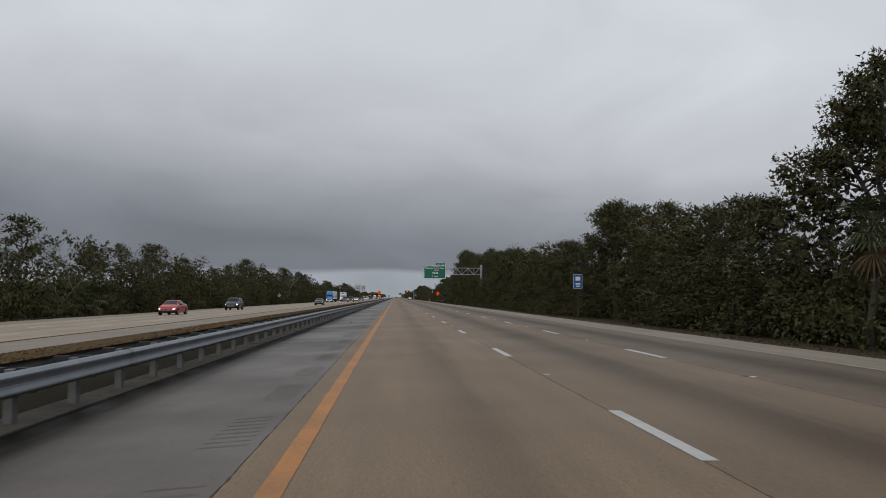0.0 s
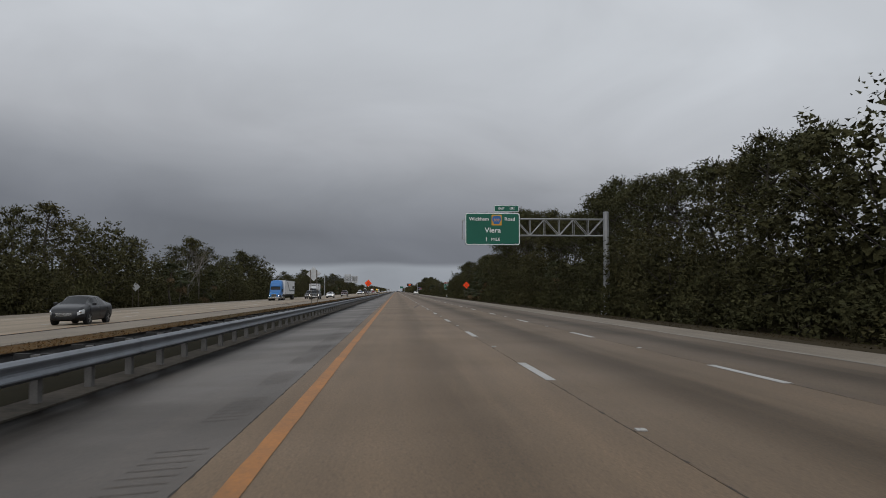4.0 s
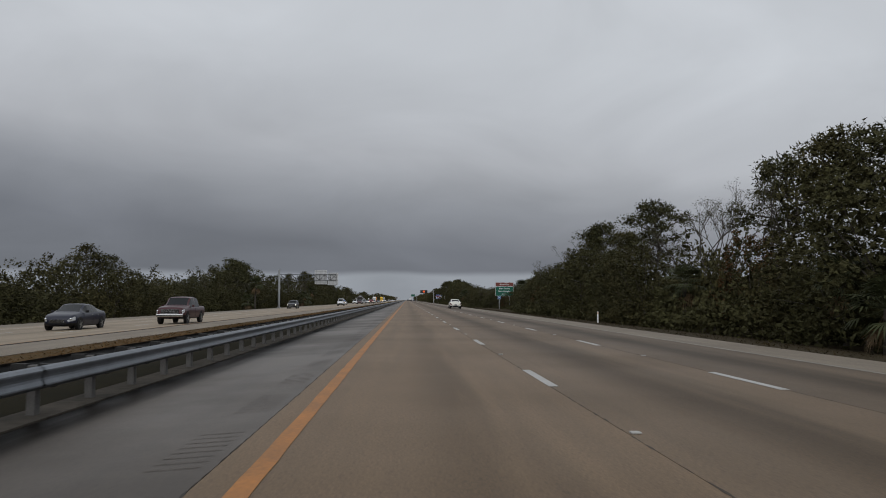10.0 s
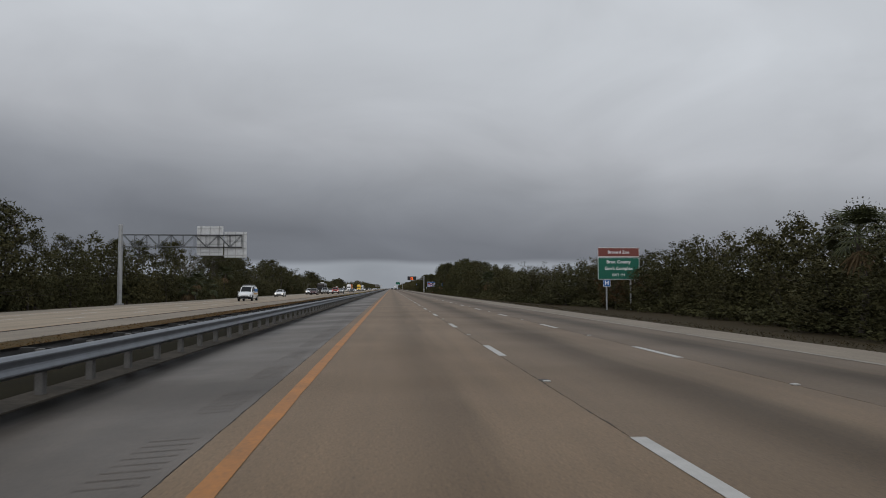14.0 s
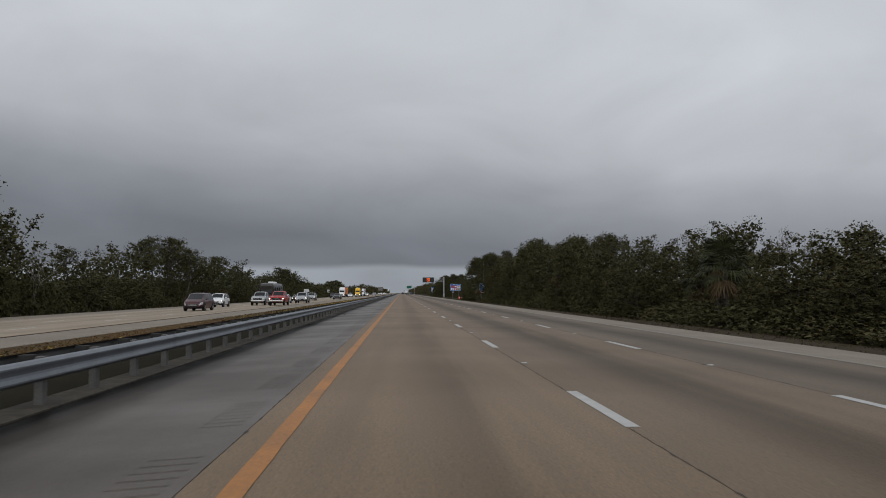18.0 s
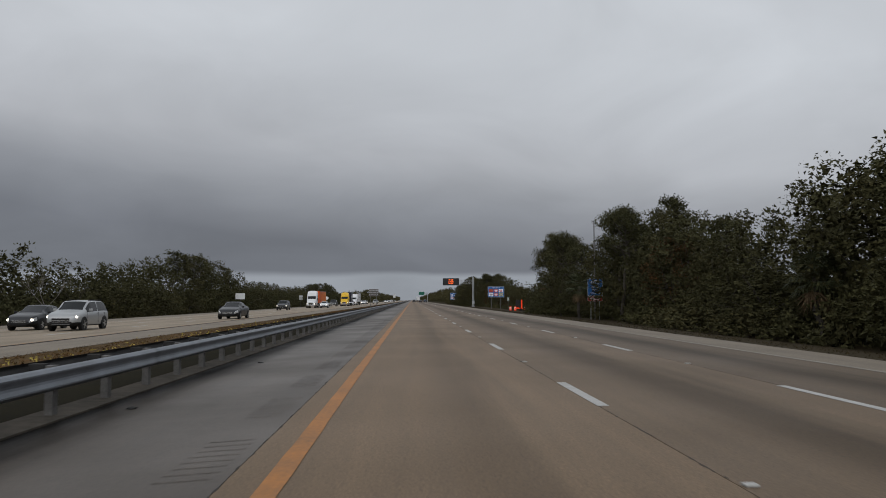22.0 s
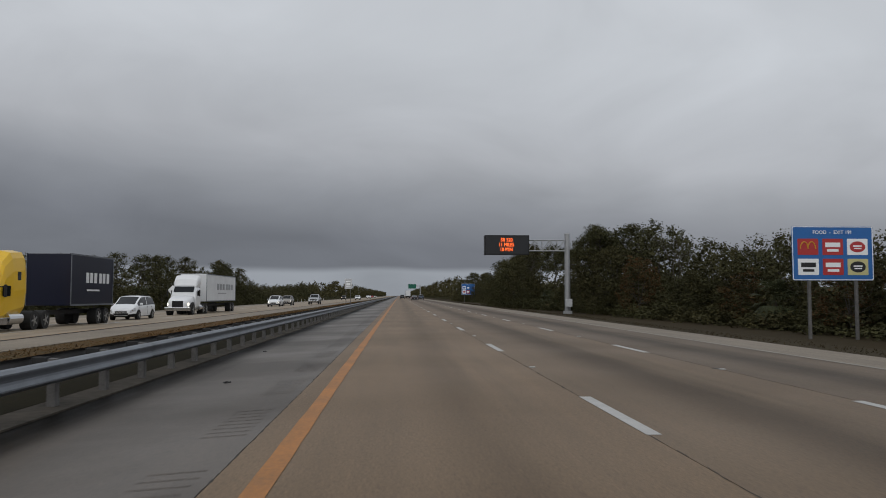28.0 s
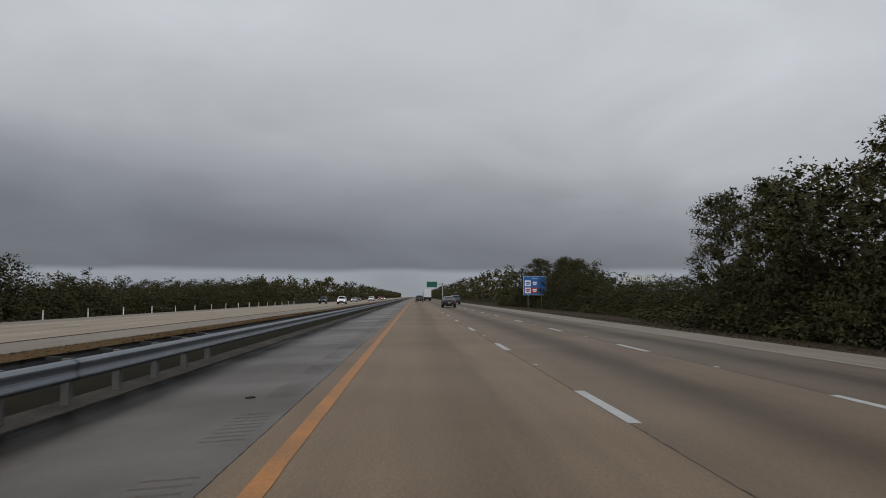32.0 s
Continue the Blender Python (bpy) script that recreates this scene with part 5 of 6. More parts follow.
    for s in (-1, 1):
        for i, y in enumerate(ax):
            wheel(root, s * (1.16 if i == 0 else 1.22), y, 0.50, 0.3 if i == 0 else 0.55, s)
            if i == 0:
                part("wheel_arch", tube(bmesh.new(), (s * 0.75, y, 0.56), (s * 1.14, y, 0.56), 0.62, n=24), M["plastic"], root)
    if semi:
        for s in (-1, 1):
            part("exhaust_stack", tube(bmesh.new(), (s * 0.95, -1.75, 1.0), (s * 0.95, -1.75, 3.6), 0.07, n=10), M["chrome"], root)
    return root


def motorhome(m, label):
    root = thing("motorhome", m, label, "motorhome")
    dark = paint("bronze_paint", (0.028, 0.024, 0.022))
    body = part("body", loft(bmesh.new(), [section(1.22, 0.4, 3.55, -5.5), section(1.27, 0.35, 3.6, -5.3), section(1.27, 0.35, 3.6, 4.9), section(1.24, 0.4, 3.45, 5.3), section(1.15, 0.5, 3.1, 5.5)]), dark, root)
    part("windscreen", boxes(((0, 5.46, 2.35), (2.2, 0.08, 1.25), 0.05, pose(0, 0, 0, 8))), M["glass"], body)
    for s in (-1, 1):
        part("headlamp", boxes(((s * 0.9, 5.45, 0.95), (0.35, 0.15, 0.22), 0.04)), M["lit"], body)
        part("mirror", boxes(((s * 1.45, 5.3, 2.4), (0.14, 0.12, 0.5), 0.03), ((s * 1.3, 5.3, 2.7), (0.4, 0.05, 0.05))), M["plastic"], body)
        part("side_stripe", boxes(((s * 1.278, 1.6, 1.35), (0.02, 6.4, 0.26), 0, pose(0, 0, 0, -7)), ((s * 1.278, -2.8, 2.2), (0.02, 5.0, 0.30), 0, pose(0, 0, 0, -22))), M["galv"], body)
        part("lower_stripe", boxes(((s * 1.276, -0.3, 0.8), (0.02, 9.6, 0.14))), M["galv"], body)
        for k in range(4):
            part("side_window", boxes(((s * 1.272, 3.2 - 2.3 * k, 2.5), (0.03, 1.3, 0.7), 0.01)), M["glass"], body)
        for y in (3.6, -3.2):
            wheel(root, s * 1.24, y, 0.5, 0.4, s)
    part("roof_unit", boxes(((0, 1, 3.75), (0.8, 1.0, 0.3), 0.06), ((0, -3, 3.75), (0.8, 1.0, 0.3), 0.06)), M["signwhite"], body)
    part("bumper", boxes(((0, 5.5, 0.5), (2.3, 0.15, 0.35), 0.05)), dark, body)
    return root


P = {
    "ivory": paint("ivory_paint", (0.76, 0.74, 0.68)), "white": paint("white_paint", (0.70, 0.71, 0.72)), "black": paint("black_car_paint", (0.012, 0.013, 0.015)),
    "grey": paint("grey_car_paint", (0.017, 0.018, 0.021), 0.2), "silver": paint("silver_car_paint", (0.36, 0.37, 0.38), 0.4), "red": paint("red_car_paint", (0.36, 0.018, 0.016)),
    "maroon": paint("maroon_car_paint", (0.046, 0.008, 0.011)), "navy": paint("navy_paint", (0.007, 0.009, 0.024)), "blue": paint("blue_truck_paint", (0.03, 0.16, 0.42)),
    "yellow": paint("yellow_truck_paint", (0.72, 0.44, 0.02)), "orange": paint("orange_trailer_paint", (0.62, 0.10, 0.02)), "steel": paint("steel_blue_paint", (0.04, 0.055, 0.08), 0.2),
    "boxwhite": mat("white_cargo_panel", (0.66, 0.67, 0.68), 0.5, vary=0.08, scale=0.8, fine=10), "greenmark": mat("green_emblem", (0.01, 0.22, 0.14), 0.5),
    "tan": paint("beige_car_paint", (0.27, 0.25, 0.225), 0.4),
}
L1, L2, L3 = -15.3, -19.0, -22.7


def facing(x, y):
    return pose(x, y, far_z(x), 0, 0, 180)


def ahead(x, y):
    return pose(x, y, road_z(x), 0, 0, 0)


# same direction
car(ahead(9.3, 456.4), P["ivory"], "ivory-white saloon with red tail lamps on the concrete lane", "sedan", False, 1.0)
car(ahead(5.6, 1151), P["grey"], "dark grey saloon driving on the concrete highway", "compact", False)
car(ahead(8.9, 1200), P["steel"], "dark blue-grey sport utility car on the highway", "suv", False)
car(ahead(2.3, 1246), P["black"], "black sport utility car beside the yellow line", "suv", False)
truck(pose(5.6, 1338, 0, 0, 0, 0), P["grey"], P["boxwhite"], "pale box trailer truck far ahead", 13.5, True)

# oncoming traffic on the opposite carriageway
for x, y, kind, col, label in (
        (L3, 86, "sedan", "red", "red saloon car with lit headlamps on the opposite lanes"),
        (L3, 118, "suv", "black", "black sport utility car with lit lamps"),
        (L1, 171, "compact", "grey", "dark compact car on the opposite inner lane"),
        (L1, 291, "pickup", "black", "black pickup truck with a chrome bumper and lit headlamps"),
        (L2, 315.5, "pickup", "grey", "dark grey pickup truck with a dull grille"),
        (L1, 327.8, "compact", "white", "small white car with bright headlamps"),
        (L2, 372.5, "sedan", "navy", "dark navy saloon on the opposite lanes"),
        (L1, 382, "pickup", "maroon", "dark red pickup truck on the opposite lanes"),
        (L3, 491, "suv", "grey", "dark grey sport utility car"),
        (L2, 567.4, "van", "white", "white and blue work van with a ladder rack"),
        (L3, 627, "sedan", "white", "white saloon with lit headlamps"),
        (L2, 664.0, "minivan", "maroon", "dark maroon minivan on the opposite outer lane"),
        (L3, 689, "suv", "white", "white sport utility car with lit headlamps"),
        (L1, 692.0, "pickup", "red", "bright red pickup truck on the opposite lanes"),
        (L2, 699, "pickup", "silver", "silver pickup truck on the opposite lanes"),
        (L1, 717, "suv", "silver", "silver-grey sport utility car on the inner lane"),
        (L2, 722, "sedan", "white", "white saloon on the opposite middle lane"),
        (L3, 742, "pickup", "red", "red pickup truck close behind the motor coach"),
        (L2, 764, "suv", "silver", "silver sport utility car with lit headlamps"),
        (L3, 767, "sedan", "grey", "dark grey saloon with lit headlamps"),
        (L1, 789, "sedan", "grey", "dark grey saloon on the opposite inner lane"),
        (L3, 863, "suv", "black", "black sport utility car with lit headlamps"),
        (L2, 898, "compact", "white", "white compact car with lit headlamps"),
        (L3, 956, "pickup", "black", "black pickup truck on the opposite outer lane"),
        (L2, 974, "minivan", "white", "white minivan with a broad windscreen"),
        (L2, 1043, "minivan", "white", "white minivan with lit headlamps"),
        (L2, 1056.5, "suv", "tan", "beige sport utility car on the opposite lanes"),
        (L1, 1068, "pickup", "silver", "silver-grey pickup truck on the opposite lanes"),
        (L3, 1253, "jeep", "grey", "dark boxy off-road car with lit headlamps"),
        (L1, 1226, "suv", "white", "white sport utility car with lit headlamps"),
        (L2, 1310, "sedan", "silver", "silver saloon far off with lit headlamps"), (L1, 1345, "suv", "white", "white car far off with lit headlamps"),
        (L3, 1385, "compact", "black", "black car far off with lit headlamps"), (L2, 1420, "pickup", "white", "white pickup far off with lit headlamps"),
        (L1, 1460, "sedan", "tan", "beige saloon far off with lit headlamps"), (L2, 1500, "suv", "red", "red car far off with lit headlamps")):
    car(facing(x, y), P[col], label, kind, "lit" in label or "bright" in label, name={"pickup": "pickup_truck", "van": "van", "minivan": "minivan"}.get(kind, "car"))
truck(facing(L3, 286.5), P["blue"], P["boxwhite"], "blue tractor with a white trailer marked by a bent stripe", 14, True, True, (P["steel"], "bend"), box_h=2.85)
truck(facing(L3, 357.3), P["boxwhite"], P["boxwhite"], "white box truck with a green curved emblem", 7.0, False, False, (P["greenmark"], "arc"), dark_grille=False, front_bar=True, box_h=2.95)
truck(facing(L3, 904), P["white"], P["orange"], "white tractor with a long orange trailer", 14, True, True, None, box_h=2.85)
truck(facing(L2, 951.6), P["yellow"], P["navy"], "yellow tractor hauling a dark navy shipping container", 6.6, True, True, (P["boxwhite"], "bars"), box_h=3.0, gap=8.0)
truck(facing(L2, 988), P["white"], P["boxwhite"], "white tractor with a white box trailer", 13.5, True, False, (P["silver"], "bars"), fairing=True, dark_grille=True)
motorhome(facing(L3, 731), "dark bronze motor coach with a broad windscreen")


# ---- trees ----
def leaf_mesh(name, centres, radii, per, size, material, seed, flat=1.0, inner=2.0):
    """Foliage in clumps of separate leaves."""
    rng = np.random.default_rng(seed)
    vs = []
    for (c, r, n) in zip(centres, radii, per):
        c = np.array(c)[None]
        d = rng.normal(size=(n, 3))
        d /= np.linalg.norm(d, axis=1)[:, None]
        u = rng.uniform(0.10, 1.0, n) ** 0.6
        p = c + d * (r * u * rng.uniform(0.9, 1.2, n))[:, None] * np.array([1, 1, flat])[None]
        face = d + 0.6 * rng.normal(size=(n, 3))
        a = np.cross(face, rng.normal(size=(n, 3)))
        a /= np.linalg.norm(a, axis=1)[:, None]
        b = np.cross(a, face)
        b /= np.linalg.norm(b, axis=1)[:, None]
        s = (size * rng.uniform(0.7, 1.3, n) * (inner - (inner - 0.8) * u))[:, None]
        vs.append(np.stack([p - a * s, p + b * s * 0.85, p + a * s], axis=1).reshape(-1, 3))
    vs = np.concatenate(vs)
    me = bpy.data.meshes.new(name)
    me.from_pydata(vs.tolist(), [], np.arange(len(vs)).reshape(-1, 3).tolist())
    me.materials.append(material)
    return me


def shag(centres, radii, per, size, flat, rng, hollow=0.0):
    """Shaded inner foliage: broad ragged leaf masses at all angles round each centre: corners and faces."""
    c = np.repeat(np.asarray(centres, float), per, axis=0)
    r = np.repeat(np.asarray(radii, float), per)
    n = len(c)
    d = rng.normal(size=(n, 3))
    d /= np.linalg.norm(d, axis=1)[:, None]
    p = c + d * (r * (hollow + (1 - hollow) * rng.uniform(0, 1, n) ** 0.5))[:, None] * np.array([1, 1, flat])
    up = d + 0.7 * rng.normal(size=(n, 3))
    a = np.cross(up, rng.normal(size=(n, 3)))
    a /= np.linalg.norm(a, axis=1)[:, None]
    b = np.cross(up, a)
    b /= np.linalg.norm(b, axis=1)[:, None]
    s = (np.minimum(r * size, 0.22) * rng.uniform(0.6, 1.4, n))[:, None]
    return np.stack([p - a * s - b * s * 0.5, p + b * s * rng.uniform(0.7, 1.3, (n, 1)), p + a * s - b * s * 0.5], 1).reshape(-1, 3), np.arange(3 * n).reshape(-1, 3)


def foliage(name, centres, radii, leaf, seed, flat=0.85, leaves=150, size=0.12, slim=0.7, heart=0.62, inside=(), outward=0.0, fill=(240, 0.09, 0.3), shade=(24, 0.27)):
    """A crown: clumps of separate leaves, each clump round a ragged shaded heart; broad shaded masses (inside) fill the middle.
    Leaves keep to the outer side of the crown, as far as outward says."""
    rng = np.random.default_rng(seed)
    c, r = np.array([q[:] for q in centres], float), np.array(radii, float)
    vs, fs, kind = [], [], []

    def put(v, f, slot):
        fs.append(f + sum(len(q) for q in vs))
        vs.append(v), kind.append(np.full(len(f), slot))
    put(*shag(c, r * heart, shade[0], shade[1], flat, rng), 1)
    many = np.maximum(4, (leaves * (r / r.mean()) ** 1.6).astype(int))
    cc, rr = np.repeat(c, many, axis=0), np.repeat(r, many)
    n = len(cc)
    d = rng.normal(size=(n, 3))
    away = (cc - c.mean(0)) / np.maximum(0.5, np.linalg.norm(cc - c.mean(0), axis=1))[:, None]
    d = d / np.linalg.norm(d, axis=1)[:, None] + outward * away
    d /= np.linalg.norm(d, axis=1)[:, None]
    p = cc + d * (rr * rng.uniform(0.45, 1.12, n))[:, None] * np.array([1, 1, flat])
    tip = d + 0.9 * rng.normal(size=(n, 3))
    tip /= np.linalg.norm(tip, axis=1)[:, None]
    a = np.cross(tip, rng.normal(size=(n, 3)))
    a /= np.linalg.norm(a, axis=1)[:, None]
    s = (size * rng.uniform(0.55, 1.45, n))[:, None]
    put(np.stack([p - a * s * slim, p + tip * s * 1.9, p + a * s * slim], axis=1).reshape(-1, 3), np.arange(3 * n).reshape(-1, 3), 0)
    if len(inside):
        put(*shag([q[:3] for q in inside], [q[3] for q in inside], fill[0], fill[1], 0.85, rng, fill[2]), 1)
    me = bpy.data.meshes.new(name)
    me.from_pydata(np.concatenate(vs).tolist(), [], np.concatenate(fs).tolist())
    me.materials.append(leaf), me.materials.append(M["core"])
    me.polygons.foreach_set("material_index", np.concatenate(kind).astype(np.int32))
    return me


def limb(bm, a, b, r0, r1, rnd, bends=3, n=6):
    a, b = Vector(a), Vector(b)
    last, rl = a, r0
    for i in range(1, bends + 1):
        f = i / bends
        p = a.lerp(b, f) + (Vector((rnd.uniform(-1, 1), rnd.uniform(-1, 1), rnd.uniform(-0.5, 0.5))) * (b - a).length * 0.05 if i < bends else Vector())
        r = r0 + (r1 - r0) * f
        tube(bm, last, p, rl, r, n, caps=False)
        last, rl = p, r
    return last


def pine(seed, leaf, h=14.0, lush=1.0, low=0.5):
    """A tall pine: bare trunk, crooked limbs, an umbrella of lumpy needle pads with sky between."""
    rnd = random.Random(seed)
    root = thing("pine_tree", Matrix(), "tall pine with a bare trunk and a ragged dark crown", "tree", "roadside trees")
    bm = bmesh.new()
    top = Vector((rnd.uniform(-0.8, 0.8), rnd.uniform(-0.8, 0.8), h * 0.9))
    limb(bm, (0, 0, -1), top, 0.20, 0.06, rnd, 6, 6)
    cs, rs = [], []
    count = 22 if lush > 0.7 else 16
    for i in range(count):
        f = low + (0.97 - low) * ((i + rnd.random()) / count) ** 0.7
        a = i * 2.4 + rnd.uniform(-0.5, 0.5)
        reach = h * rnd.uniform(0.10, 0.25) * (1.0 if f < 0.80 else 0.7 if f < 0.9 else 0.42)
        s = top * f
        e = s + Vector((math.cos(a) * reach, math.sin(a) * reach, h * rnd.uniform(0.02, 0.08)))
        limb(bm, s - Vector((0, 0, h * 0.03)), e, 0.075, 0.025, rnd, 2, 4)
        cs.append(e), rs.append(h * rnd.uniform(0.055, 0.098))
        if rnd.random() < 0.45:
            cs.append(s.lerp(e, 0.6) + Vector((rnd.uniform(-0.6, 0.6), rnd.uniform(-0.6, 0.6), rnd.uniform(0.1, 0.5)))), rs.append(h * rnd.uniform(0.04, 0.07))
    cs.append(top + Vector((0, 0, h * 0.02))), rs.append(h * 0.075)
    part("trunk", bm, M["bark"], root)
    me = foliage("crown", cs, rs, leaf, seed, 0.66, int(125 * lush), 0.10 if lush > 0.4 else 0.15, 0.46, 0.62, shade=(24, 0.27))
    new("crown", me).parent = root
    return root


def oak(seed, leaf, h=10.0, spread=0.42, gaps=0.0, name="oak_tree", label="broad dark-leaved oak with an uneven crown", lush=1.0):
    rnd = random.Random(seed)
    root = thing(name, Matrix(), label, "tree", "roadside trees")
    bm = bmesh.new()
    fork = Vector((rnd.uniform(-0.4, 0.4), rnd.uniform(-0.4, 0.4), h * rnd.uniform(0.18, 0.3)))
    limb(bm, (0, 0, -1), fork, 0.2, 0.15, rnd, 2, 6)
    cs, rs = [], []
    lean = (rnd.uniform(0, 6.283), rnd.uniform(0, 6.283))
    count = 34 if lush > 0.7 else 26
    for i in range(count):
        a = i * 2.399 + rnd.uniform(-0.3, 0.3)
        el = (i + 0.5) / count
        bulge = 1 + 0.22 * math.sin(2 * a + lean[0]) * math.sin(5 * el + lean[1]) + 0.12 * math.sin(3 * a - lean[1])
        reach = h * spread * math.sqrt(max(0.04, 1 - (el - 0.38) ** 2 * 2.2)) * rnd.uniform(0.62, 0.98) * bulge
        e = Vector((math.cos(a) * reach, math.sin(a) * reach, h * (0.14 + 0.76 * el * rnd.uniform(0.92, 1.06))))
        if i % 3 == 0:
            limb(bm, fork.lerp(e, 0.05), e, 0.06, 0.02, rnd, 2, 4)
        cs.append(e), rs.append(rnd.uniform(0.075, 0.135) * h * (1 - gaps))
        if el > 0.45 and rnd.random() < 0.6:
            cs.append(e + Vector((math.cos(a) * 0.5, math.sin(a) * 0.5, rnd.uniform(0.5, 1.1))) * h * 0.09)
            rs.append(rnd.uniform(0.03, 0.055) * h)
    part("trunk", bm, M["bark"], root)
    mid = [(0, 0, h * q, h * spread * w) for q, w in ((0.3, 0.62), (0.5, 0.66), (0.68, 0.5))] if gaps < 0.15 else ()
    me = foliage("crown", cs, rs, leaf, seed, 0.85, int(70 * lush), 0.11 if lush > 0.4 else 0.15, 0.7, 0.74, inside=mid, outward=0.55, shade=(32 if lush > 0.4 else 20, 0.24 if lush > 0.4 else 0.3))
    new("crown", me).parent = root
    return root


def bare_tree(seed, h=9.0, leaf=None):
    rnd = random.Random(seed)
    root = thing("bare_tree", Matrix(), "thin half-bare tree with fine pale branches" if leaf is None else "thinly leaved tree with fine crooked branches", "tree", "roadside trees")
    bm = bmesh.new()
    tips = []

    def grow(p, d, length, r, depth):
        e = p + d * length
        tube(bm, p, e, r, r * 0.65, 4 if depth < 4 else 6, caps=False)
        if depth <= 1:
            tips.append(e)
        if depth == 0:
            return
        for k in range(rnd.choice((2, 3, 3))):
            nd = (d + Vector((rnd.uniform(-0.75, 0.75), rnd.uniform(-0.75, 0.75), rnd.uniform(-0.05, 0.45)))).normalized()
            grow(e, nd, length * rnd.uniform(0.6, 0.8), r * 0.6, depth - 1)
    grow(Vector((0, 0, -1)), Vector((0, 0, 1)), h * 0.34, 0.11, 4)
    part("trunk", bm, M["paleb"] if leaf is None else M["bark"], root)
    if leaf is not None:
        ob = new("crown", leaf_mesh("crown", tips, [0.42] * len(tips), [26] * len(tips), 0.056, leaf, seed, 1.0, 1.2))
        ob.parent = root
    return root


def palm(seed, h=6.0):
    rnd = random.Random(seed)
    root = thing("palm_tree", Matrix(), "cabbage palm with a round head of drooping fronds", "tree", "roadside trees")
    bm = bmesh.new()
    top = Vector((rnd.uniform(-0.3, 0.3), rnd.uniform(-0.3, 0.3), h))
    limb(bm, (0, 0, -1), top, 0.19, 0.16, rnd, 5, 9)
    part("trunk", bm, M["bark"], root)
    for nm, count, mtl, lo, hi in (("fronds", 40, M["frond"], -0.75, 1.3), ("dead_fronds", 7, M["deadfrond"], -1.45, -1.0)):
        bm = bmesh.new()
        for i in range(count):
            a, el = rnd.uniform(0, 6.283), rnd.uniform(lo, hi)
            d = Vector((math.cos(a) * math.cos(el), math.sin(a) * math.cos(el), math.sin(el)))
            side = Vector((-math.sin(a), math.cos(a), 0))
            stem = top + d * rnd.uniform(0.8, 1.3)
            tube(bm, top, stem, 0.02, 0.012, 4, caps=False)
            for q in range(9):
                ang = (q - 4) * 0.30
                leafd = (d * math.cos(ang) + side * math.sin(ang)).normalized()
                mid = stem + leafd * 0.55
                tip = stem + leafd * 1.05 + Vector((0, 0, -0.25 - 0.12 * rnd.random()))
                w = side.cross(d).normalized().cross(leafd) * 0.06
                v = [bm.verts.new(p) for p in (stem, mid + w, tip, mid - w)]
                bm.faces.new(v)
        ob = link_mesh(nm, bm, mtl, root)
    return root


def thicket(seed, length=24.0, h=4.0, leaf=None):
    """A stretch of roadside undergrowth: a shaded heart under a coat of leaves."""
    rnd = random.Random(seed)
    cs, rs = [], []
    for i in range(42):
        y = rnd.uniform(-length / 2, length / 2)
        lay = rnd.random()
        x = -0.4 + 3.2 * lay + rnd.uniform(-0.5, 0.5)
        z = h * (0.12 + 0.80 * lay) * rnd.uniform(0.7, 1.12)
        cs.append((x, y, z)), rs.append(rnd.uniform(0.6, 1.2))
    heart = []
    for i in range(120):
        y, f = rnd.uniform(-length / 2, length / 2), rnd.random() ** 0.8
        b = noise.noise((seed + y * 0.35, f * 2.0, 3.1)) * 0.7
        heart.append((0.9 + 2.4 * f ** 1.3 + b * 0.8, y, -0.6 + (h * 0.66 + b * 1.2 + 0.6) * f, rnd.uniform(0.5, 0.9)))
    for i in range(36):
        heart.append((rnd.uniform(3.5, 6.0), rnd.uniform(-length / 2, length / 2), rnd.uniform(0, 0.6) * h, rnd.uniform(0.7, 1.2)))
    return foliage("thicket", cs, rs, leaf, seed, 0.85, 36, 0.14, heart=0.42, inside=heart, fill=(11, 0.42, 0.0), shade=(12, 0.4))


# top of the woods over the road, along it: metres along, metres up
RIGHT = [(-150, 13.0), (44, 13.8), (52, 8.4), (76, 9.5), (92, 13.6), (100, 12.9), (108, 9.2), (128, 10.8), (156, 8.6), (172, 12.2), (200, 12.0), (228, 14.6), (240, 12.4), (260, 14.2),
         (272, 13.4), (284, 18.5), (304, 18.6), (326, 11.0), (344, 9.4), (360, 11.6), (404, 11.9), (412, 9.4), (436, 11.6), (456, 8.0), (484, 6.4), (520, 6.6), (560, 6.0),
         (628, 4.9), (644, 7.4), (664, 5.9), (680, 9.1), (728, 9.6), (740, 11.8), (776, 7.1), (812, 13.5), (832, 8.8), (860, 13.4), (870, 13.0), (892, 6.1), (904, 4.6), (956, 5.0), (1000, 6.8),
         (1012, 10.4), (1032, 12.3), (1052, 9.3), (1084, 12.1), (1100, 9.0), (1112, 10.6)]
RIGHT += [(1119, 8.0), (1126, 3.2), (1188, 3.2), (1200, 8), (1215, 9.2), (1265, 12), (4000, 12.5)]
LEFT = [(-150, 9.5), (80, 9.2), (95, 10.1), (112, 8.4), (145, 10.1), (180, 7.2), (205, 9.2), (230, 11.2), (255, 9.8), (272, 6.0), (285, 12.0), (300, 9.8), (315, 7.2), (350, 12.1), (370, 8.4), (404, 4.4),
        (430, 8.1), (455, 4.9), (485, 5.2), (520, 9.2), (545, 12.4), (566, 8.6), (605, 10.2), (640, 11.2), (655, 12.4), (680, 6.6), (705, 8.2), (728, 11.5), (745, 8.5), (785, 9.0), (805, 5.2),
        (835, 6.5), (860, 9.7), (875, 9.3), (910, 5.9), (940, 6.4), (975, 5.2), (1015, 5.8), (1050, 8.5), (1075, 7.2), (1100, 8.9), (1116, 8.0), (1128, 4.3), (1190, 3.9), (1280, 7), (1393, 11.5), (4000, 12)]


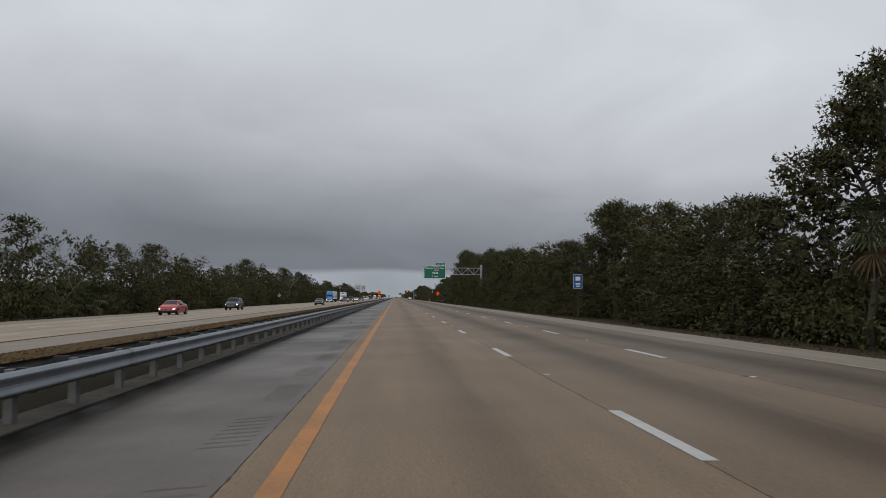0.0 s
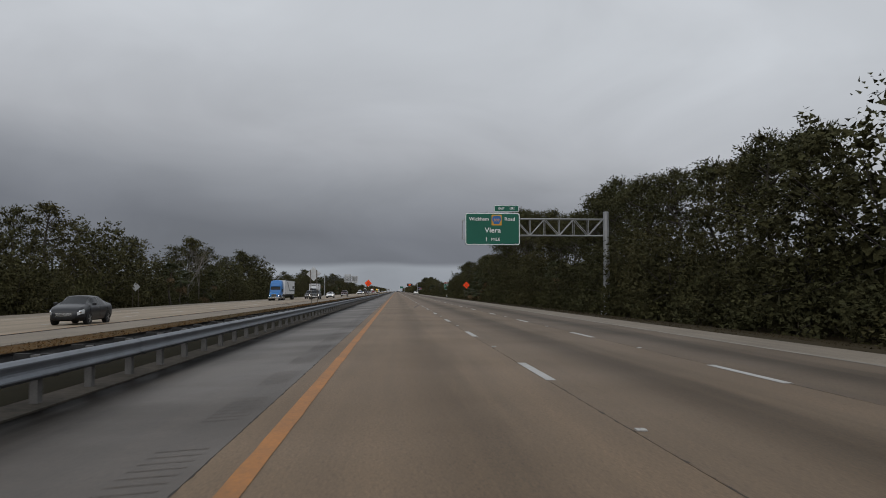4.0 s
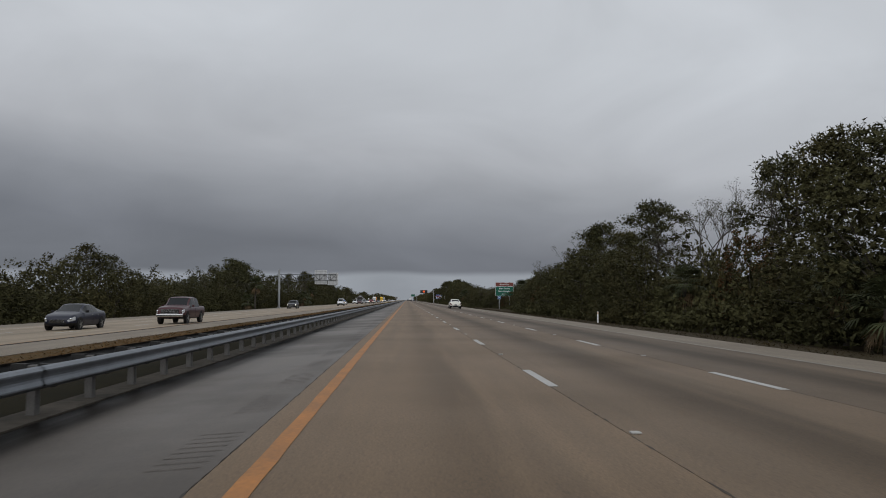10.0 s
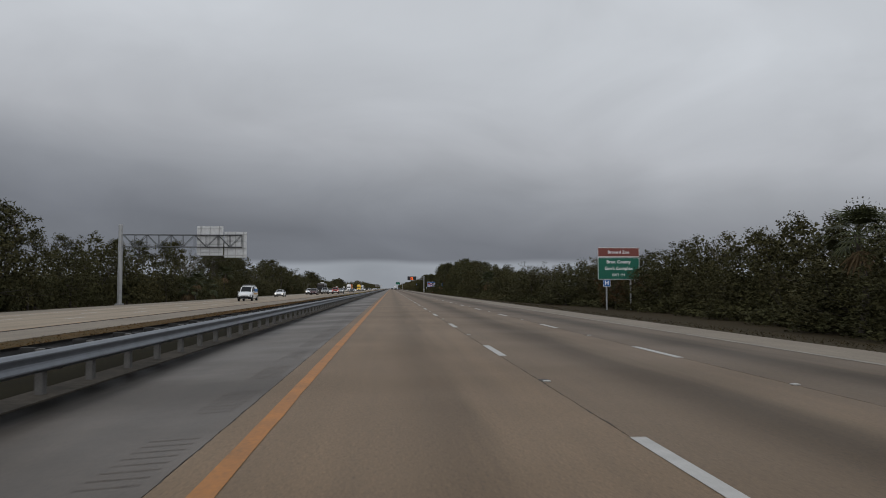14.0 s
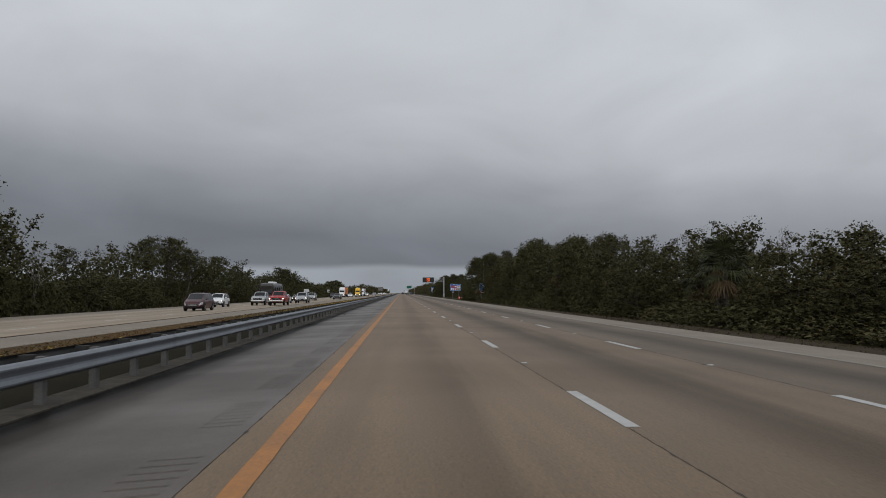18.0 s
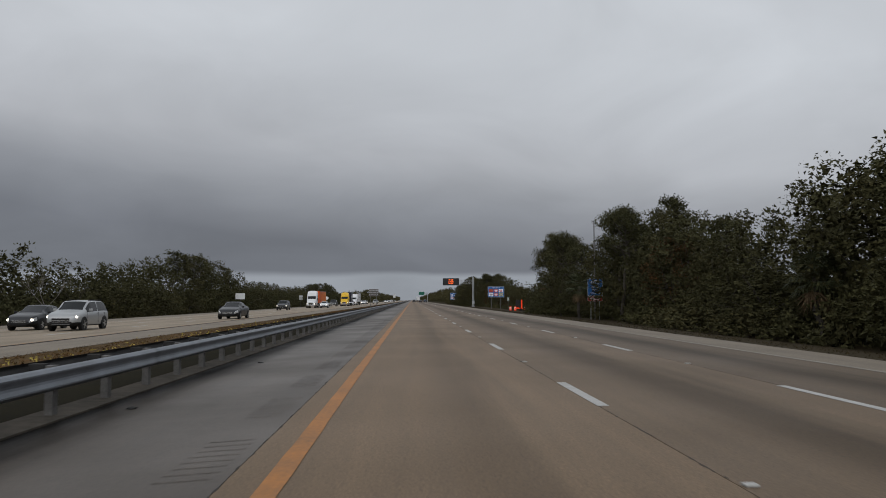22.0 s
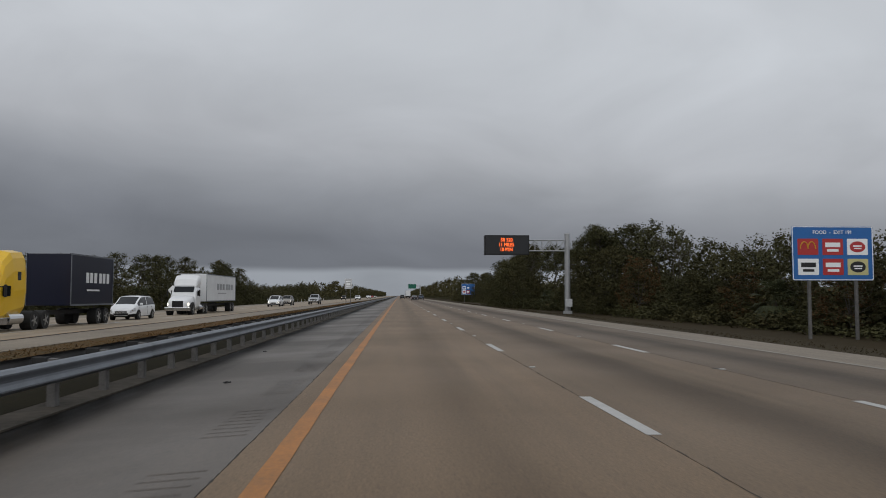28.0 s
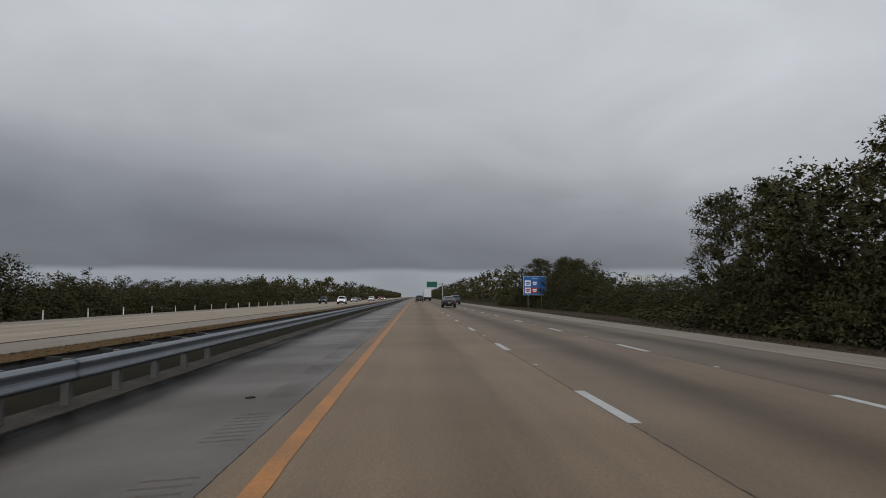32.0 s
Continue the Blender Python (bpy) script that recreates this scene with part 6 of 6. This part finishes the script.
def along(table, y):
    """Height of the treeline at y."""
    for (a, va), (b, vb) in zip(table, table[1:]):
        if a <= y <= b:
            return va + (vb - va) * (y - a) / (b - a)
    return table[-1][1]


PROTO_H = 12.0
away = pose(0, -600, -400)
protos = {
    "pine": [pine(11, M["pine"], PROTO_H), pine(12, M["pine"], PROTO_H), pine(13, M["oak"], PROTO_H, low=0.62), pine(14, M["pine"], PROTO_H, low=0.58)],
    "oak": [oak(21, M["oak"], PROTO_H), oak(22, M["oak"], PROTO_H, 0.36), oak(23, M["shrub"], PROTO_H, 0.40), oak(24, M["pine"], PROTO_H, 0.34), oak(25, M["oak"], PROTO_H, 0.38)],
    "rusty": [oak(31, M["autumn"], PROTO_H, 0.3, 0.19, label="thinly leaved tree with rusty brown foliage")],
    "bare": [bare_tree(41, PROTO_H)],
    "thin": [bare_tree(42, PROTO_H, M["oak"]), bare_tree(43, PROTO_H, M["shrub"]), bare_tree(47, PROTO_H, M["pine"])],
    "palm": [palm(51, 5.5), palm(52, 4.0), palm(53, 6.5), palm(54, 2.2)],
}
protos["pine_far"] = [pine(15, M["pine"], PROTO_H, 0.36), pine(16, M["oak"], PROTO_H, 0.36), pine(17, M["pine"], PROTO_H, 0.36)]
protos["oak_far"] = [oak(26, M["oak"], PROTO_H, lush=0.34), oak(27, M["shrub"], PROTO_H, 0.37, lush=0.34), oak(28, M["pine"], PROTO_H, 0.4, lush=0.34)]
protos["oak_back"] = [oak(35, M["oak"], PROTO_H, lush=0.75), oak(36, M["pine"], PROTO_H, 0.37, lush=0.75), oak(37, M["shrub"], PROTO_H, 0.4, lush=0.75)]
used_protos = set()


def plant(kind, x, y, h, rnd):
    src = rnd.choice(protos[kind])
    if kind == "palm":
        low = [q for q, tall in zip(protos["palm"], (5.5, 4.0, 6.5, 2.2)) if tall + 2.4 < h] or protos["palm"][3:]
        src = rnd.choice(low) if h > 1 or h == 0 else rnd.choice(protos["palm"][:3])
    s = h / PROTO_H
    w = min(1.15, max(0.7, s)) * rnd.uniform(1.0, 1.25)
    sz = s
    if kind == "palm":
        w = sz = rnd.uniform(0.9, 1.15)
    elif kind == "thin":
        w = s * rnd.uniform(0.9, 1.15)
    m = Matrix.Translation((x, y, land_height(x))) @ pose(0, 0, 0, 0, 0, rnd.uniform(0, 360)) @ Matrix.Diagonal((w, w, sz, 1))
    if src.name not in used_protos:
        used_protos.add(src.name)
        src.matrix_basis = m
        return src
    return copy_thing(src, m @ Matrix.Diagonal([1 / q for q in src.scale] + [1]))


def setback(y):
    """How far the woods stand back from the verge by the large signs and the work site."""
    out = 0.0
    for a, b, d, run in ((84, 99, 3.2, 12), (525, 560, 6.5, 45), (895, 1040, 6.0, 30), (1152, 1232, 7.0, 45), (814, 826, 3.8, 24)):
        out = max(out, d * max(0.0, min(1.0, (y - a + run) / run, (b + run - y) / run)))
    return out


def setback_left(y):
    """How far the woods on the opposite side stand back from the verge by the sign bridge."""
    return 5.5 * max(0.0, min(1.0, (y - 440) / 40, (600 - y) / 25))


def rows_of_trees():
    rnd = random.Random(5)
    # our side: a lower front row, and behind it the row that makes the skyline
    y = -20.0
    while y < 1250:
        top = along(RIGHT, y) + 1.2
        pick = rnd.random()
        kind = "oak" if pick < 0.66 else "palm" if pick < 0.78 else "thin" if pick < 0.92 else "rusty"
        plant(kind, 25.4 + rnd.uniform(-1.0, 1.4) + setback(y), y + rnd.uniform(-2, 2), min(top, 13.0) * rnd.uniform(0.58, 0.84), rnd)
        y += 9.4 * rnd.uniform(0.8, 1.2)
    y = -20.0
    while y < 1250:
        top = along(RIGHT, y) + 1.2
        pick = rnd.random()
        if top > 9.5:
            kind = "pine" if pick < 0.66 else "oak_back" if pick < 0.94 else "thin"
        else:
            kind = "oak_back" if pick < 0.7 else "thin" if pick < 0.93 else "bare"
        if 330 < y < 475 and pick > 0.45:
            kind = "thin"
        if kind == "oak_back":
            top = min(top, 12.5)
        plant(kind, 28.6 + rnd.uniform(-1.2, 1.2) + setback(y), y, top * rnd.uniform(1.0, 1.13) + 0.25, rnd)
        y += (5.4 if kind == "thin" else 9.5 if top > 15 else 6.8) * rnd.uniform(0.85, 1.15)
    # the opposite side
    for row, (x0, step) in enumerate(((-37.0, 9.4), (-40.5, 8.2))):
        y = -20.0
        while y < 1260:
            top = along(LEFT, y) + 1.2
            pick = rnd.random()
            if row == 0:
                kind = "oak_far" if pick < 0.66 else "palm" if pick < 0.76 else "bare" if pick < 0.82 else "thin" if pick < 0.94 else "pine_far"
                h = top * rnd.uniform(0.58, 0.88)
            else:
                kind = "pine_far" if pick < 0.6 else "oak_far" if pick < 0.94 else "thin"
                h = top * rnd.uniform(1.0, 1.12) + 0.2
            if along(LEFT, y) < 7 and kind == "pine_far":
                kind = "oak_far"
            plant(kind, x0 - rnd.uniform(-1.2, 1.6) - setback_left(y), y + rnd.uniform(-2, 2), h, rnd)
            y += step * rnd.uniform(0.8, 1.2)


rows_of_trees()
snag = bare_tree(44, 12.5)
snag["label"] = "tall dead snag with bare pale limbs"
snag.matrix_basis = pose(-36.5, 274, -1.1)
snag2 = bare_tree(45, 12.0)
snag2["label"] = "slender dead tree with few bare limbs"
snag2.matrix_basis = pose(-36.0, 280, -1.1) @ Matrix.Diagonal((0.55, 0.55, 1, 1))
THICK = [thicket(61, leaf=M["shrub"]), thicket(62, leaf=M["oak"]), thicket(63, leaf=M["shrub"]), thicket(64, leaf=M["pine"])]


def undergrowth():
    rnd = random.Random(8)
    for side, table, x0 in ((1, RIGHT, 22.5), (-1, LEFT, -35.3)):
        y = -30.0
        while y < 1262:
            h = along(table, y)
            for layer in range(2 if side > 0 else 1):
                ob = new("undergrowth", rnd.choice(THICK))
                s = max(0.45, min(1.9, h * (0.145 if side < 0 else 0.08 if layer == 0 else 0.175)))
                bend = -math.degrees(math.atan((setback(y + 12) - setback(y - 12)) / 24)) if side > 0 else 0
                flip = -1 if rnd.random() < 0.5 else 1
                back = 3.2 * layer
                back += setback(y) if side > 0 else setback_left(y)
                xx = x0 + side * (back + rnd.uniform(-0.6, 0.8))
                ob.matrix_basis = Matrix.Translation((xx, y, land_height(xx))) @ pose(0, 0, 0, 0, 0, bend) @ Matrix.Diagonal((side, flip, s * rnd.uniform(0.85, 1.15), 1))
                tagged(ob, "dense dark green undergrowth at the foot of the trees", "bushes", kind="stuff")
            y += 23.0


undergrowth()
palm_rnd = random.Random(17)
for px, py, ph in ((22.0, 325, 0), (22.2, 334, 0), (22.0, 343, 0), (22.3, 357, 0), (24.4, 331, 1), (24.8, 338, 1), (24.2, 346, 1), (24.6, 353, 1), (24.4, 364, 1), (26.2, 494, 1), (24.5, 640, 1), (24.4, 700, 1), (24.6, 826, 1), (31.0, 975, 0),
                   (-35.2, 258, 1), (-35.8, 266, 1), (-35.4, 283, 0), (-35.8, 292, 1), (-35.5, 506, 0), (-35.9, 520, 1), (-35.4, 598, 0), (-35.8, 606, 1), (-35.5, 618, 0), (-35.6, 632, 1)):
    plant("palm", px, py, ph, palm_rnd)
for px, py, ph in ((-39.0, 286, 13.2), (-40.2, 347, 13.2), (-39.4, 353, 13.4), (-39.0, 430, 9.4), (-44.6, 540, 13.6), (-45.2, 547, 13.8), (-44.2, 534, 13.0), (-44.5, 524, 10.8), (-44.0, 515, 10.0),
                   (-39.0, 642, 12.6), (-40.2, 650, 13.6), (-39.2, 656, 13.8), (-39.0, 722, 12.4), (-40.0, 731, 12.8), (-39.2, 858, 11.0), (-39.8, 868, 11.0), (-39.0, 1048, 9.8), (-40.0, 1056, 9.9), (-39.0, 1096, 10.2), (-39.6, 1104, 10.0)):
    plant("pine_far", px, py, ph, palm_rnd)
for px, py, ph in ((27.4, 283, 19.4), (28.0, 292, 20.6), (27.0, 304, 19.6), (26.6, 312, 16.0), (27.5, 44, 14.6), (27.0, 92, 14.6), (28.0, 97, 14.8), (27.0, 228, 16.0), (28.0, 258, 15.4), (28.0, 739, 13.0),
                   (27.0, 810, 14.4), (28.2, 816, 14.8), (27.4, 858, 14.2), (28.4, 865, 14.8), (30.6, 1030, 13.6), (31.4, 1036, 13.4), (27.6, 1083, 13.4), (28.4, 1089, 13.0), (27.2, 1113, 12.0)):
    plant("pine", px, py, ph, palm_rnd)
for px, py, ph in ((27.0, 436, 13.0), (26.6, 465, 10.6), (27.4, 469, 10.0), (27.2, 377, 14.2), (27.0, 334, 11.4), (26.4, 421, 11.8), (26.6, 644, 8.8), (27.0, 583, 7.8), (26.6, 595, 8.2)):
    plant("thin", px, py, ph, palm_rnd)
for px, py, ph in ((30.2, 756, 13.2), (31.5, 763, 12.6), (30.6, 769, 11.4)):
    plant("oak", px, py, ph, palm_rnd)
for px, py, ph in ((62, 1310, 10.5), (67.5, 1313, 10.0), (73, 1311, 9.6), (78.5, 1314, 10.4), (84, 1310, 10.8), (90, 1312, 10.5)):
    plant("oak_far", px, py, ph, palm_rnd)

def far_woods():
    """The treelines beyond the near stretch, as uneven masses of leaves."""
    for side, table, x0, seed in ((1, RIGHT, 26, 71), (-1, LEFT, -38, 72)):
        rnd = random.Random(seed)
        cs, rs, ns = [], [], []
        y = 1255.0
        while y < 3300:
            h = along(table, y) * rnd.uniform(0.6, 1.15)
            for q in range(3):
                cs.append((x0 + side * rnd.uniform(0, 6), y + rnd.uniform(-3, 3), h * (0.22 + 0.27 * q))), rs.append(rnd.uniform(1.5, 2.6)), ns.append(30)
            y += 5.0
        me = leaf_mesh("far_woods", cs, rs, ns, 0.42, M["oak"], seed, 0.9, 2.4)
        tagged(new("far_woods", me), "distant dark treeline along the highway", "woods", kind="stuff")
        bm = bmesh.new()
        last = None
        y = -120.0
        while y < 3400:
            hh = along(table, y) * 0.42 * (1 + 0.25 * noise.noise((y * 0.08, seed, 0)))
            xx = x0 + side * (10 + noise.noise((y * 0.05, seed, 5)) * 2)
            row = [bm.verts.new((xx, y, -2)), bm.verts.new((xx + side * 0.8, y, hh - 1)), bm.verts.new((xx + side * 3, y, hh - 0.4)), bm.verts.new((xx + side * 8, y, -2))]
            if last:
                for i in range(3):
                    bm.faces.new((last[i], row[i], row[i + 1], last[i + 1]))
            last = row
            y += 4.0
        rng = np.random.default_rng(seed)
        n = 4200
        yy = rng.uniform(-60, 1300, n)
        hh = np.interp(yy, [q[0] for q in table], [q[1] for q in table])
        back = np.array([setback(q) if side > 0 else setback_left(q) for q in yy])
        p = np.stack([x0 + side * (rng.uniform(5, 11, n) + back), yy, hh * rng.uniform(0.03, 0.86, n) - 1], 1)
        v, f = shag(p, rng.uniform(0.6, 1.5, n), 15, 0.38, 0.85, rng)
        me = bpy.data.meshes.new("shaded_foliage")
        me.from_pydata(v.tolist(), [], f.tolist())
        me.materials.append(M["core"])
        tagged(new("shaded_foliage", me), "shaded foliage deep between the roadside trees", "foliage", kind="stuff")
        tagged(link_mesh("deep_woods", bm, M["core"]), "dark depth of the woods behind the front trees", "woods", kind="stuff")


far_woods()


def back_woods():
    """The woods that go on behind the roadside trees, lower than their tops."""
    for side, table, x0, seed in ((1, RIGHT, 35, 81), (-1, LEFT, -46, 82)):
        rnd = random.Random(seed)
        cs, rs = [], []
        for k in range(1900):
            y = rnd.uniform(-120, 1500)
            x = x0 + side * (9 + 40 * rnd.random() ** 1.3)
            if side > 0 and 1060 < y:
                continue
            h = along(table, y) * rnd.uniform(0.45, 0.78)
            cs.append((x, y, h - 1.2)), rs.append(rnd.uniform(1.2, 2.4))
        me = foliage("back_woods", cs, rs, M["oak"], seed, 0.8, 14, 0.3, shade=(14, 0.42))
        tagged(new("back_woods", me), "dark woods going on behind the roadside trees", "woods", kind="stuff")


back_woods()


def grass_tufts():
    """Short dry grass along the median, dense by the far kerb line, and greener, shade-darkened grass on the verge."""
    rng = np.random.default_rng(3)
    for name, xa, xb, n, hgt, mtl, label in (("median_grass", -10.42, -7.8, 130000, 0.06, "blade", "short dry brownish grass in the median"),
                                             ("verge_grass", 13.25, 21.5, 36000, 0.09, "blade_dark", "dull green grass on the outer verge, darkened for tree shade")):
        x = rng.uniform(xa, xb, n)
        y = rng.uniform(0, 1130, n)
        z = np.array([max(land_height(v), -0.21) if v < 0 else land_height(v) for v in x])
        patch = 0.75 + 0.35 * np.sin(y * 0.21 + 1.3 * np.sin(y * 0.047)) * np.sin(x * 1.7 + y * 0.08)
        a = rng.uniform(0, 2 * np.pi, n)
        w = rng.uniform(0.012, 0.034, n)
        h = hgt * rng.uniform(0.5, 1.5, n) * patch
        dx, dy = np.cos(a) * w, np.sin(a) * w
        lx, ly = rng.normal(0, 0.13, n), rng.normal(0, 0.13, n)
        v = np.stack([np.stack([x - dx, y - dy, z - 0.02], 1), np.stack([x + dx, y + dy, z - 0.02], 1), np.stack([x + lx, y + ly, z + h], 1)], 1).reshape(-1, 3)
        me = bpy.data.meshes.new(name)
        me.from_pydata(v.tolist(), [], np.arange(n * 3).reshape(-1, 3).tolist())
        me.materials.append(M[mtl])
        tagged(new(name, me), label, "grass", kind="stuff")


grass_tufts()


def yellow_weeds():
    """Low weeds with pale yellow leaves in the median."""
    rng = np.random.default_rng(9)
    n = 3600
    y = np.concatenate([rng.normal(715, 30, n - 500), rng.normal(640, 25, 500)])
    x = -7.2 + rng.normal(0, 1.1, n)
    x = np.clip(x, -9.8, -5.2)
    p = np.stack([x, y, np.array([land_height(v) for v in x]) + rng.uniform(0.06, 0.2, n)], 1)
    a, b = rng.normal(size=(2, n, 3)) * 0.035
    v = np.stack([p - a, p + b, p + a], 1).reshape(-1, 3)
    me = bpy.data.meshes.new("yellow_weeds")
    me.from_pydata(v.tolist(), [], np.arange(3 * n).reshape(-1, 3).tolist())
    me.materials.append(M["petal"])
    tagged(new("yellow_weeds", me), "low weeds with pale yellow leaves in the median grass", "weeds", kind="stuff")


yellow_weeds()


# ---- work site, marker posts and small things ----
def traffic_drum(m):
    root = thing("traffic_drum", m, "orange plastic traffic drum with white bands", "traffic drum", "work site drums")
    part("barrel", tube(bmesh.new(), (0, 0, 0), (0, 0, 0.95), 0.29, 0.23, 18), M["orange"], root)
    for z in (0.32, 0.66):
        r = 0.29 - 0.06 * z / 0.95
        part("band", tube(bmesh.new(), (0, 0, z), (0, 0, z + 0.14), r + 0.006, r - 0.003, 18), M["signwhite"], root)
    part("base", tube(bmesh.new(), (0, 0, -0.06), (0, 0, 0.02), 0.40, 0.36, 18), M["tyre"], root)
    part("handle", boxes(((0, 0, 0.98), (0.2, 0.05, 0.08), 0.02)), M["orange"], root)
    return root


def sign_trailer(m):
    root = thing("sign_trailer", m, "orange trailer with a folded dark sign board on a mast", "trailer")
    part("frame", boxes(((0, 0, 0.55), (2.4, 1.3, 0.16), 0.02), ((1.5, 0, 0.5), (0.9, 0.12, 0.12)), ((-0.7, 0.4, 0.85), (0.8, 0.5, 0.5), 0.03)), M["orange"], root)
    part("mast", boxes(((0.35, 0, 1.6), (0.26, 0.26, 2.2), 0.02)), M["orange"], root)
    part("board", boxes(((-0.45, 0.1, 1.75), (1.35, 0.14, 1.75), 0.03)), M["cabinet"], root)
    for s in (-1, 1):
        part("wheel", tube(bmesh.new(), (0.1, s * 0.62, 0.33), (0.1, s * 0.85, 0.33), 0.33, n=18), M["tyre"], root)
        part("leg", boxes(((s * 1.05, 0, 0.25), (0.08, 0.08, 0.55))), M["orange"], root)
    return root


sign_trailer(pose(27.6, 909, land_height(27.6)))
for dx, dy in ((-2.6, -1.5), (-1.5, -1.8), (1.0, -1.6), (1.9, -1.2)):
    traffic_drum(pose(27.6 + dx, 909 + dy, land_height(27.6 + dx) + 0.06))

small_sign(pose(20.0, 871, -0.4), 0.32, 0.75, 2.0, M["green"], (0,), "small green mile marker on a thin post", [(0, 2.15, 0.18, 0.12), (0, 1.9, 0.18, 0.2)], "mile_marker")
first = thing("marker_post", pose(-32.8, 1120, land_height(-32.8)), "short white marker post beside the opposite shoulder", "marker post", "white marker posts")
part("shaft", boxes(((0, 0, 0.45), (0.12, 0.05, 1.1), 0.012)), M["signwhite"], first)
part("reflector", boxes(((0, -0.03, 0.86), (0.08, 0.012, 0.12))), M["gold"], first)
for k in range(1, 16):
    copy_thing(first, pose(-32.8, 1120 + 10.0 * k, land_height(-32.8)))
copy_thing(first, pose(18.0, 392, land_height(18.0)))


def tyre_scrap(m, s, rnd):
    bm = bmesh.new()
    last = None
    for i in range(7):
        y = (i / 6 - 0.5) * s
        w = 0.06 * (1 - abs(i / 6 - 0.5)) + 0.03 * rnd.random()
        z = 0.008 + 0.008 * math.sin(i * 1.3)
        row = [bm.verts.new(p) for p in ((-w, y, z), (w, y, z + 0.006), (w * 0.8, y, 0), (-w * 0.9, y, 0))]
        if last:
            for k in range(4):
                j = (k + 1) % 4
                bm.faces.new((last[k], last[j], row[j], row[k]))
        else:
            bm.faces.new(row[::-1])
        last = row
    bm.faces.new(last)
    bmesh.ops.recalc_face_normals(bm, faces=bm.faces[:])
    ob = link_mesh("tyre_scrap", bm, M["tyre"])
    ob.matrix_basis = m
    return tagged(ob, "curled black scrap of tyre rubber on the shoulder", "debris", "tyre scraps")


scrap_rnd = random.Random(23)
for x, y, s in ((-1.7, 47, 0.35), (-2.6, 108, 0.3), (-2.2, 268, 0.3), (-3.0, 276, 0.25), (-1.9, 304, 0.25), (-2.9, 432, 0.4), (-1.5, 570, 0.3), (-2.8, 640, 0.35), (-1.6, 690, 0.5),
                (-2.6, 735, 0.3), (-2.9, 727, 0.4), (-2.2, 890, 0.35), (-1.9, 927, 0.3), (-2.6, 935, 0.3), (-1.2, 1058, 0.3)):
    tyre_scrap(pose(x, y, road_z(x) + 0.004, 0, 0, scrap_rnd.uniform(0, 180)), s * 0.3, scrap_rnd)
for x, y in ((-12.4, 578), (-12.0, 225), (-12.2, 905)):
    tyre_scrap(pose(x, y, far_z(x) + 0.004, 0, 0, 70), 1.3, scrap_rnd)

far_sign = thing("overhead_sign", pose(9.8, 1450, 0), "distant green overhead sign above the highway", "sign")
panel(far_sign, "panel", 5.5, 3.2, 0, 7.6, M["green"], 0.2, 0.08)
posts_under(far_sign, (5.5,), -1.0, 8.5, M["pole"], 0.5, 0.5)
part("arm", boxes(((2.0, 0.4, 7.8), (7.5, 0.3, 0.5))), M["pole"], far_sign)


def wildlife_board():
    root = thing("letter_sign", pose(73.5, 1300, 0), "large cream letters on a rail above the bushes", "sign")
    cream = mat("cream_letter", (0.62, 0.60, 0.50), 0.6, vary=0.06)
    lettering("WILDLIFE", 2.5, cream, root, 0, 7.2, -0.05, 1.0)
    rail = part("rail", boxes(((0, 0.2, 5.75), (12.5, 0.2, 0.25), 0.03)), M["post"], root)
    for k in range(5):
        part("small_bar", boxes(((-5 + 2.5 * k, 0.05, 5.55), (1.9, 0.06, 0.4))), cream, rail)
    for x in (-5.5, 0, 5.5):
        part("support", boxes(((x, 0.5, 2.0), (0.3, 0.3, 7.6))), M["post"], root)
    arc = bmesh.new()
    pts = [(-8.2 + 1.8 * math.cos(q), 7.2 + 2.2 * math.sin(q)) for q in [2.9 - 0.26 * i for i in range(10)]]
    for a, b in zip(pts, pts[1:]):
        tube(arc, (a[0], 0, a[1]), (b[0], 0, b[1]), 0.22, n=6)
    part("emblem", arc, M["pole"], root)


wildlife_board()
